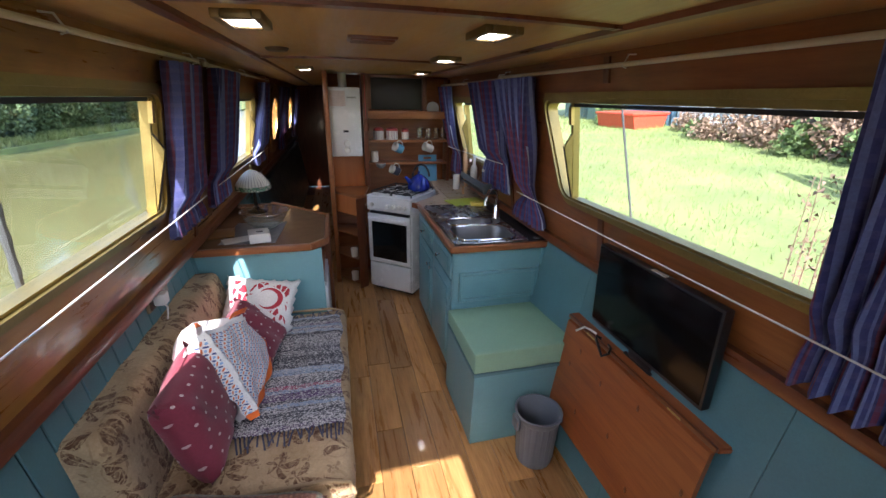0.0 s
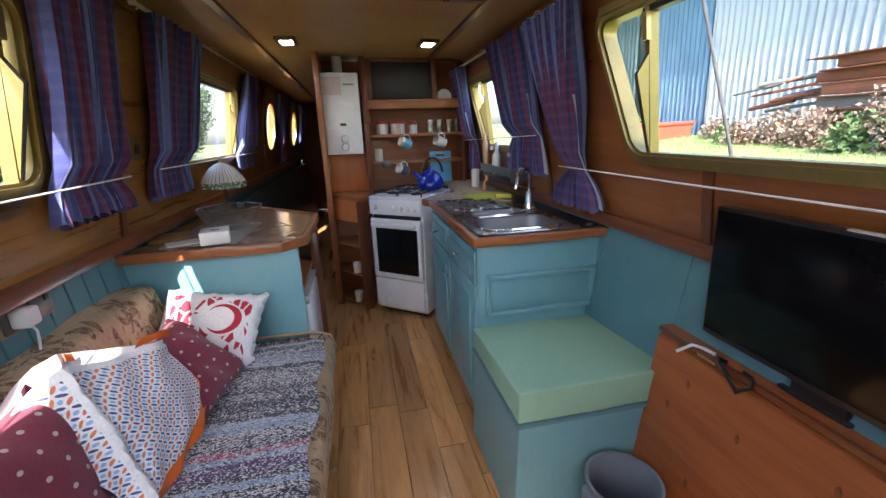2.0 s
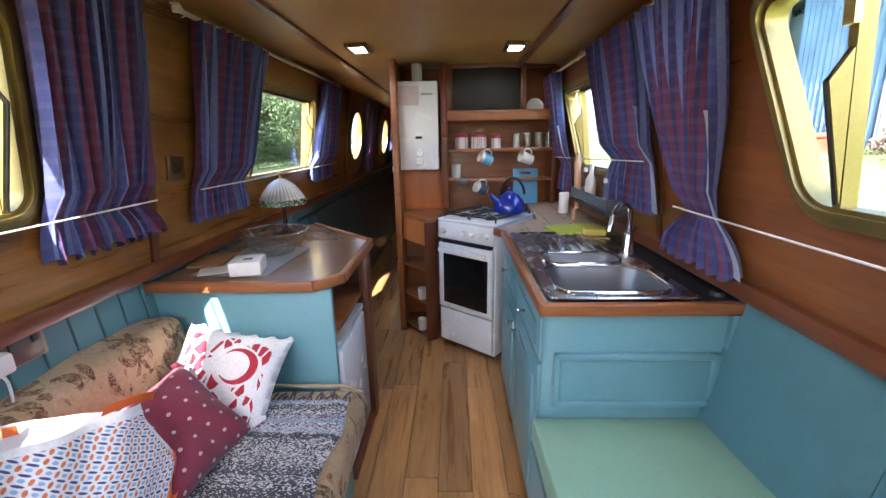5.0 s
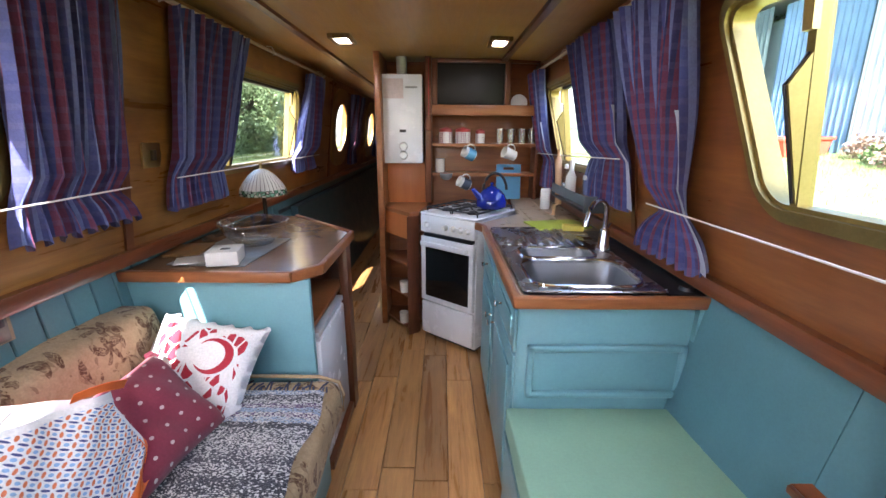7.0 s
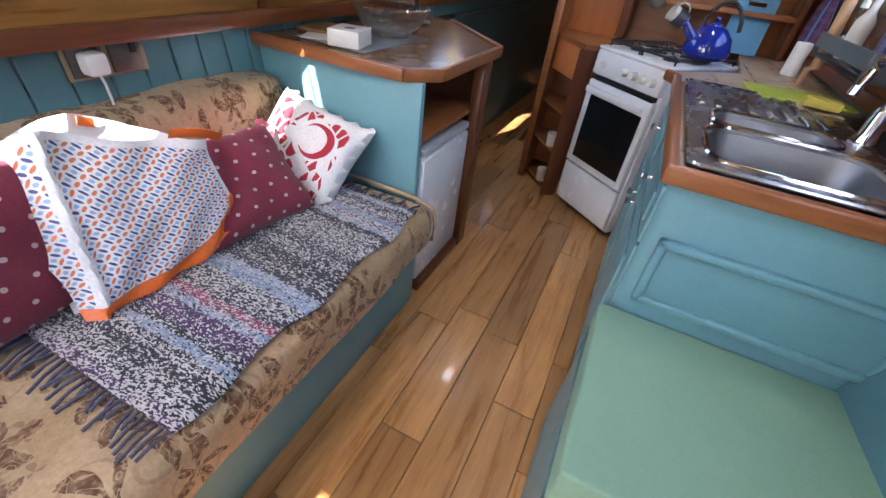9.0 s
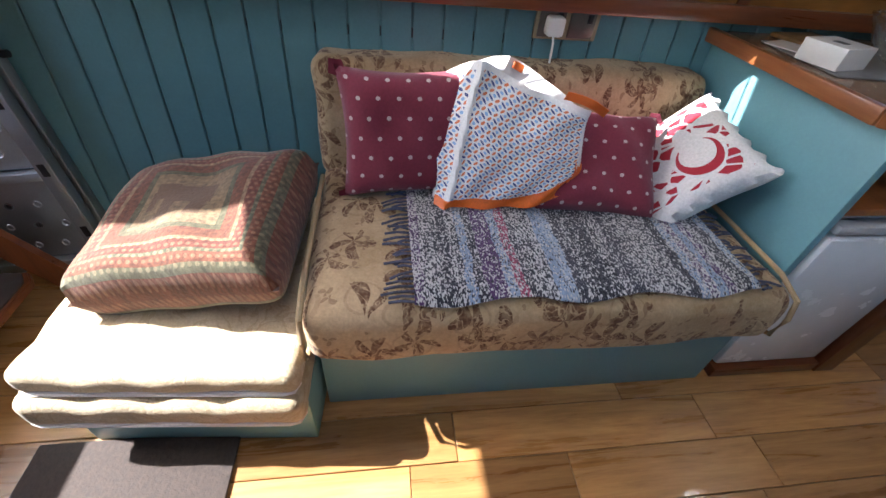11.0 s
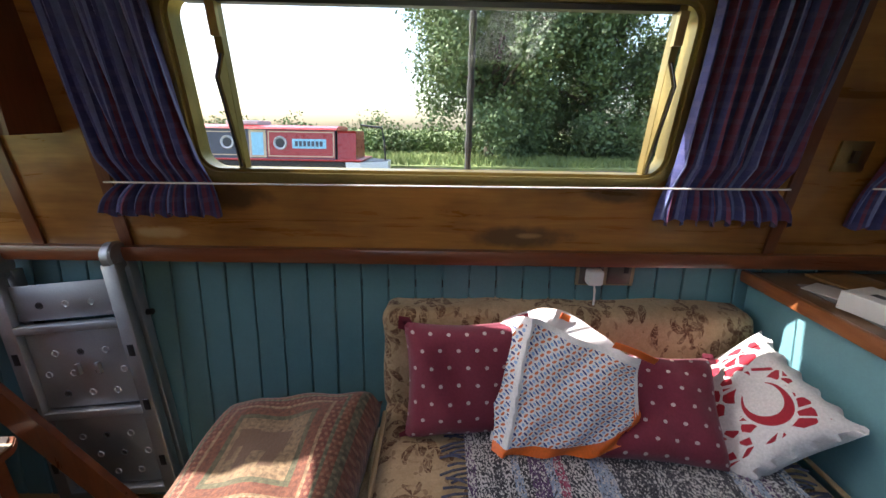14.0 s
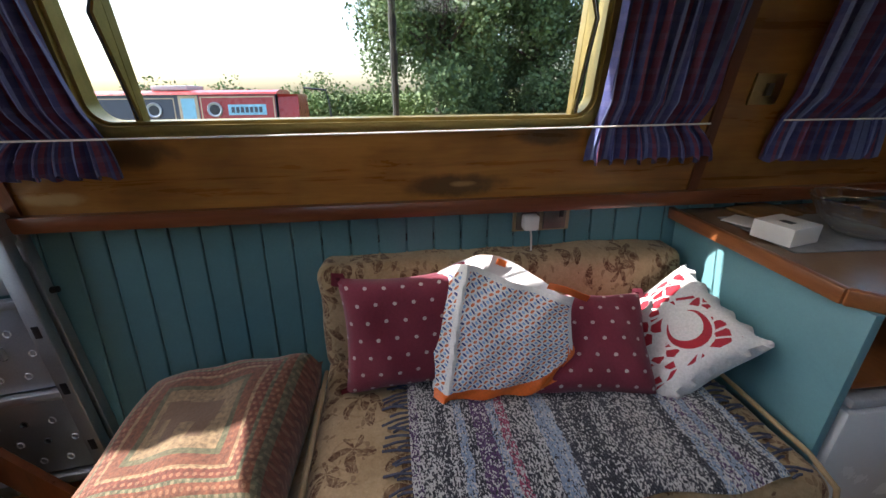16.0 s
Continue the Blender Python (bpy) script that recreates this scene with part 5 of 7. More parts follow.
for k, (y0, y1) in enumerate(((2.56, 3.03), (3.04, 3.52))):
    dw = part("drawer", rbox(0.418, 0.442, y0, y1, 0.70, 0.852, 0.005), TEAL_LIGHT, gal)
    part("drawer_field", rbox(0.412, 0.420, y0 + 0.05, y1 - 0.05, 0.735, 0.815, 0.004), TEAL_LIGHT, dw)
    dd = part("door", rbox(0.418, 0.442, y0, y1, 0.09, 0.69, 0.005), TEAL_LIGHT, gal)
    part("door_field", rbox(0.411, 0.420, y0 + 0.06, y1 - 0.06, 0.16, 0.62, 0.006), TEAL_LIGHT, dd)
    for pz, py, pa in ((0.775, (y0 + y1) / 2, dw), (0.60, (y1 - 0.035 if k == 0 else y0 + 0.035), dd)):
        bm = lathe([(0, 0.030), (0.010, 0.029), (0.013, 0.024), (0.009, 0.017), (0.005, 0.012), (0.006, 0.0)], 14)
        bm.transform(Matrix.Translation((0.412, py, pz)) @ Matrix.Rotation(radians(-90), 4, "Y"))
        part("knob", bm, CHROME, pa, "small chrome knob")
wt = thing("galley_worktop", "beige tiled worktop with a wooden edging", "worktop", (0.7, 3.0, TOP_R))
part("slab", plate([(0.425, 3.418), (1.0, 3.418), (1.0, 4.54), (0.72, 4.54), (0.66, 3.86), (0.385, 3.575), (0.425, 3.50)], 0.884, 0.915, 0.002), TILE, wt)
part("back_strip", rbox(0.883, 1.0, 2.515, 3.418, 0.884, 0.915, 0.001), TILE, wt)
part("front_strip", rbox(0.425, 0.438, 2.53, 3.418, 0.884, 0.915, 0.001), TILE, wt)
part("end_strip", rbox(0.425, 0.883, 2.515, 2.532, 0.884, 0.915, 0.001), TILE, wt)
for a, b in (((0.408, 2.505), (1.010, 2.505)), ((0.412, 3.50), (0.412, 2.50)), ((0.376, 3.56), (0.412, 3.49))):
    d = Vector((b[0] - a[0], b[1] - a[1], 0))
    bm = rbox(-0.004, d.length + 0.004, -0.013, 0.013, 0.884, 0.924, 0.007, 3)
    bm.transform(Matrix.Translation((a[0], a[1], 0)) @ Matrix.Rotation(math.atan2(d.y, d.x), 4, "Z"))
    part("edging", bm, EDGE, wt)
TILES = []
for iy in range(14):
    for ix in range(4):
        x, y = 0.50 + 0.15 * ix - 0.03, 3.46 + 0.15 * iy
        if y < 4.5 and x < 0.97 and x > 0.66 - 0.55 * max(0, (3.83 - y)) and x > 0.44 + 0.5 * max(0, y - 3.5):
            TILES.append((x, y))
part("black_surround", rbox(0.88, 0.995, 2.53, 3.40, 0.9155, 0.920, 0.001), BLACK, wt, "dark worktop strip behind the sink")
sink = thing("sink", "stainless steel sink with two bowls and a drainer", "sink", (0.65, 2.95, TOP_R))


def bowl_mesh(x0, x1, y0, y1, r, depth, zt):
    bm = bmesh.new()
    rings = []
    for s, z in ((0.0, 0.0), (0.010, -0.006), (0.022, -0.05), (0.035, -depth + 0.015), (0.06, -depth), (0.12, -depth - 0.004)):
        rings.append([bm.verts.new((x, y, zt + z)) for x, y in rounded(x0 + s, x1 - s, y0 + s, y1 - s, max(0.01, r - s * 0.3), 6)])
    for a, b in zip(rings, rings[1:]):
        for i in range(len(a)):
            j = (i + 1) % len(a)
            bm.faces.new((a[i], a[j], b[j], b[i]))
    bm.faces.new(rings[-1])
    return bm


def deck_with_holes(x0, x1, y0, y1, holes, z):
    """A flat deck whose holes are rounded; each hole sits in its own strip along y."""
    bm = bmesh.new()
    y = y0
    for hx0, hx1, hy0, hy1, r in holes:
        a0, a1 = y, hy1 + 0.012
        inner = [bm.verts.new((px, py, z)) for px, py in rounded(hx0, hx1, hy0, hy1, r, 6)]
        corner = [bm.verts.new(p) for p in ((x1, a1, z), (x0, a1, z), (x0, a0, z), (x1, a0, z))]
        n = len(inner) // 4
        for q in range(4):
            for i in range(n - 1):
                bm.faces.new((inner[q * n + i], inner[q * n + i + 1], corner[q]))
            bm.faces.new((inner[q * n + n - 1], inner[((q + 1) * n) % len(inner)], corner[(q + 1) % 4], corner[q]))
        y = a1
    vs = [bm.verts.new(p) for p in ((x0, y, z), (x1, y, z), (x1, y1, z), (x0, y1, z))]
    bm.faces.new(vs)
    return bm


zs = TOP_R + 0.004
B1, B2 = (0.475, 0.845, 2.575, 2.86, 0.07), (0.50, 0.80, 2.885, 3.04, 0.05)
part("deck", deck_with_holes(0.435, 0.885, 2.53, 3.42, (B1, B2), zs), STEEL, sink)
part("rim", tube([(x, y, zs + 0.001) for x, y in rounded(0.438, 0.882, 2.533, 3.417, 0.02, 4)] + [(0.882, 2.553, zs + 0.001)], 0.005, 6), STEEL, sink)
for b, d in ((B1, 0.15), (B2, 0.10)):
    part("bowl", bowl_mesh(*b, d, zs), STEEL_BOWL, sink)
    part("bowl_rim", tube([(x, y, zs + 0.002) for x, y in rounded(*b, 8)] + [(b[1], b[3] - b[4], zs + 0.002)], 0.006, 6), CHROME, sink)
    cx, cy = (b[0] + b[1]) / 2, (b[2] + b[3]) / 2
    part("waste", lathe([(0, 0.003), (0.022, 0.003), (0.03, 0.0), (0.03, -0.01)], 20, (cx, cy, zs - d + 0.002)), CHROME, sink)
for i in range(8):
    part("drainer_rib", rbox(0.47 + i * 0.046, 0.488 + i * 0.046, 3.08, 3.39, zs - 0.001, zs + 0.005, 0.003), STEEL, sink)
TX, TY = 0.862, 3.02
tap = thing("mixer_tap", "chrome swan-neck kitchen tap", "tap", (TX, TY, TOP_R))
part("base", lathe([(0, 0), (0.030, 0), (0.031, 0.012), (0.022, 0.03), (0.021, 0.085), (0.016, 0.095), (0, 0.097)], 22, (TX, TY, TOP_R)), CHROME, tap)
neck = [(TX, TY, TOP_R + 0.09), (TX, TY, TOP_R + 0.15)] + [(TX - 0.055 + 0.055 * math.cos(radians(a)), TY - 0.05 + 0.05 * math.cos(radians(a)), TOP_R + 0.165 + 0.055 * math.sin(radians(a))) for a in range(0, 171, 15)] + [(TX - 0.118, TY - 0.107, TOP_R + 0.145)]
part("spout", tube(neck, 0.010, 12), CHROME, tap)
part("nozzle", tube([neck[-1], (TX - 0.121, TY - 0.110, TOP_R + 0.125)], 0.0125, 12), CHROME, tap)
part("lever", tube([(TX, TY, TOP_R + 0.075), (TX + 0.03, TY + 0.04, TOP_R + 0.085), (TX + 0.05, TY + 0.06, TOP_R + 0.10)], 0.007, 10), CHROME, tap)
solid("sink_plug", lathe([(0, 0.012), (0.018, 0.012), (0.022, 0.0)], 18, (0.955, 2.57, 0.921)), BLACK, "black rubber sink plug lying by the sink", "sink plug")
solid("chopping_board", moved(rbox(-0.15, 0.15, -0.10, 0.10, 0, 0.010, 0.004), pose(0.80, 3.50, TOP_R, 0, 0, 12)), LIME, "lime green plastic chopping board on the worktop", "chopping board")
sp = thing("washing_up_sponge", "yellow sponge on a crumpled cloth", "sponge", (0.83, 3.32, TOP_R))
part("cloth", sheet(lambda u, v: Vector((0.77 + 0.12 * u, 3.28 + 0.09 * v, TOP_R + 0.006 + 0.012 * abs(noise.noise(Vector((u * 4, v * 4, 3)))))), 12, 10, 0.003), plain("beige_cloth", (0.45, 0.38, 0.25), 0.95), sp)
part("block", moved(rbox(-0.05, 0.05, -0.03, 0.03, 0, 0.028, 0.006), pose(0.83, 3.33, TOP_R + 0.014, 0, 0, -10)), SPONGE_Y, sp)
solid("rolling_pin", tube([(0.86, 3.80, TOP_R), (0.86, 3.80, TOP_R + 0.06), (0.884, 3.803, TOP_R + 0.07), (0.868, 3.81, TOP_R + 0.33), (0.869, 3.812, TOP_R + 0.345), (0.870, 3.813, TOP_R + 0.385)], [0.011, 0.011, 0.019, 0.019, 0.010, 0.012], 14),
      plain("pale_beech", (0.50, 0.30, 0.16), 0.5, vary=0.15), "pale wooden rolling pin standing on the worktop", "rolling pin")
solid("kitchen_roll", lathe([(0, 0.0), (0.03, 0.0), (0.031, 0.005), (0.031, 0.125), (0.028, 0.13), (0.010, 0.13), (0.010, 0.10), (0, 0.10)], 24, (0.86, 4.02, TOP_R)), plain("white_paper_roll", (0.72, 0.72, 0.72), 0.9, vary=0.05), "white paper roll standing on the worktop", "paper roll")
# dish rack with bottles below the galley window
rk = thing("sill_caddy", "dark wire caddy of bottles under the window", "caddy", (0.93, 3.55, 1.0))
part("tray", rbox(0.86, 0.955, 3.28, 3.86, 1.03, 1.045, 0.003), BLACK, rk)
for y in (3.28, 3.86):
    part("side", rbox(0.855, 0.958, y - 0.004, y + 0.004, 1.03, 1.11, 0.002), plain("grey_wire_%d" % int(y * 10), (0.12, 0.14, 0.15), 0.4, 0.5), rk)
part("front_rail", rbox(0.855, 0.861, 3.28, 3.86, 1.06, 1.11, 0.002), plain("grey_caddy_front", (0.12, 0.15, 0.17), 0.4), rk)
for y, h, mt in ((3.78, 0.16, BOWL_GLASS), (3.68, 0.19, WHITE_PLASTIC), (3.45, 0.13, BOWL_GLASS)):
    b = thing("bottle", "small bottle standing in the caddy", "bottle", (0.91, y, 1.046), "bottles in the caddy")
    part("body", lathe([(0, 0), (0.027, 0), (0.029, 0.01), (0.029, h * 0.62), (0.012, h * 0.8), (0.011, h), (0, h)], 18, (0.91, y, 1.046)), mt, b)
    part("cap", lathe([(0, h + 0.02), (0.012, h + 0.018), (0.013, h - 0.005), (0, h - 0.006)], 14, (0.91, y, 1.046)), WHITE_PLASTIC, b)
solid("wall_plate_round", moved(lathe([(0, 0.012), (0.05, 0.014), (0.078, 0.008), (0.082, 0.0), (0, 0)], 32), Matrix.Translation(inward(1, 3.03, 1.60, 0.003)) @ Matrix.Rotation(radians(-90), 4, "Y")),
      CERAMIC, "round cream plate hung between the curtains", "plate")

# ---- cooker, turned across the corner ----
ck = thing("cooker", "white freestanding gas cooker with a dark oven door", "cooker", (0.38, 3.95, 0))
CA = math.degrees(math.atan2(3.728 - 4.0, 0.380 - 0.045))
CM = pose(0.045, 4.0, 0, 0, 0, CA)
CW = 0.435


def ckp(name, a, mt, parent, r=0.004, label=""):
    return part(name, moved(rbox(*a, r), CM), mt, parent, label)


ckp("body", (0.0, CW, 0.03, 0.50, 0.03, 0.885), WHITE, ck, 0.006)
ckp("plinth", (0.02, CW - 0.02, 0.06, 0.48, 0.0, 0.035), BLACK, ck, 0.002)
ckp("drawer_front", (0.006, CW - 0.006, 0.0, 0.03, 0.05, 0.285), WHITE, ck, 0.008)
od = ckp("oven_door", (0.006, CW - 0.006, -0.006, 0.03, 0.295, 0.745), WHITE, ck, 0.008)
ckp("oven_glass", (0.05, CW - 0.035, -0.010, -0.004, 0.335, 0.675), DARK_GLASS, od, 0.003, "dark oven glass")
ckp("door_handle", (0.03, CW - 0.03, -0.045, -0.022, 0.685, 0.722), WHITE, od, 0.010)
ckp("vent_gap", (0.03, CW - 0.02, 0.0, 0.032, 0.745, 0.768), BLACK, ck, 0.002)
ckp("fascia", (0.0, CW, -0.004, 0.04, 0.770, 0.888), WHITE, ck, 0.012)
for i, x in enumerate((0.055, 0.215, 0.275, 0.33, 0.385)):
    bm = lathe([(0, 0.030), (0.014, 0.029), (0.017, 0.022), (0.020, 0.0)], 18)
    bm.transform(CM @ Matrix.Translation((x, -0.003, 0.825)) @ Matrix.Rotation(radians(90), 4, "X"))
    part("knob", bm, WHITE_PLASTIC, ck)
ckp("hob", (-0.004, CW + 0.004, 0.0, 0.51, 0.886, 0.904), WHITE, ck, 0.008)
for x in (0.115, 0.32):
    for y in (0.14, 0.36):
        bm = lathe([(0, 0.016), (0.025, 0.016), (0.032, 0.010), (0.038, 0.0)], 20, (x, y, 0.904))
        part("burner", moved(bm, CM), IRON, ck)
    bm = bmesh.new()
    for y in (0.045, 0.25, 0.46):
        tube([(x - 0.095, y, 0.928), (x + 0.095, y, 0.928)], 0.005, 6, bm)
    for xx in (x - 0.095, x + 0.095):
        tube([(xx, 0.045, 0.928), (xx, 0.46, 0.928)], 0.005, 6, bm)
        for y in (0.05, 0.455):
            tube([(xx, y, 0.903), (xx, y, 0.928)], 0.005, 6, bm)
    for y in (0.14, 0.36):
        for a in (45, 135, 225, 315):
            tube([(x + 0.028 * math.cos(radians(a)), y + 0.028 * math.sin(radians(a)), 0.930), (x + 0.09 * math.cos(radians(a)), y + 0.09 * math.sin(radians(a)), 0.930)], 0.005, 6, bm)
    part("pan_support", moved(bm, CM), IRON, ck, "black iron pan support")
kx, ky = (CM @ Vector((0.37, 0.27, 0)))[:2]
ket = thing("kettle", "glossy cobalt blue enamel kettle with a hooped handle", "kettle", (kx, ky, 0.935))
part("body", lathe([(0, 0), (0.085, 0), (0.098, 0.012), (0.100, 0.04), (0.085, 0.085), (0.055, 0.118), (0.030, 0.130), (0, 0.134)], 32, (kx, ky, 0.934)), ENAMEL_BLUE, ket)
part("lid", lathe([(0, 0.165), (0.010, 0.163), (0.012, 0.150), (0.006, 0.143), (0.032, 0.134), (0.034, 0.128)], 20, (kx, ky, 0.934)), ENAMEL_BLUE, ket)
part("spout", tube([(kx - 0.06, ky - 0.03, 0.99), (kx - 0.10, ky - 0.045, 1.03), (kx - 0.125, ky - 0.055, 1.06)], [0.028, 0.018, 0.012], 14), ENAMEL_BLUE, ket)
part("handle", tube([(kx - 0.075 * math.cos(radians(a)) + 0.02, ky + 0.0, 1.03 + 0.115 * math.sin(radians(a)) + 0.01) for a in range(5, 176, 17)], 0.009, 10), BLACK, ket, "black hooped handle")

# ---- corner shelf beside the cooker ----
cs = thing("corner_shelf", "small angled brown wooden shelf unit beside the cooker", "shelf unit", (-0.05, 4.18, 0))
CP = [(-0.225, 4.27), (-0.030, 4.015), (0.03, 4.055), (0.10, 4.46), (-0.225, 4.46)]
for z in (0.03, 0.27, 0.50, 0.70):
    part("shelf_board", plate([(-0.22, 4.28), (-0.038, 4.04), (0.08, 4.445), (-0.22, 4.445)], z, z + 0.014, 0.002), CARCASS, cs)
part("top", plate(CP, 0.862, 0.888, 0.004), EDGE, cs)
part("front_post", plate([(-0.048, 4.015), (0.022, 4.055), (0.034, 4.08), (-0.036, 4.045)], 0.0, 0.862, 0.002), MAHOG_Z, cs)
part("left_post", rbox(-0.25, -0.222, 4.25, 4.29, 0, 0.862, 0.003), MAHOG_Z, cs)
part("back", rbox(-0.225, 0.08, 4.45, 4.47, 0, 0.862, 0.002), CARCASS, cs)
part("face_rail", plate([(-0.22, 4.265), (-0.038, 4.03), (-0.026, 4.04), (-0.21, 4.275)], 0.70, 0.862, 0.002), ORANGE_PLY, cs)
for z, x, y in ((0.285, -0.082, 4.14), (0.045, -0.088, 4.14)):
    solid("white_cup", lathe([(0, 0), (0.03, 0), (0.036, 0.08), (0.033, 0.08), (0.027, 0.006), (0, 0.006)], 22, (x, y, z)), CERAMIC, "white cup on the corner shelf", "cup", "cups on the corner shelf")
solid("splash_panel", rbox(-0.245, 0.072, 4.45, 4.475, 0.888, 1.185, 0.002), ORANGE_PLY, "plain orange plywood panel under the heater", "panel")

# ---- water heater ----
ht = thing("water_heater", "white wall-mounted gas water heater", "water heater", (-0.095, 4.4, 1.188))
part("case", rbox(-0.238, 0.048, 4.30, 4.47, 1.188, 1.775, 0.012), WHITE, ht)
part("sticker", rbox(-0.215, -0.08, 4.297, 4.301, 1.62, 1.745, 0.001), plain("faded_pink_label", (0.60, 0.50, 0.47), 0.6, vary=0.15, scale=40.0), ht, "faded label with unreadable print")
part("badge", rbox(-0.065, 0.015, 4.297, 4.301, 1.685, 1.698, 0.001), plain("grey_badge", (0.35, 0.36, 0.34), 0.4), ht)
part("display", rbox(-0.11, -0.065, 4.296, 4.301, 1.40, 1.418, 0.001), BLACK, ht)
for z in (1.305, 1.245):
    bm = lathe([(0, 0.03), (0.022, 0.029), (0.027, 0.02), (0.030, 0.0)], 22)
    bm.transform(Matrix.Translation((-0.085, 4.301, z)) @ Matrix.Rotation(radians(90), 4, "X"))
    part("dial", bm, WHITE_PLASTIC, ht)
part("flue", lathe([(0.036, 0), (0.036, 0.122)], 24, (-0.095, 4.39, 1.77)), plain("pale_flue", (0.45, 0.46, 0.42), 0.5, 0.2), ht)

# ---- galley shelves ----
before_shelves = set(bpy.data.objects)
sv = thing("galley_shelves", "brown wooden wall shelves over the cooker", "shelf unit", (0.5, 4.5, 0.85))
part("left_post", rbox(0.12, 0.165, 4.34, 4.558, 0.845, 1.828, 0.004), MAHOG_Z, sv)
part("right_post", rbox(0.915, 0.945, 4.40, 4.558, 0.86, 1.80, 0.004), MAHOG_Z, sv)
for z, d in ((1.475, 4.36), (1.262, 4.38), (1.052, 4.40)):
    part("shelf_board", rbox(0.165, 0.915, d, 4.558, z - 0.016, z, 0.003), CARCASS, sv)
    part("shelf_edge", rbox(0.165, 0.915, d - 0.012, d, z - 0.022, z + 0.002 + (0.045 if z > 1.4 else 0.0), 0.004), EDGE, sv)
part("cupboard_frame", rbox(0.165, 0.205, 4.40, 4.558, 1.52, 1.825, 0.003), MAHOG_Z, sv)
part("cupboard_frame", rbox(0.675, 0.715, 4.40, 4.558, 1.52, 1.825, 0.003), MAHOG_Z, sv)
part("dark_door", rbox(0.205, 0.675, 4.43, 4.45, 1.53, 1.80, 0.004), plain("near_black_panel", (0.018, 0.014, 0.012), 0.5), sv, "dark cupboard door")
part("top_rail", rbox(0.165, 0.915, 4.41, 4.45, 1.80, 1.828, 0.003), MAHOG, sv)


def dotted_tin_mat():
    m, nt, bs = nodes_of("dotted_tin")
    vo = nt.nodes.new("ShaderNodeTexVoronoi")
    vo.inputs["Scale"].default_value = 75
    vo.inputs["Randomness"].default_value = 0.1
    nt.links.new(coords(nt), vo.inputs["Vector"])
    nt.links.new(blend(nt, calc(nt, "LESS_THAN", vo.outputs["Distance"], 0.36), (0.62, 0.58, 0.56), (0.22, 0.06, 0.10)), bs.inputs["Base Color"])
    bs.inputs["Roughness"].default_value = 0.35
    return m


TIN = dotted_tin_mat()
for x, r, h in ((0.265, 0.048, 0.085), (0.39, 0.055, 0.085), (0.515, 0.034, 0.075)):
    t = thing("canister", "dotted tin canister with a red lid", "canister", (x, 4.44, 1.263), "tin canisters")
    part("tin", lathe([(0, 0), (r, 0), (r, h), (0, h)], 26, (x, 4.44, 1.263)), TIN, t)
    part("lid", lathe([(0, h + 0.03), (r * 0.35, h + 0.026), (r * 0.95, h + 0.014), (r * 1.02, h - 0.004), (r * 1.0, h - 0.006)], 26, (x, 4.44, 1.263)), REDCAP, t)
for x in (0.66, 0.74, 0.82, 0.89):
    solid("drinking_glass", lathe([(0, 0), (0.026, 0), (0.030, 0.105), (0.028, 0.105), (0.024, 0.008), (0, 0.008)], 20, (x, 4.45, 1.263)), BOWL_GLASS, "clear drinking glass on the shelf", "glass", "drinking glasses")


def mug(x, y, z, mt, lean, label):
    t = thing("hanging_mug", label, "mug", (x, y, z), "mugs on hooks")
    m = pose(x, y, z, 0, lean, 20)
    part("cup", moved(lathe([(0, -0.045), (0.036, -0.045), (0.041, 0.045), (0.038, 0.045), (0.033, -0.038), (0, -0.038)], 24), m), CERAMIC, t)
    if mt:
        part("glaze_band", moved(lathe([(0.0375, -0.040), (0.0405, -0.040), (0.0418, 0.02), (0.0395, 0.02)], 24, (0, 0, 0)), m), mt, t)
    part("handle", moved(tube([(0.038 + 0.028 * math.sin(radians(a)), 0, 0.032 * math.cos(radians(a))) for a in range(0, 181, 20)], 0.005, 8), m), CERAMIC, t)
    part("hook", tube([(x + 0.0, y, z + 0.085), (x + 0.004, y - 0.008, z + 0.065), (x, y, z + 0.055)], 0.002, 6), BRASS, t)


mug(0.43, 4.33, 1.195, MUG_BLUE, -65, "cream and blue mug hanging from a hook")
mug(0.715, 4.33, 1.195, None, -70, "cream mug hanging from a hook")
mug(0.40, 4.35, 0.985, BOATGREY, -65, "cream mug with a dark band hanging from a hook")
solid("white_jar", lathe([(0, 0), (0.032, 0), (0.034, 0.01), (0.034, 0.095), (0.03, 0.10), (0, 0.10)], 22, (0.225, 4.46, 1.053)), CERAMIC, "plain white jar on the lower shelf", "jar")
solid("wire_strainer", lathe([(0.045, 0.05), (0.047, 0.045), (0.040, 0.018), (0.02, 0.002), (0, 0)], 22, (0.27, 4.36, 0.975)), plain("wire_mesh", (0.25, 0.25, 0.25), 0.4, 0.8), "small metal strainer hanging under the shelf", "strainer").location.z = 0.03
solid("display_plate", moved(lathe([(0, 0.004), (0.04, 0.004), (0.058, 0.012), (0.06, 0.010), (0.04, 0.0), (0, 0)], 28), pose(0.79, 4.48, 1.545, 78, 0, 0)), CERAMIC, "small cream plate standing on the top shelf", "plate")
bb = thing("blue_chopping_board", "light blue plastic board leaning behind the kettle", "chopping board", (0.72, 4.40, 0.9))
BM = pose(0.735, 4.42, 0.860, -8, 0, 0)
bm = bmesh.new()
for a in ((-0.09, 0.09, 0.0, 0.215), (-0.09, -0.040, 0.214, 0.235), (0.040, 0.09, 0.214, 0.235), (-0.09, 0.09, 0.234, 0.255)):
    rbox(a[0], a[1], -0.006, 0.006, a[2], a[3], 0.0, bm=bm)
part("board", moved(bm, BM), BLUE_PLASTIC, bb)
bd = thing("bead_string", "red string of beads with a round gourd", "ornament", (0.14, 4.33, 1.33))
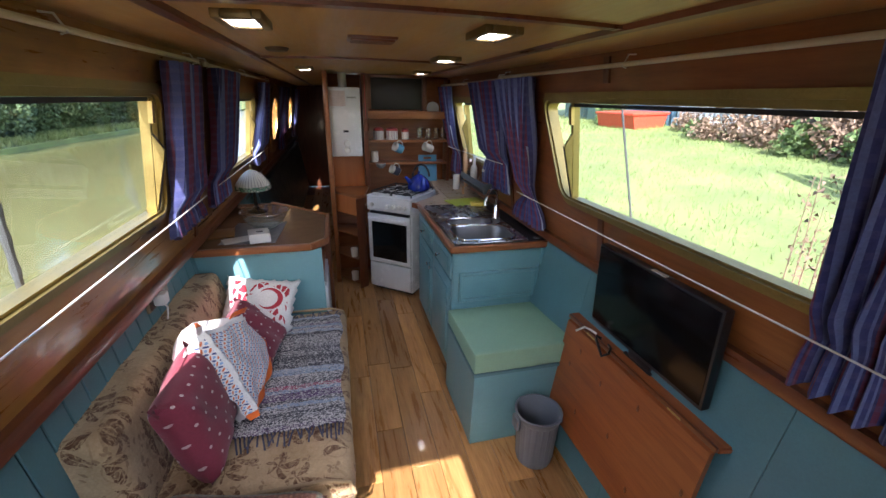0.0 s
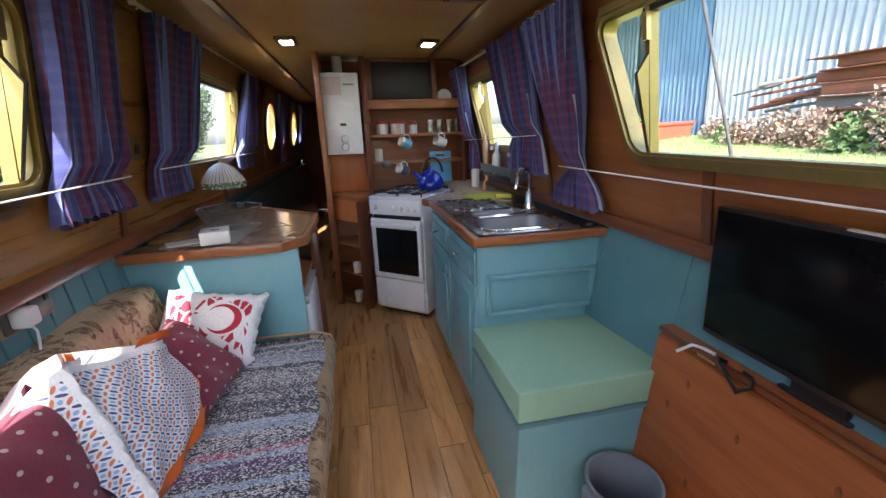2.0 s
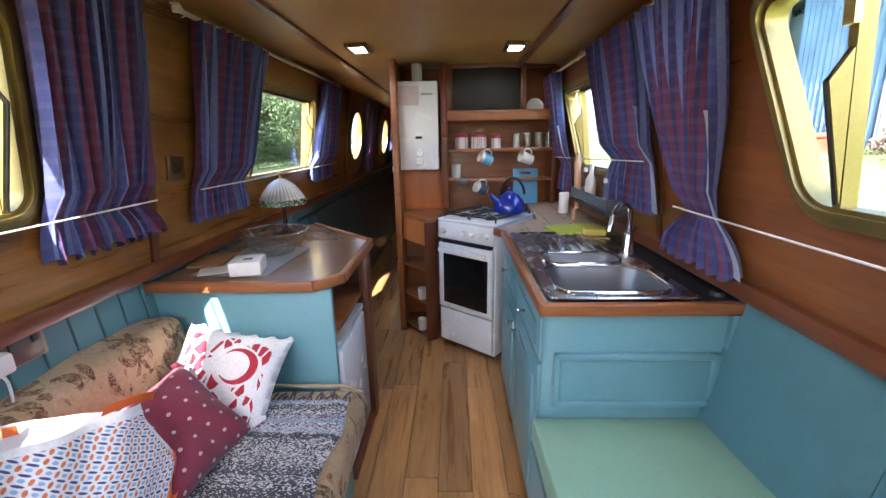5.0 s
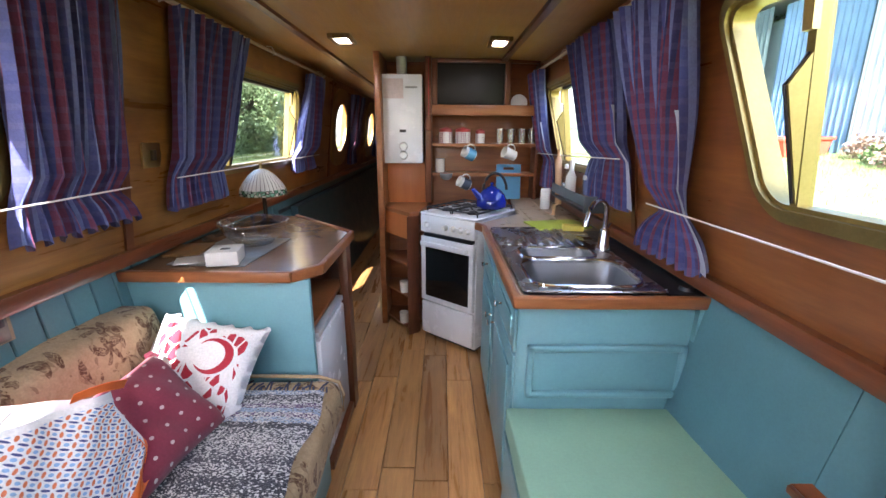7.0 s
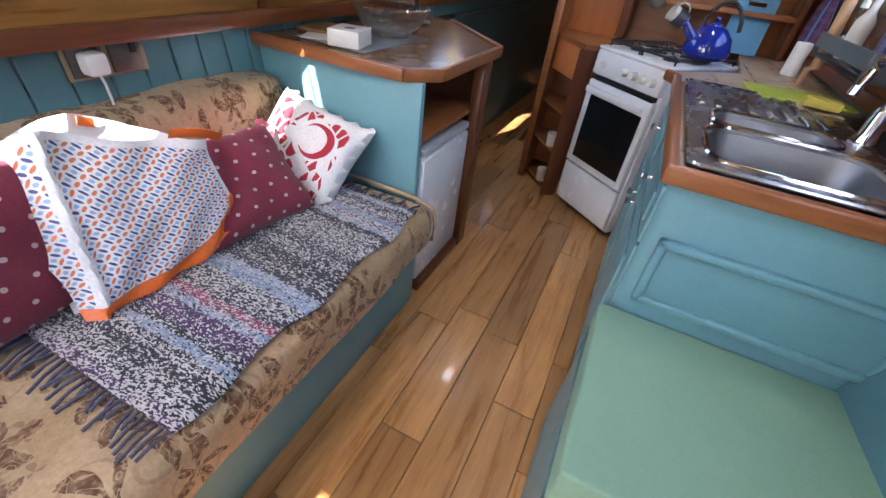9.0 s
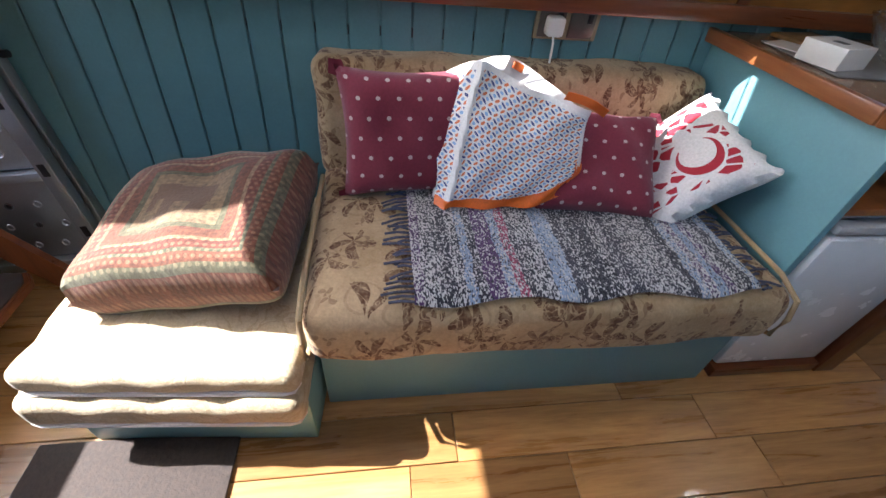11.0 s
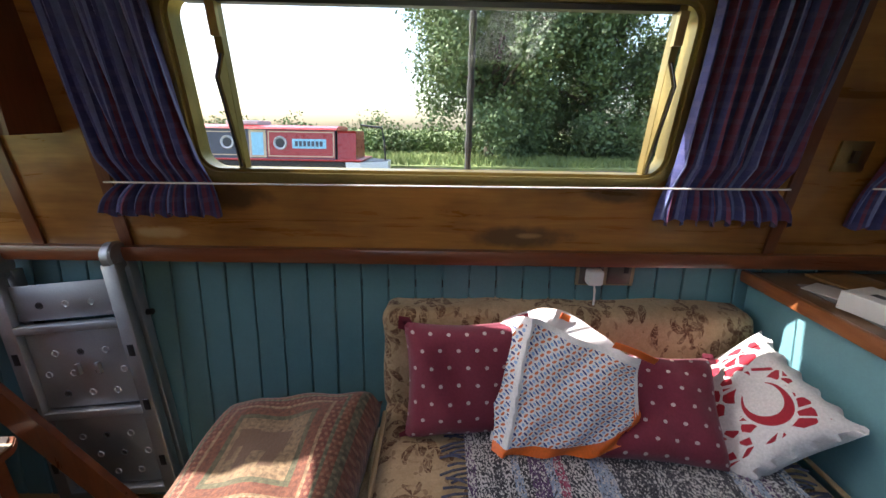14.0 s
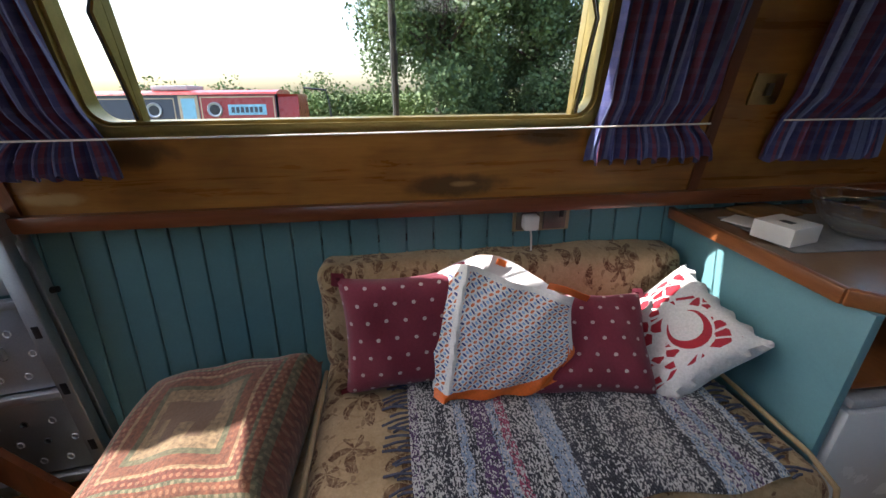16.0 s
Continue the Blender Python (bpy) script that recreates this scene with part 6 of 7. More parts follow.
part("string", tube([(0.145, 4.332, 1.815), (0.145, 4.33, 1.6), (0.146, 4.33, 1.42)], 0.004, 6), REDCAP, bd)
part("gourd", lathe([(0, 0.09), (0.012, 0.085), (0.022, 0.05), (0.030, 0.02), (0.022, -0.01), (0, -0.016)], 20, (0.146, 4.325, 1.36)), RUST, bd)
# the shelf wall and what it carries is drawn about its own origin
for ob in set(bpy.data.objects) - before_shelves:
    if not ob.parent:
        ob.location += Vector((-0.055, 0, 0.063))

# ---- box seat with foam, television, folding table, bin ----
bs_ = thing("box_seat", "teal box seat with a pale green foam cushion", "bench", (0.65, 2.25, 0))
part("box", hang([(0.395, 0.0), (0.405, 0.427), (0.935, 0.427), (0.86, 0.0)], 2.02, 2.518), TEAL_LIGHT, bs_)
part("lid", plate([(0.395, 2.008), (0.945, 2.008), (0.958, 2.518), (0.395, 2.518)], 0.420, 0.438, 0.003), TEAL, bs_)
fo = soft_block(0.398, 0.962, 2.010, 2.512, 0.440, 0.554, 0.008, 0.003, 9)
for v in fo.verts:
    if v.co.z > 0.5:
        v.co.z -= 0.05 * (v.co.y - 2.01)
part("foam_cushion", fo, FOAM, bs_, "pale green bare foam slab")
ft = thing("folding_table", "orange pine drop-leaf table folded against the side", "table", (0.95, 1.58, 0))
part("shelf", plate([(0.905, 1.18), (0.985, 1.165), (0.985, 2.05), (0.905, 2.05)], 0.677, 0.70, 0.005), PINE, ft)
part("leaf", hang([(0.886, 0.675), (0.906, 0.682), (0.846, 0.165), (0.824, 0.165)], 1.19, 2.03), PINE, ft)
for y in (1.35, 1.85):
    part("hinge", tube([(0.896, y - 0.03, 0.690), (0.896, y + 0.03, 0.690)], 0.006, 8), BRASS, ft)
part("edge_strip", rbox(0.892, 0.904, 1.18, 2.04, 0.686, 0.704, 0.003), MAHOG, ft)
for k in range(9):
    y, z = 1.24 + 0.09 * k + random.uniform(-0.03, 0.03), random.uniform(0.25, 0.6)
    x = 0.824 + (z - 0.165) * 0.1216 - 0.0006
    part("knot", moved(lathe([(0, 0.001), (0.006, 0.001), (0.007, 0.0)], 10), Matrix.Translation((x, y, z)) @ Matrix.Rotation(radians(-90), 4, "Y") @ Matrix.Diagonal((2.4, 1, 1, 1))), MAHOG, ft)
tv = thing("television", "black flat television standing on the folding table", "television", (0.93, 1.57, 0.68))
TM = pose(0.930, 1.600, 0.745, 0, -2, 0)
part("case", moved(rbox(-0.004, 0.035, -0.312, 0.312, 0, 0.372, 0.006), TM), BLACK, tv)
part("screen", moved(rbox(-0.007, -0.002, -0.303, 0.303, 0.018, 0.364, 0.001), TM), GLOSS_BLACK, tv, "switched-off glossy black screen")
part("sticker", moved(rbox(0.002, 0.018, -0.06, 0.01, 0.372, 0.375, 0), TM), WHITE_PLASTIC, tv)
part("stand_neck", moved(rbox(0.006, 0.030, -0.06, 0.06, -0.036, 0.02, 0.006), TM), BLACK, tv)
part("stand_base", rbox(0.938, 0.986, 1.53, 1.69, 0.7005, 0.711, 0.005), BLACK, tv)
solid("aerial_cable", tube([(0.868, 1.93, 0.675), (0.890, 1.90, 0.709), (0.902, 1.87, 0.711), (0.912, 1.84, 0.707)], 0.005, 8), WHITE_PLASTIC, "short white cable on the folding table", "cable")
solid("black_cable", tube([(0.912, 1.80, 0.706), (0.900, 1.82, 0.709), (0.886, 1.80, 0.706), (0.874, 1.76, 0.690), (0.870, 1.73, 0.668), (0.880, 1.70, 0.700), (0.900, 1.72, 0.709), (0.912, 1.75, 0.706)], 0.006, 8), BLACK, "tangled black cable on the folding table", "cable")
bn = thing("waste_bin", "grey ribbed plastic waste bin on the floor", "waste bin", (0.688, 1.875, 0))


def fluted(r0, r1, h, seg=80):
    bm = bmesh.new()
    rings = []
    prof = [(r0, 0.0, 0.02), (r0 + (r1 - r0) * 0.1, h * 0.08, 1), (r1 - 0.006, h * 0.86, 1), (r1, h * 0.88, 0), (r1 + 0.006, h * 0.97, 0), (r1 + 0.008, h, 0), (r1 - 0.002, h, 0), (r1 - 0.008, h * 0.9, 0), (r0 - 0.006, 0.008, 0)]
    for r, z, k in prof:
        rings.append([bm.verts.new(((r + 0.004 * k * max(-0.4, math.cos(20 * 2 * math.pi * i / seg))) * math.cos(2 * math.pi * i / seg), (r + 0.004 * k * max(-0.4, math.cos(20 * 2 * math.pi * i / seg))) * math.sin(2 * math.pi * i / seg), z)) for i in range(seg)])
    for a, b in zip(rings, rings[1:]):
        for i in range(seg):
            j = (i + 1) % seg
            bm.faces.new((a[i], a[j], b[j], b[i]))
    bm.faces.new(rings[0])
    bm.faces.new(rings[-1])
    return bm


part("tub", moved(fluted(0.086, 0.106, 0.29), Matrix.Translation((0.688, 1.875, 0.002))), GREYBIN, bn)
for s in (-1, 1):
    part("handle_lug", rbox(0.688 + s * 0.112 - 0.011, 0.688 + s * 0.112 + 0.011, 1.845, 1.905, 0.205, 0.275, 0.009, 3), GREYBIN, bn)

# ---- steps, ladder, mat ----
st = thing("cabin_steps", "dark wooden cabin steps with worn tread mats", "steps", (-0.38, 0.3, 0))
for z, y in ((0.732, 0.222), (0.445, 0.42), (0.168, 0.612)):
    bm = plate([(-0.69, y - 0.27), (-0.04, y - 0.27), (-0.04, y - 0.03), (-0.08, y), (-0.65, y), (-0.69, y - 0.03)], z - 0.032, z - 0.004, 0.004)
    tr = part("tread", bm, MAHOG, st)
    part("tread_mat", plate([(-0.68, y - 0.25), (-0.05, y - 0.25), (-0.05, y - 0.04), (-0.09, y - 0.012), (-0.64, y - 0.012), (-0.68, y - 0.04)], z - 0.004, z + 0.002, 0.001), MATTREAD, tr)
    # Sun on the two upper step edges is put into these pale strips.
    if z > 0.3:
        part("nosing", rbox(-0.65, -0.08, y - 0.035, y + 0.003, z + 0.000, z + 0.005, 0.002), NOSING, tr, "pale nosing strip with sunlight in its colour")
for x in (-0.70, -0.032):
    part("stringer", moved(hang([(-0.011, -0.035), (0.011, -0.035), (0.011, 0.055), (-0.011, 0.055)], 0, 1.03), Matrix.Translation((x, 0.735, 0.045)) @ Matrix.Rotation(math.atan2(0.282, -0.195), 4, "X")), MAHOG_Z, st)
part("back_board", rbox(-0.69, -0.04, -0.075, -0.055, 0, 0.70, 0.003), PANEL, st)
part("riser", rbox(-0.68, -0.05, 0.122, 0.140, 0.445, 0.70, 0.003), MAHOG, st)
part("riser", rbox(-0.68, -0.05, 0.322, 0.340, 0.168, 0.413, 0.003), MAHOG, st)
part("ring_fitting", moved(lathe([(0.030, 0.0), (0.036, 0.004), (0.038, 0.008), (0.032, 0.010), (0.028, 0.004)], 28), Matrix.Translation((-0.36, 0.1405, 0.523)) @ Matrix.Rotation(radians(-90), 4, "X")), WHITE_PLASTIC, st, "round white ring on the riser")
part("grille", moved(rbox(-0.172, 0.172, -0.006, 0.006, 0, 0.10, 0.004), pose(-0.457, 0.347, 0.185, 0, 0, 0)), ALU, st, "pale vent grille between the steps")
for s in (-0.08, 0.08):
    part("grille_slot", moved(rbox(s - 0.066, s + 0.066, -0.009, 0.0, 0.02, 0.08, 0.003), pose(-0.457, 0.351, 0.185, 180, 0, 0) @ pose(0, 0, -0.10)), BLACK, st)

ld = thing("folding_ladder", "folded aluminium ladder leaning against the cabin side", "ladder", (-0.86, 0.45, 0))
LM = pose(-0.795, 0.565, 0.0, 0, -5, 0) @ pose(0, 0, 0, 6, 0, 0)
for y in (-0.19, 0.19):
    for x in (0.0, -0.055):
        part("rail", moved(rbox(x - 0.019, x + 0.019, y - 0.024, y + 0.024, 0.0, 0.93, 0.005), LM), ALU, ld)
    bm = lathe([(0, -0.018), (0.04, -0.018), (0.046, -0.012), (0.046, 0.012), (0.04, 0.018), (0, 0.018)], 24)
    bm.transform(LM @ Matrix.Translation((-0.02, y, 0.95)) @ Matrix.Rotation(radians(90), 4, "X"))
    hj = part("hinge_joint", bm, ALU, ld)
    for z in (0.62, 0.42, 0.2):
        part("rail_slot", moved(rbox(0.0185, 0.0215, y - 0.010, y + 0.010, z, z + 0.04, 0.002), LM), BLACK, ld)
    part("lock_button", moved(lathe([(0, 0.02), (0.010, 0.018), (0.011, 0.0)], 14), LM @ Matrix.Translation((-0.06, y + 0.024, 0.74)) @ Matrix.Rotation(radians(-90), 4, "X")), BLACK, ld)
for z in (0.10, 0.42, 0.735):
    part("rung", moved(rbox(-0.018, 0.020, -0.17, 0.17, z - 0.014, z + 0.014, 0.005), LM), ALU, ld)
for z0, z1 in ((0.12, 0.40), (0.44, 0.72), (0.76, 0.88)):
    pn = part("perforated_plate", moved(rbox(-0.012, -0.007, -0.167, 0.167, z0, z1, 0.001), LM), ALU, ld)
    rows_ = max(1, int((z1 - z0) / 0.075))
    for i in range(rows_):
        for j in range(4 if i % 2 else 3):
            yy = (j - (1.5 if i % 2 else 1)) * 0.085
            zz = z0 + 0.05 + i * 0.075
            if zz < z1 - 0.02:
                part("hole", moved(lathe([(0, 0.0008), (0.0075, 0.0008), (0.0105, 0.0035), (0.0125, 0.0)], 12), LM @ Matrix.Translation((-0.007, yy, zz)) @ Matrix.Rotation(radians(90), 4, "Y")), BLACK if (i + j) % 3 == 0 else ALU, pn)
for y in (-0.02, 0.05):
    part("clip", moved(rbox(-0.008, 0.006, y - 0.006, y + 0.006, 0.56, 0.60, 0.002), LM), ALU, ld)
jb = thing("junction_box", "white plastic junction box near the bulkhead", "junction box", (-0.88, 0.12, 0.78))
part("case", rbox(-0.955, -0.85, 0.04, 0.17, 0.68, 0.885, 0.006), WHITE_PLASTIC, jb)
part("recess", rbox(-0.852, -0.848, 0.09, 0.14, 0.70, 0.80, 0.001), BLACK, jb)
solid("loose_cable", tube([inward(-1, 0.15, 1.5, 0.02), inward(-1, 0.16, 1.25, 0.03), inward(-1, 0.20, 1.12, 0.05), inward(-1, 0.27, 1.10, 0.05), inward(-1, 0.31, 1.18, 0.04), inward(-1, 0.30, 1.4, 0.02)], 0.004, 7), BLACK, "thin dark cable looped on the cabin side", "cable")
solid("door_mat", rbox(-0.20, 0.42, 0.80, 1.30, 0.0, 0.012, 0.004), COIR, "dark brown ribbed doormat on the floor", "doormat")
cupb = thing("wall_cupboard", "small brown wooden wall cupboard by the bulkhead", "cupboard", (-0.75, 0.1, 1.4))
part("body", hang([(lx(1.34), 1.34), (-0.745, 1.34), (-0.745, 1.885), (lx(1.885), 1.885)], -0.14, 0.575), MAHOG_Z, cupb)
part("side_panel", hang([(lx(1.335) , 1.335), (-0.738, 1.335), (-0.738, 1.885), (lx(1.885), 1.885)], 0.575, 0.60), MAHOG_Z, cupb)
part("door", rbox(-0.743, -0.725, -0.10, 0.565, 1.36, 1.87, 0.004), PANEL, cupb)
part("bottom_strip", rbox(-0.745, -0.722, -0.10, 0.57, 1.342, 1.358, 0.003), NOSING, cupb)

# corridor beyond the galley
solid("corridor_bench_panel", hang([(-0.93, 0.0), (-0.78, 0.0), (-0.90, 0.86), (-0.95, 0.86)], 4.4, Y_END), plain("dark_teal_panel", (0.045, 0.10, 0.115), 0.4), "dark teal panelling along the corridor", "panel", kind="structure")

# ---- outside ----
LIST = Matrix.Rotation(radians(-2.2), 4, "Y")
WATER_Z, BANK_Z, YARD_Z = 0.10, 0.30, 0.20


def outside(ob):
    ob.matrix_basis = LIST @ ob.matrix_basis
    return ob


prof = [(-900, BANK_Z + 2.0), (-60, BANK_Z + 0.6), (-22, BANK_Z + 0.35), (-13.6, BANK_Z), (-13.3, BANK_Z - 0.02), (-13.28, WATER_Z - 1.2), (1.6, WATER_Z - 1.2), (1.62, YARD_Z - 0.02), (1.9, YARD_Z), (8, YARD_Z + 0.1), (20, YARD_Z + 0.5), (60, YARD_Z + 1.0), (900, YARD_Z + 2)]
bm = bmesh.new()
ys = [-900, -120, -40] + [-24 + 1.5 * i for i in range(40)] + [60, 140, 900]
grid = []
for x, z in prof:
    grid.append([bm.verts.new((x, y, z + (0.04 * noise.noise(Vector((x, y * 0.7, 0))) if abs(x) > 1.7 and not -13.5 < x < 1.7 else 0))) for y in ys])
for a, b in zip(grid, grid[1:]):
    for i in range(len(ys) - 1):
        bm.faces.new((a[i], a[i + 1], b[i + 1], b[i]))
outside(solid("ground", bm, GRASS, "rough green grass on both banks of the canal", "ground", kind="structure"))
bm = bmesh.new()
for x0, x1, y0, y1 in ((-13.29, -1.06, -600, 600), (1.08, 1.61, -600, 600), (-1.06, 1.08, -600, -1.2), (-1.06, 1.08, 9.6, 600)):
    bm.faces.new([bm.verts.new(p) for p in ((x0, y0, WATER_Z), (x1, y0, WATER_Z), (x1, y1, WATER_Z), (x0, y1, WATER_Z))])
bmesh.ops.remove_doubles(bm, verts=bm.verts, dist=0.001)
outside(solid("water", bm, WATER, "calm olive-brown canal water", "water", kind="structure"))


def blades(name, x0, x1, y0, y1, z, n, h0, h1, mt, label, lean=0.5):
    rng = random.Random(int(abs(x0 * 10)) + n)
    vs, fs = [], []
    for _ in range(n):
        x, y = rng.uniform(x0, x1), rng.uniform(y0, y1)
        h, a, w = rng.uniform(h0, h1), rng.uniform(0, 6.28), rng.uniform(0.012, 0.03) * (h1 / 0.3)
        dx, dy = math.cos(a) * w, math.sin(a) * w
        lx_, ly_ = rng.uniform(-lean, lean) * h, rng.uniform(-lean, lean) * h
        zz = z(x) if callable(z) else z
        k = len(vs)
        vs += [(x - dx, y - dy, zz), (x + dx, y + dy, zz), (x + lx_, y + ly_, zz + h)]
        fs.append((k, k + 1, k + 2))
    me = bpy.data.meshes.new(name)
    me.from_pydata(vs, [], fs)
    me.materials.append(mt)
    ob = tagged(new(name, me), label, "grass", kind="stuff")
    return outside(ob)


def leafy(name, blobs, n, size, mt, label, category, trunk=None, parent=None, seed=0):
    """A crown: many small leaf clumps scattered in overlapping uneven blobs."""
    rng = random.Random(seed)
    vs, fs = [], []
    tot = sum(b[3] ** 2 for b in blobs)
    for bx_, by_, bz_, br in blobs:
        for _ in range(int(n * br * br / tot)):
            d = Vector((rng.gauss(0, 1), rng.gauss(0, 1), rng.gauss(0, 1))).normalized()
            rr = br * rng.uniform(0.30, 1.0) * (1 + 0.28 * noise.noise(d * 2.6 + Vector((bx_, by_, bz_))))
            c = Vector((bx_, by_, bz_)) + d * rr
            s = size * rng.uniform(0.5, 1.3)
            a = Vector((rng.gauss(0, 1), rng.gauss(0, 1), rng.gauss(0, 1))).normalized() * s
            b = a.cross(Vector((rng.gauss(0, 1), rng.gauss(0, 1), rng.gauss(0, 1)))).normalized() * s * 0.6
            k = len(vs)
            vs += [c - a, c + b, c + a, c - b]
            fs.append((k, k + 1, k + 2, k + 3))
    me = bpy.data.meshes.new(name)
    me.from_pydata([tuple(v) for v in vs], [], fs)
    me.materials.append(mt)
    ob = new(name, me)
    if parent:
        ob.parent = parent
        ob.matrix_parent_inverse = Matrix.Translation(-Vector(parent.location))
        return ob
    return outside(tagged(ob, label, category, kind="stuff"))


def tree(x, y, z, h, r, seed, label):
    rng = random.Random(seed)
    t = thing("tree", label, "tree", (x, y, z), "trees on the far bank")
    bm = bmesh.new()
    tube([(x, y, z - 0.3), (x + 0.05, y, z + h * 0.2), (x - 0.08, y + 0.05, z + h * 0.45), (x, y, z + h * 0.8)], [0.22, 0.17, 0.11, 0.04], 10, bm)
    blobs = []
    for i in range(34):
        a, q = rng.uniform(0, 6.28), rng.uniform(0.15, 0.85)
        zz = z + h * (0.10 + 0.80 * rng.random())
        wide = r * (1.05 - 0.75 * abs((zz - z) / h - 0.5))
        b = (x + wide * q * math.cos(a), y + wide * q * math.sin(a), zz, r * rng.uniform(0.26, 0.44))
        blobs.append(b)
        tube([(x, y, z + h * 0.3), ((x + b[0]) / 2, (y + b[1]) / 2, (z + h * 0.35 + b[2]) / 2), b[:3]], [0.08, 0.05, 0.02], 6, bm)
    part("trunk", bm, BARK, t)
    leafy("crown", blobs, 52000, 0.08, LEAF, "", "", parent=t, seed=seed)
    t.matrix_basis = LIST @ t.matrix_basis


tree(-16.6, 3.75, BANK_Z, 6.8, 3.6, 1, "broad green tree with hanging branches on the bank")
tree(-17.5, 8.0, BANK_Z, 7.4, 3.3, 2, "broad green tree on the far bank")
tree(-17.5, 12.5, BANK_Z, 6.5, 2.8, 3, "dense green tree on the far bank")
tree(-19.0, 17.5, BANK_Z, 7.4, 3.2, 4, "tall green tree further along the bank")
tree(-18.0, 24.0, BANK_Z, 6.6, 3.0, 5, "green tree further along the bank")
tree(-18.0, 32.0, BANK_Z, 7.0, 3.2, 8, "green tree further along the bank")
tree(15.0, 21.0, YARD_Z, 7.0, 3.0, 6, "green tree behind the yard")
leafy("hedge", [(-18.5 + 0.6 * math.sin(i * 1.7), -26 + 1.25 * i, BANK_Z + 0.45 + 0.25 * math.sin(i * 2.3), 1.1 + 0.25 * math.sin(i * 1.3)) for i in range(60)] + [(-18.9 + 0.5 * math.sin(i * 2.9), -26 + 0.95 * i, BANK_Z + 0.30, 0.85) for i in range(80)], 170000, 0.07, HEDGE, "uneven green hedge along the far bank", "hedge", seed=9)
blades("bank_grass", -17.5, -13.45, -14, 34, BANK_Z - 0.03, 30000, 0.12, 0.38, GRASS, "tall grass along the far towpath")
blades("yard_grass", 1.9, 14, -8, 22, lambda x: YARD_Z - 0.02 + max(0, (x - 8) * 0.033) + 0.016 * (x - 1.9), 52000, 0.04, 0.12, GRASS, "short mown grass of the yard")
outside(solid("bank_spur", plate([(-13.45, 9.0), (-11.9, 12.5), (-11.0, 17.0), (-10.8, 45.0), (-13.45, 45.0)], WATER_Z - 0.3, BANK_Z - 0.02, 0.02), GRASS, "grassy bank where the canal narrows", "bank", kind="structure"))
blades("spur_grass", -13.3, -11.1, 14.0, 34, BANK_Z - 0.03, 12000, 0.12, 0.40, GRASS, "tall grass on the nearer bank")
tree(-14.0, 14.6, BANK_Z, 6.2, 2.5, 11, "dense green tree on the nearer bank")
tree(-13.6, 19.3, BANK_Z, 6.8, 2.7, 12, "dense green tree on the nearer bank")
tree(-13.4, 25.0, BANK_Z, 6.4, 2.7, 13, "green tree further along the nearer bank")
tree(-12.6, 30.0, BANK_Z, 7.6, 3.0, 14, "green tree further along the nearer bank")
tree(-12.8, 36.0, BANK_Z, 8.4, 3.4, 15, "tall green tree further along the nearer bank")
leafy("bank_hedge", [(-12.9 + 0.3 * math.sin(i * 1.9), 13.5 + 0.9 * i, BANK_Z + 0.6 + 0.2 * math.sin(i * 2.3), 1.0) for i in range(24)], 50000, 0.06, HEDGE, "uneven green hedge on the nearer bank", "hedge", seed=19)
ed = thing("bank_edging", "grey stone edging of the canal bank", "edging", (-13.3, 5, WATER_Z))
for i in range(46):
    bm = rbox(-13.42, -13.24, -14 + 0.95 * i, -13.07 + 0.95 * i, WATER_Z - 0.1, WATER_Z + 0.11 + 0.02 * math.sin(i * 2.1), 0.02)
    part("stone", bm, STONE, ed)
ed.matrix_basis = LIST @ ed.matrix_basis

# moored narrowboat across the canal
nb = thing("narrowboat", "red and dark blue narrowboat moored on the far side", "boat", (-11.8, -1.0, WATER_Z))
NX0, NX1, W0 = -12.95, -11.0, WATER_Z
part("hull", plate([(NX0, -11.0), (NX1, -11.0), (NX1, 0.85), (-11.6, 1.55), (-12.35, 1.55), (NX0, 0.85)], W0 - 0.2, W0 + 0.42, 0.02), BOATBLACK, nb)
part("stern_band", plate([(NX0 - 0.01, 0.45), (NX1 + 0.012, 0.45), (NX1 + 0.012, 0.86), (-11.59, 1.57), (-12.36, 1.57), (NX0 - 0.01, 0.86)], W0 + 0.17, W0 + 0.41, 0.01), WHITE, nb)
part("gunwale", rbox(NX0 - 0.02, NX1 + 0.02, -11.0, 0.9, W0 + 0.42, W0 + 0.47, 0.01), MAROON, nb)
part("cabin", hang([(NX0 + 0.10, W0 + 0.47), (NX1 - 0.10, W0 + 0.47), (NX1 - 0.20, W0 + 1.28), (NX0 + 0.20, W0 + 1.28)], -10.5, 0.15), BOATGREY, nb)
part("roof", hang([(NX0 + 0.14, W0 + 1.27), (NX1 - 0.14, W0 + 1.27), (NX1 - 0.18, W0 + 1.32), (NX1 - 0.6, W0 + 1.38), (NX0 + 0.6, W0 + 1.38), (NX0 + 0.18, W0 + 1.32)], -10.6, 0.20), MAROON, nb)


def on_cabin(name, y0, y1, z0, z1, mt, off, label=""):
    def cx(z):
        return NX1 - 0.10 - 0.10 * (z - 0.47) / 0.81
    part(name, hang([(cx(z0) + off, W0 + z0), (cx(z1) + off, W0 + z1), (cx(z1) - 0.02, W0 + z1), (cx(z0) - 0.02, W0 + z0)], y0, y1), mt, nb, label)


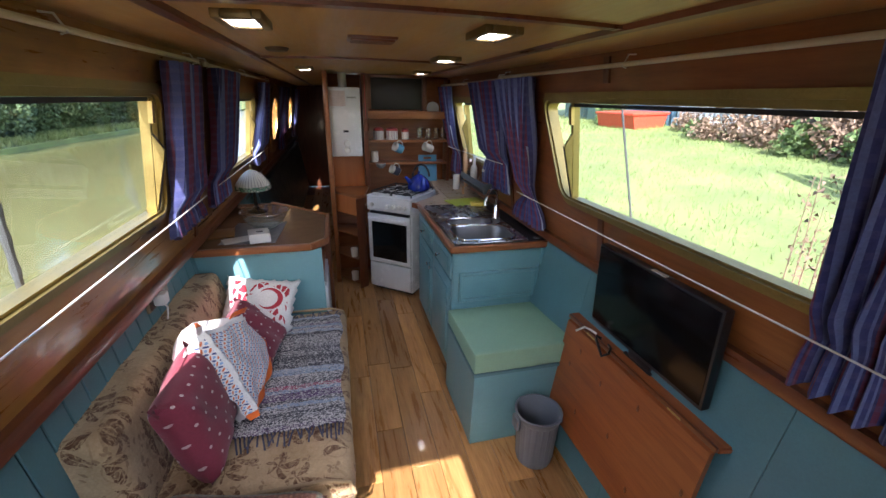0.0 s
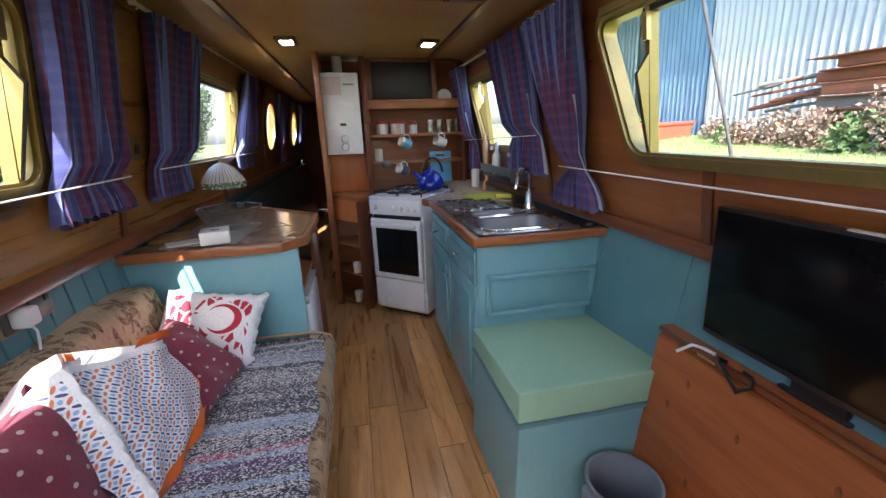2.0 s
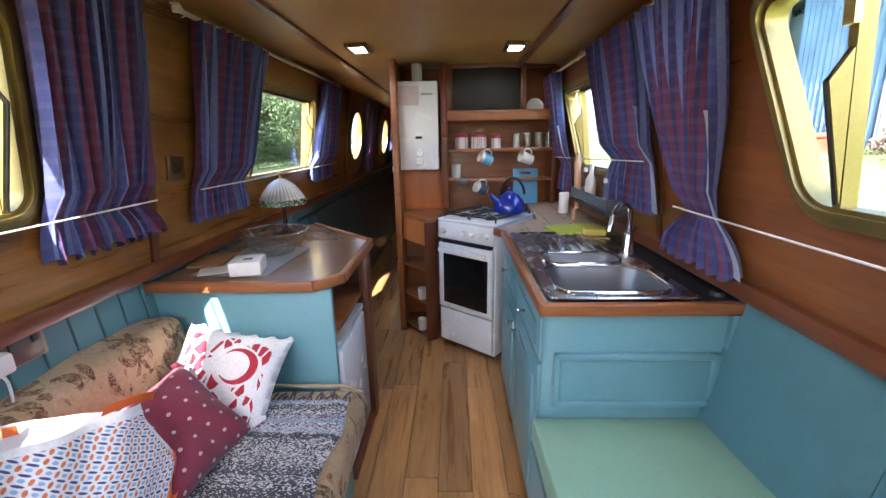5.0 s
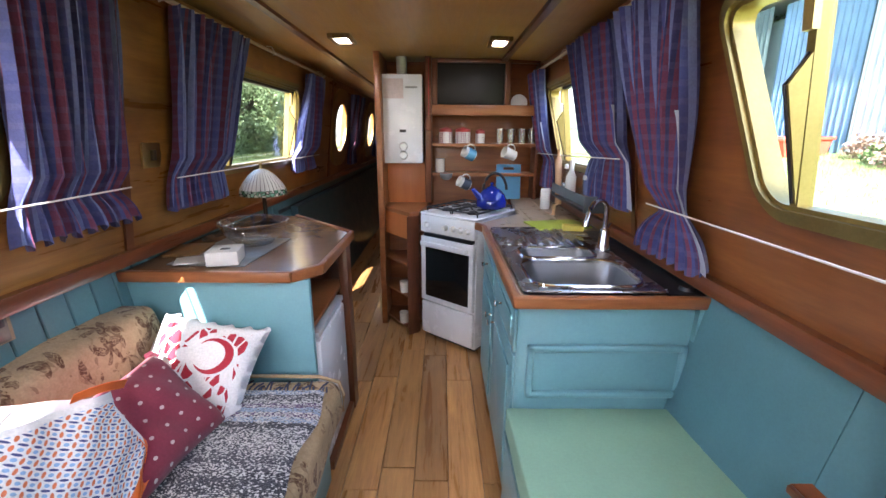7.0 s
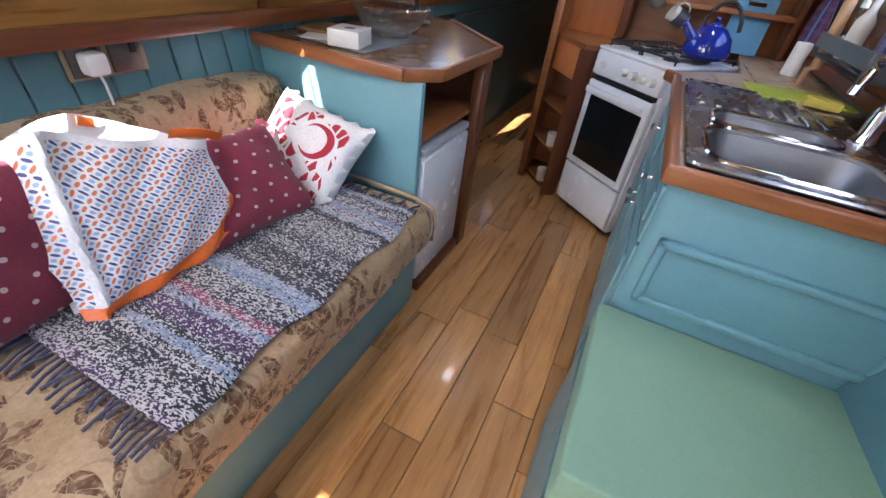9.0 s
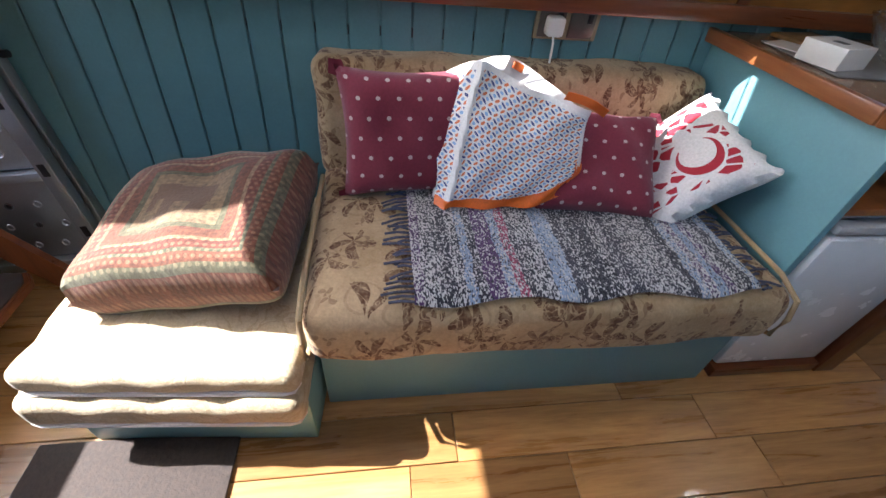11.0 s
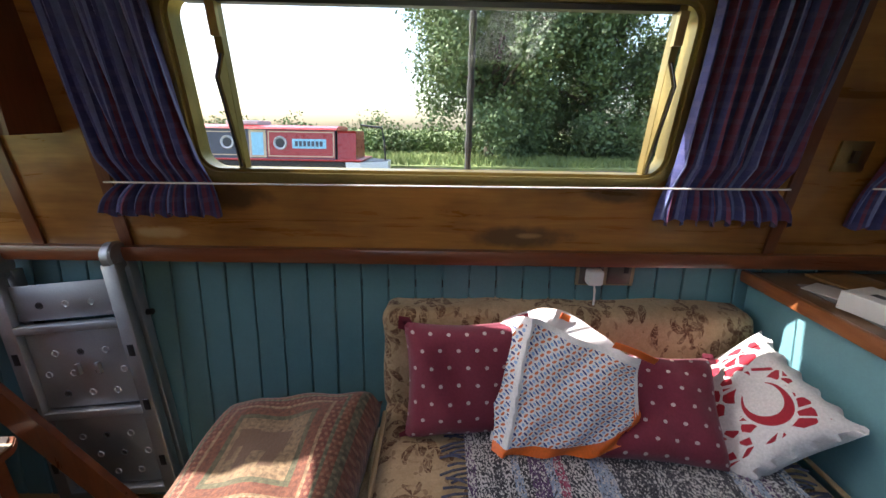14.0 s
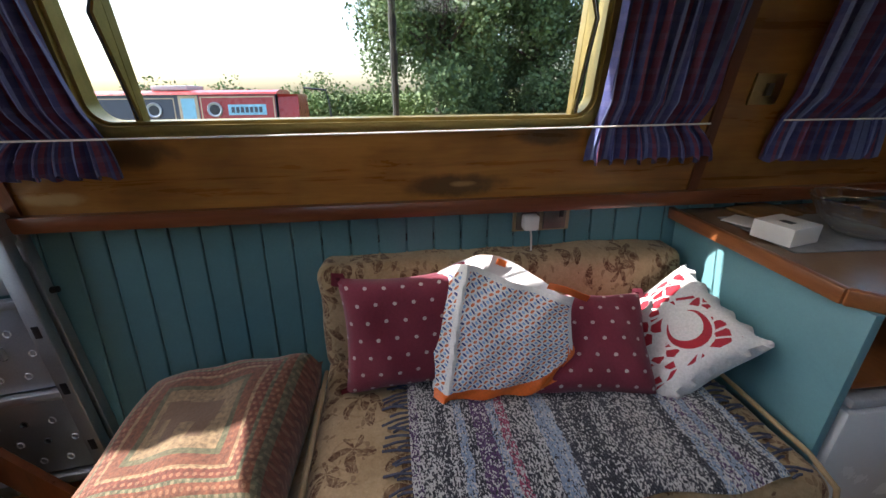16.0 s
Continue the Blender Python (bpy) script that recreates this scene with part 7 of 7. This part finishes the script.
on_cabin("red_panel", -1.75, 0.14, 0.50, 1.25, MAROON, 0.006)
on_cabin("cream_border", -2.25, -1.78, 0.50, 1.25, BOATCREAM, 0.006)
on_cabin("pale_panel", -2.18, -1.85, 0.56, 1.18, BOATCYAN, 0.012)
on_cabin("name_sign", -1.05, -0.10, 0.76, 1.02, BOATCYAN, 0.012, "pale blue sign with unreadable writing")
for i in range(7):
    on_cabin("sign_bar", -0.97 + 0.115 * i, -0.89 + 0.115 * i, 0.82, 0.96, BOATGREY, 0.018)
for a in ((-1.72, 0.12, 0.53, 0.56), (-1.72, 0.12, 1.19, 1.22), (-1.72, -1.69, 0.53, 1.22), (0.09, 0.12, 0.53, 1.22), (-6.0, -2.35, 0.55, 0.575), (-6.0, -2.35, 1.17, 1.195), (-2.375, -2.35, 0.55, 1.195)):
    on_cabin("coach_line", *a, BOATCREAM, 0.010)
for y in (-1.38, -2.85, -4.6, -6.4):
    bm = lathe([(0, 0.012), (0.14, 0.012), (0.17, 0.03), (0.19, 0.015), (0.19, 0)], 24)
    bm.transform(Matrix.Translation((NX1 - 0.14, y, W0 + 0.90)) @ Matrix.Rotation(radians(90 - 7), 4, "Y"))
    ph = part("porthole", bm, ALU, nb)
    gl = lathe([(0, 0.016), (0.125, 0.016), (0.13, 0.010)], 20)
    gl.transform(Matrix.Translation((NX1 - 0.14, y, W0 + 0.90)) @ Matrix.Rotation(radians(90 - 7), 4, "Y"))
    part("glass", gl, BOATBLACK, ph)
part("roof_box", rbox(-12.5, -11.5, -3.0, -2.1, W0 + 1.38, W0 + 1.50, 0.02), PALEBOARD, nb)
part("rear_doors", hang([(NX0 + 0.35, W0 + 0.40), (NX1 - 0.13, W0 + 0.40), (NX1 - 0.26, W0 + 1.20), (NX1 - 0.20, W0 + 1.26), (NX0 + 0.4, W0 + 1.25)], 0.2, 0.72), MAROON, nb)
part("tiller", tube([(-11.98, 1.45, W0 + 0.3), (-11.98, 1.42, W0 + 1.0), (-11.98, 1.35, W0 + 1.36), (-11.98, 0.75, W0 + 1.42)], 0.03, 8), BOATBLACK, nb)
nb.matrix_basis = LIST @ Matrix.Translation((-0.3, -1.35, 0)) @ nb.matrix_basis

# rope and wire outside the windows
for x, y, z0, z1, ddx, ddy, r, lb in ((-1.10, 1.78, 0.75, 2.0, 0.06, 0.0, 0.011, "grey twisted mooring rope hanging outside"), (1.30, 2.05, 0.7, 2.1, 0.0, 0.56, 0.006, "thin grey line hanging outside the window")):
    rp = tube([(x + ddx * k / 40, y + ddy * k / 40, z0 + (z1 - z0) * k / 40) for k in range(41)], [r * (1 + 0.18 * math.sin(k * 2.2)) for k in range(41)], 8)
    solid("rope", rp, plain("grey_rope_%d" % int(y * 10), (0.05, 0.053, 0.053), 0.95), lb, "rope")
solid("gunwale_deck", hang([(-0.97, 0.86), (-1.09, 0.86), (-1.09, 0.80), (-0.97, 0.80)], -0.5, 9.5), BOATBLACK, "dark steel side deck of the boat", "deck", kind="structure")
solid("gunwale_deck_east", hang([(1.02, 0.86), (1.13, 0.86), (1.13, 0.80), (1.02, 0.80)], -0.5, 9.5), BOATBLACK, "dark steel side deck of the boat", "deck", kind="structure")


# a neighbour's boat off the bow
def flaking_mat():
    m, nt, bs = nodes_of("flaking_red_blue_paint")
    n1 = noise_tex(nt, coords(nt, "Object", (1, 2, 1)), 5.0, 5.0, 0.7)
    nt.links.new(ramp(nt, n1, ((0.44, (0.32, 0.035, 0.04)), (0.50, (0.10, 0.22, 0.45)), (0.60, (0.30, 0.05, 0.05)))), bs.inputs["Base Color"])
    bs.inputs["Roughness"].default_value = 0.6
    return m


nbr = thing("moored_boat", "neighbouring boat with flaking red and blue paint", "boat", (-2.4, -4.5, WATER_Z))
part("hull", plate([(-3.6, -9.0), (-1.5, -9.0), (-1.5, -2.6), (-2.4, -1.9), (-3.3, -2.6), (-3.6, -3.2)], WATER_Z - 0.1, 0.86, 0.03), flaking_mat(), nbr)
part("deck_edge", plate([(-3.65, -9.0), (-1.45, -9.0), (-1.45, -2.58), (-2.4, -1.85), (-3.35, -2.58), (-3.65, -3.2)], 0.86, 0.90, 0.01), PALEBOARD, nbr)


# yard: sheds, tub, stacks
def corrugated(x, y0, y1, z0, z1, mt, parent, name):
    bm = bmesh.new()
    n = int((y1 - y0) / 0.05)
    rows = [(bm.verts.new((x + 0.03 * math.sin(i * 0.05 * 2 * math.pi / 0.22), y0 + i * 0.05, z0)), bm.verts.new((x + 0.03 * math.sin(i * 0.05 * 2 * math.pi / 0.22), y0 + i * 0.05, z1))) for i in range(n + 1)]
    for a, b in zip(rows, rows[1:]):
        bm.faces.new((a[0], b[0], b[1], a[1]))
    bmesh.ops.solidify(bm, geom=list(bm.faces), thickness=0.01)
    return part(name, bm, mt, parent)


GY = YARD_Z
shed = thing("shed", "tall corrugated iron shed with faded blue and pale sheets", "shed", (13, 10, GY))
corrugated(12.0, 13.65, 16.8, GY, GY + 5.0, SHED_BLUE, shed, "blue_sheet")
corrugated(11.95, 2.0, 13.6, GY, GY + 5.2, SHED_WHITE, shed, "pale_sheet")
corrugated(11.7, 16.9, 21.0, GY, GY + 5.0, SHED_GREEN, shed, "green_sheet")
part("door_frame", rbox(11.62, 11.68, 17.6, 18.8, GY, GY + 2.6, 0.01), SHED_GREEN, shed)
part("rear_wall", rbox(12.1, 17, 2.0, 21.0, GY, GY + 4.6, 0.02), SHED_GREEN, shed)
part("roof", rbox(11.5, 17.2, 1.6, 21.4, GY + 5.25, GY + 5.3, 0.02), SHED_WHITE, shed)
shed.matrix_basis = LIST @ shed.matrix_basis
tub = thing("red_tub", "red painted metal tub on the grass", "tub", (10.2, 9.6, GY))
part("shell", hang([(9.9, GY + 0.05), (11.0, GY + 0.05), (11.2, GY + 0.68), (9.75, GY + 0.68)], 9.0, 11.2), SKIP_RED, tub)
part("rim", rbox(9.7, 11.25, 8.95, 11.25, GY + 0.66, GY + 0.75, 0.02), SKIP_RED, tub)
tub.matrix_basis = LIST @ Matrix.Translation((0.4, 4.6, 0)) @ tub.matrix_basis
rng = random.Random(5)
stk = thing("iron_stack", "stack of rusty steel beams and troughs", "stack", (9.5, 4.5, GY))
for k in range(7):
    z = GY + 0.15 + 0.27 * k
    part("beam", rbox(9.2 + rng.uniform(-0.1, 0.1), 9.9, 2.3 + rng.uniform(-0.3, 0.3), 5.6 + rng.uniform(-0.3, 0.2), z, z + 0.22, 0.015), RUST if k > 3 else TIMBER, stk)
    part("flange", rbox(9.08, 10.0, 2.4, 5.7 + rng.uniform(-0.2, 0.2), z + 0.22, z + 0.25, 0.004), RUST, stk)
for k in range(9):
    y = 5.6 + rng.uniform(-0.4, 0.8)
    part("pipe", tube([(9.6 + rng.uniform(-0.4, 0.3), y, GY + 1.1 + 0.08 * k), (9.5 + rng.uniform(-0.3, 0.3), y + rng.uniform(1.0, 1.9), GY + 0.95 + 0.08 * k)], rng.uniform(0.03, 0.06), 8), RUST if k % 2 else TIMBER, stk)
stk.matrix_basis = LIST @ Matrix.Translation((1.0, 3.1, 0)) @ stk.matrix_basis
brd = thing("leaning_boards", "weathered white boards leaning in the yard", "boards", (4.6, 1.2, GY))
for k in range(5):
    part("board", moved(rbox(-0.02, 0.02, 0, 0.30, 0, 2.3, 0.005), Matrix.Translation((6.4 - 0.1 * k, 2.2 + 0.31 * k, GY)) @ pose(0, 0, 0, -28, 38, 0)), PALEBOARD, brd)
brd.matrix_basis = LIST @ brd.matrix_basis
leafy("yard_shrub", [(10.2, 9.4, GY + 0.45, 0.6), (10.0, 10.2, GY + 0.35, 0.5), (9.8, 8.3, GY + 0.5, 0.55), (9.6, 6.5, GY + 0.7, 0.8), (9.5, 5.3, GY + 0.6, 0.7), (11.2, 12.2, GY + 0.4, 0.5)], 7000, 0.055, WEED, "dry reddish shrubs round the scrap", "shrub", seed=31)
leafy("yard_nettles", [(9.3, 7.1, GY + 0.4, 0.5), (9.2, 5.7, GY + 0.45, 0.6), (10.4, 11.0, GY + 0.3, 0.4), (11.2, 16.4, GY + 0.5, 0.7)], 4500, 0.07, HEDGE, "green nettles growing round the scrap", "weeds", seed=32)
weed = thing("dry_weed", "tall dry brown dock weeds close to the window", "weed", (2.6, 1.7, GY))
bm = bmesh.new()
for k in range(9):
    x, y = 2.5 + rng.uniform(-0.2, 0.2), 1.78 + 0.055 * k + rng.uniform(-0.05, 0.05)
    h = rng.uniform(0.55, 1.10)
    tube([(x, y, GY), (x + 0.03, y + 0.02, GY + h * 0.5), (x + rng.uniform(-0.05, 0.05), y + rng.uniform(-0.05, 0.05), GY + h)], [0.006, 0.005, 0.002], 5, bm)
    for j in range(44):
        zz = GY + h * rng.uniform(0.25, 1.0)
        c = Vector((x + rng.uniform(-0.05, 0.05), y + rng.uniform(-0.05, 0.05), zz))
        s = rng.uniform(0.010, 0.024)
        v = [bm.verts.new(c + Vector((rng.uniform(-1, 1), rng.uniform(-1, 1), rng.uniform(-1, 1))) * s) for _ in range(4)]
        bm.faces.new(v)
part("stems", bm, WEED, weed)
weed.matrix_basis = LIST @ weed.matrix_basis

# ---- pieces: wall boards, floor planks, worktop tiles ----
west = bpy.data.objects["wall_west_lower"]
bw = 0.0925
bmesh_board = hang([(lower_l(0.0), 0.0), (lower_l(0.94), 0.94), (lower_l(0.94) - 0.011, 0.94), (lower_l(0.0) - 0.011, 0.0)], 0.0022, bw - 0.0022)
bmesh.ops.bevel(bmesh_board, geom=[e for e in bmesh_board.edges if abs(e.verts[0].co.y - e.verts[1].co.y) < 1e-6 and abs(e.verts[0].co.z - e.verts[1].co.z) > 0.5], offset=0.003, segments=1, affect="EDGES")
board_mesh = mesh_of("board", bmesh_board, TEAL)
for k in range(47):
    ob = new("board", board_mesh)
    ob.parent = west
    ob.location = (0, Y_BOW + k * bw, 0)
east = bpy.data.objects["wall_east_lower"]
ebm = hang([(lower_r(0.0) - 0.008, 0.0), (lower_r(0.94) - 0.008, 0.94), (lower_r(0.94) - 0.001, 0.94), (lower_r(0.0) - 0.001, 0.0)], 0.001, 0.479)
e_mesh = mesh_of("board", ebm, TEAL)
for k in range(6):
    ob = new("board", e_mesh)
    ob.parent = east
    ob.location = (0, -0.36 + k * 0.48, 0)

floor = thing("floor", "oak plank floor with a worn satin varnish", "floor", kind="structure")
pw = 0.1435
plank_meshes = {}
rng = random.Random(12)
for col in range(13):
    x = -0.93 + col * pw
    y = Y_BOW - rng.uniform(0, 0.9)
    while y < Y_END:
        ln = rng.choice((0.45, 0.6, 0.8, 1.0, 1.2))
        if y < Y_BOW < y + ln:
            ln, y = max(0.05, round(y + ln - Y_BOW, 3)), Y_BOW
        if ln not in plank_meshes:
            plank_meshes[ln] = mesh_of("plank", rbox(0.0011, pw - 0.0011, 0.0011, ln - 0.0011, -0.014, 0, 0.0016, 1), OAK)
        y1 = min(y + ln, Y_END)
        if y1 > Y_BOW and y + ln <= Y_END + 0.3:
            ob = new("plank", plank_meshes[ln])
            ob.parent = floor
            ob.location = (x, y, 0)
        y += ln
tm = mesh_of("tile", rbox(-0.0725, 0.0725, -0.0725, 0.0725, 0.9145, 0.9215, 0.002, 1), TILE)
for x, y in TILES:
    ob = new("tile", tm)
    ob.parent = wt
    ob.location = Vector((x, y, 0)) - Vector((0.7, 3.0, TOP_R))
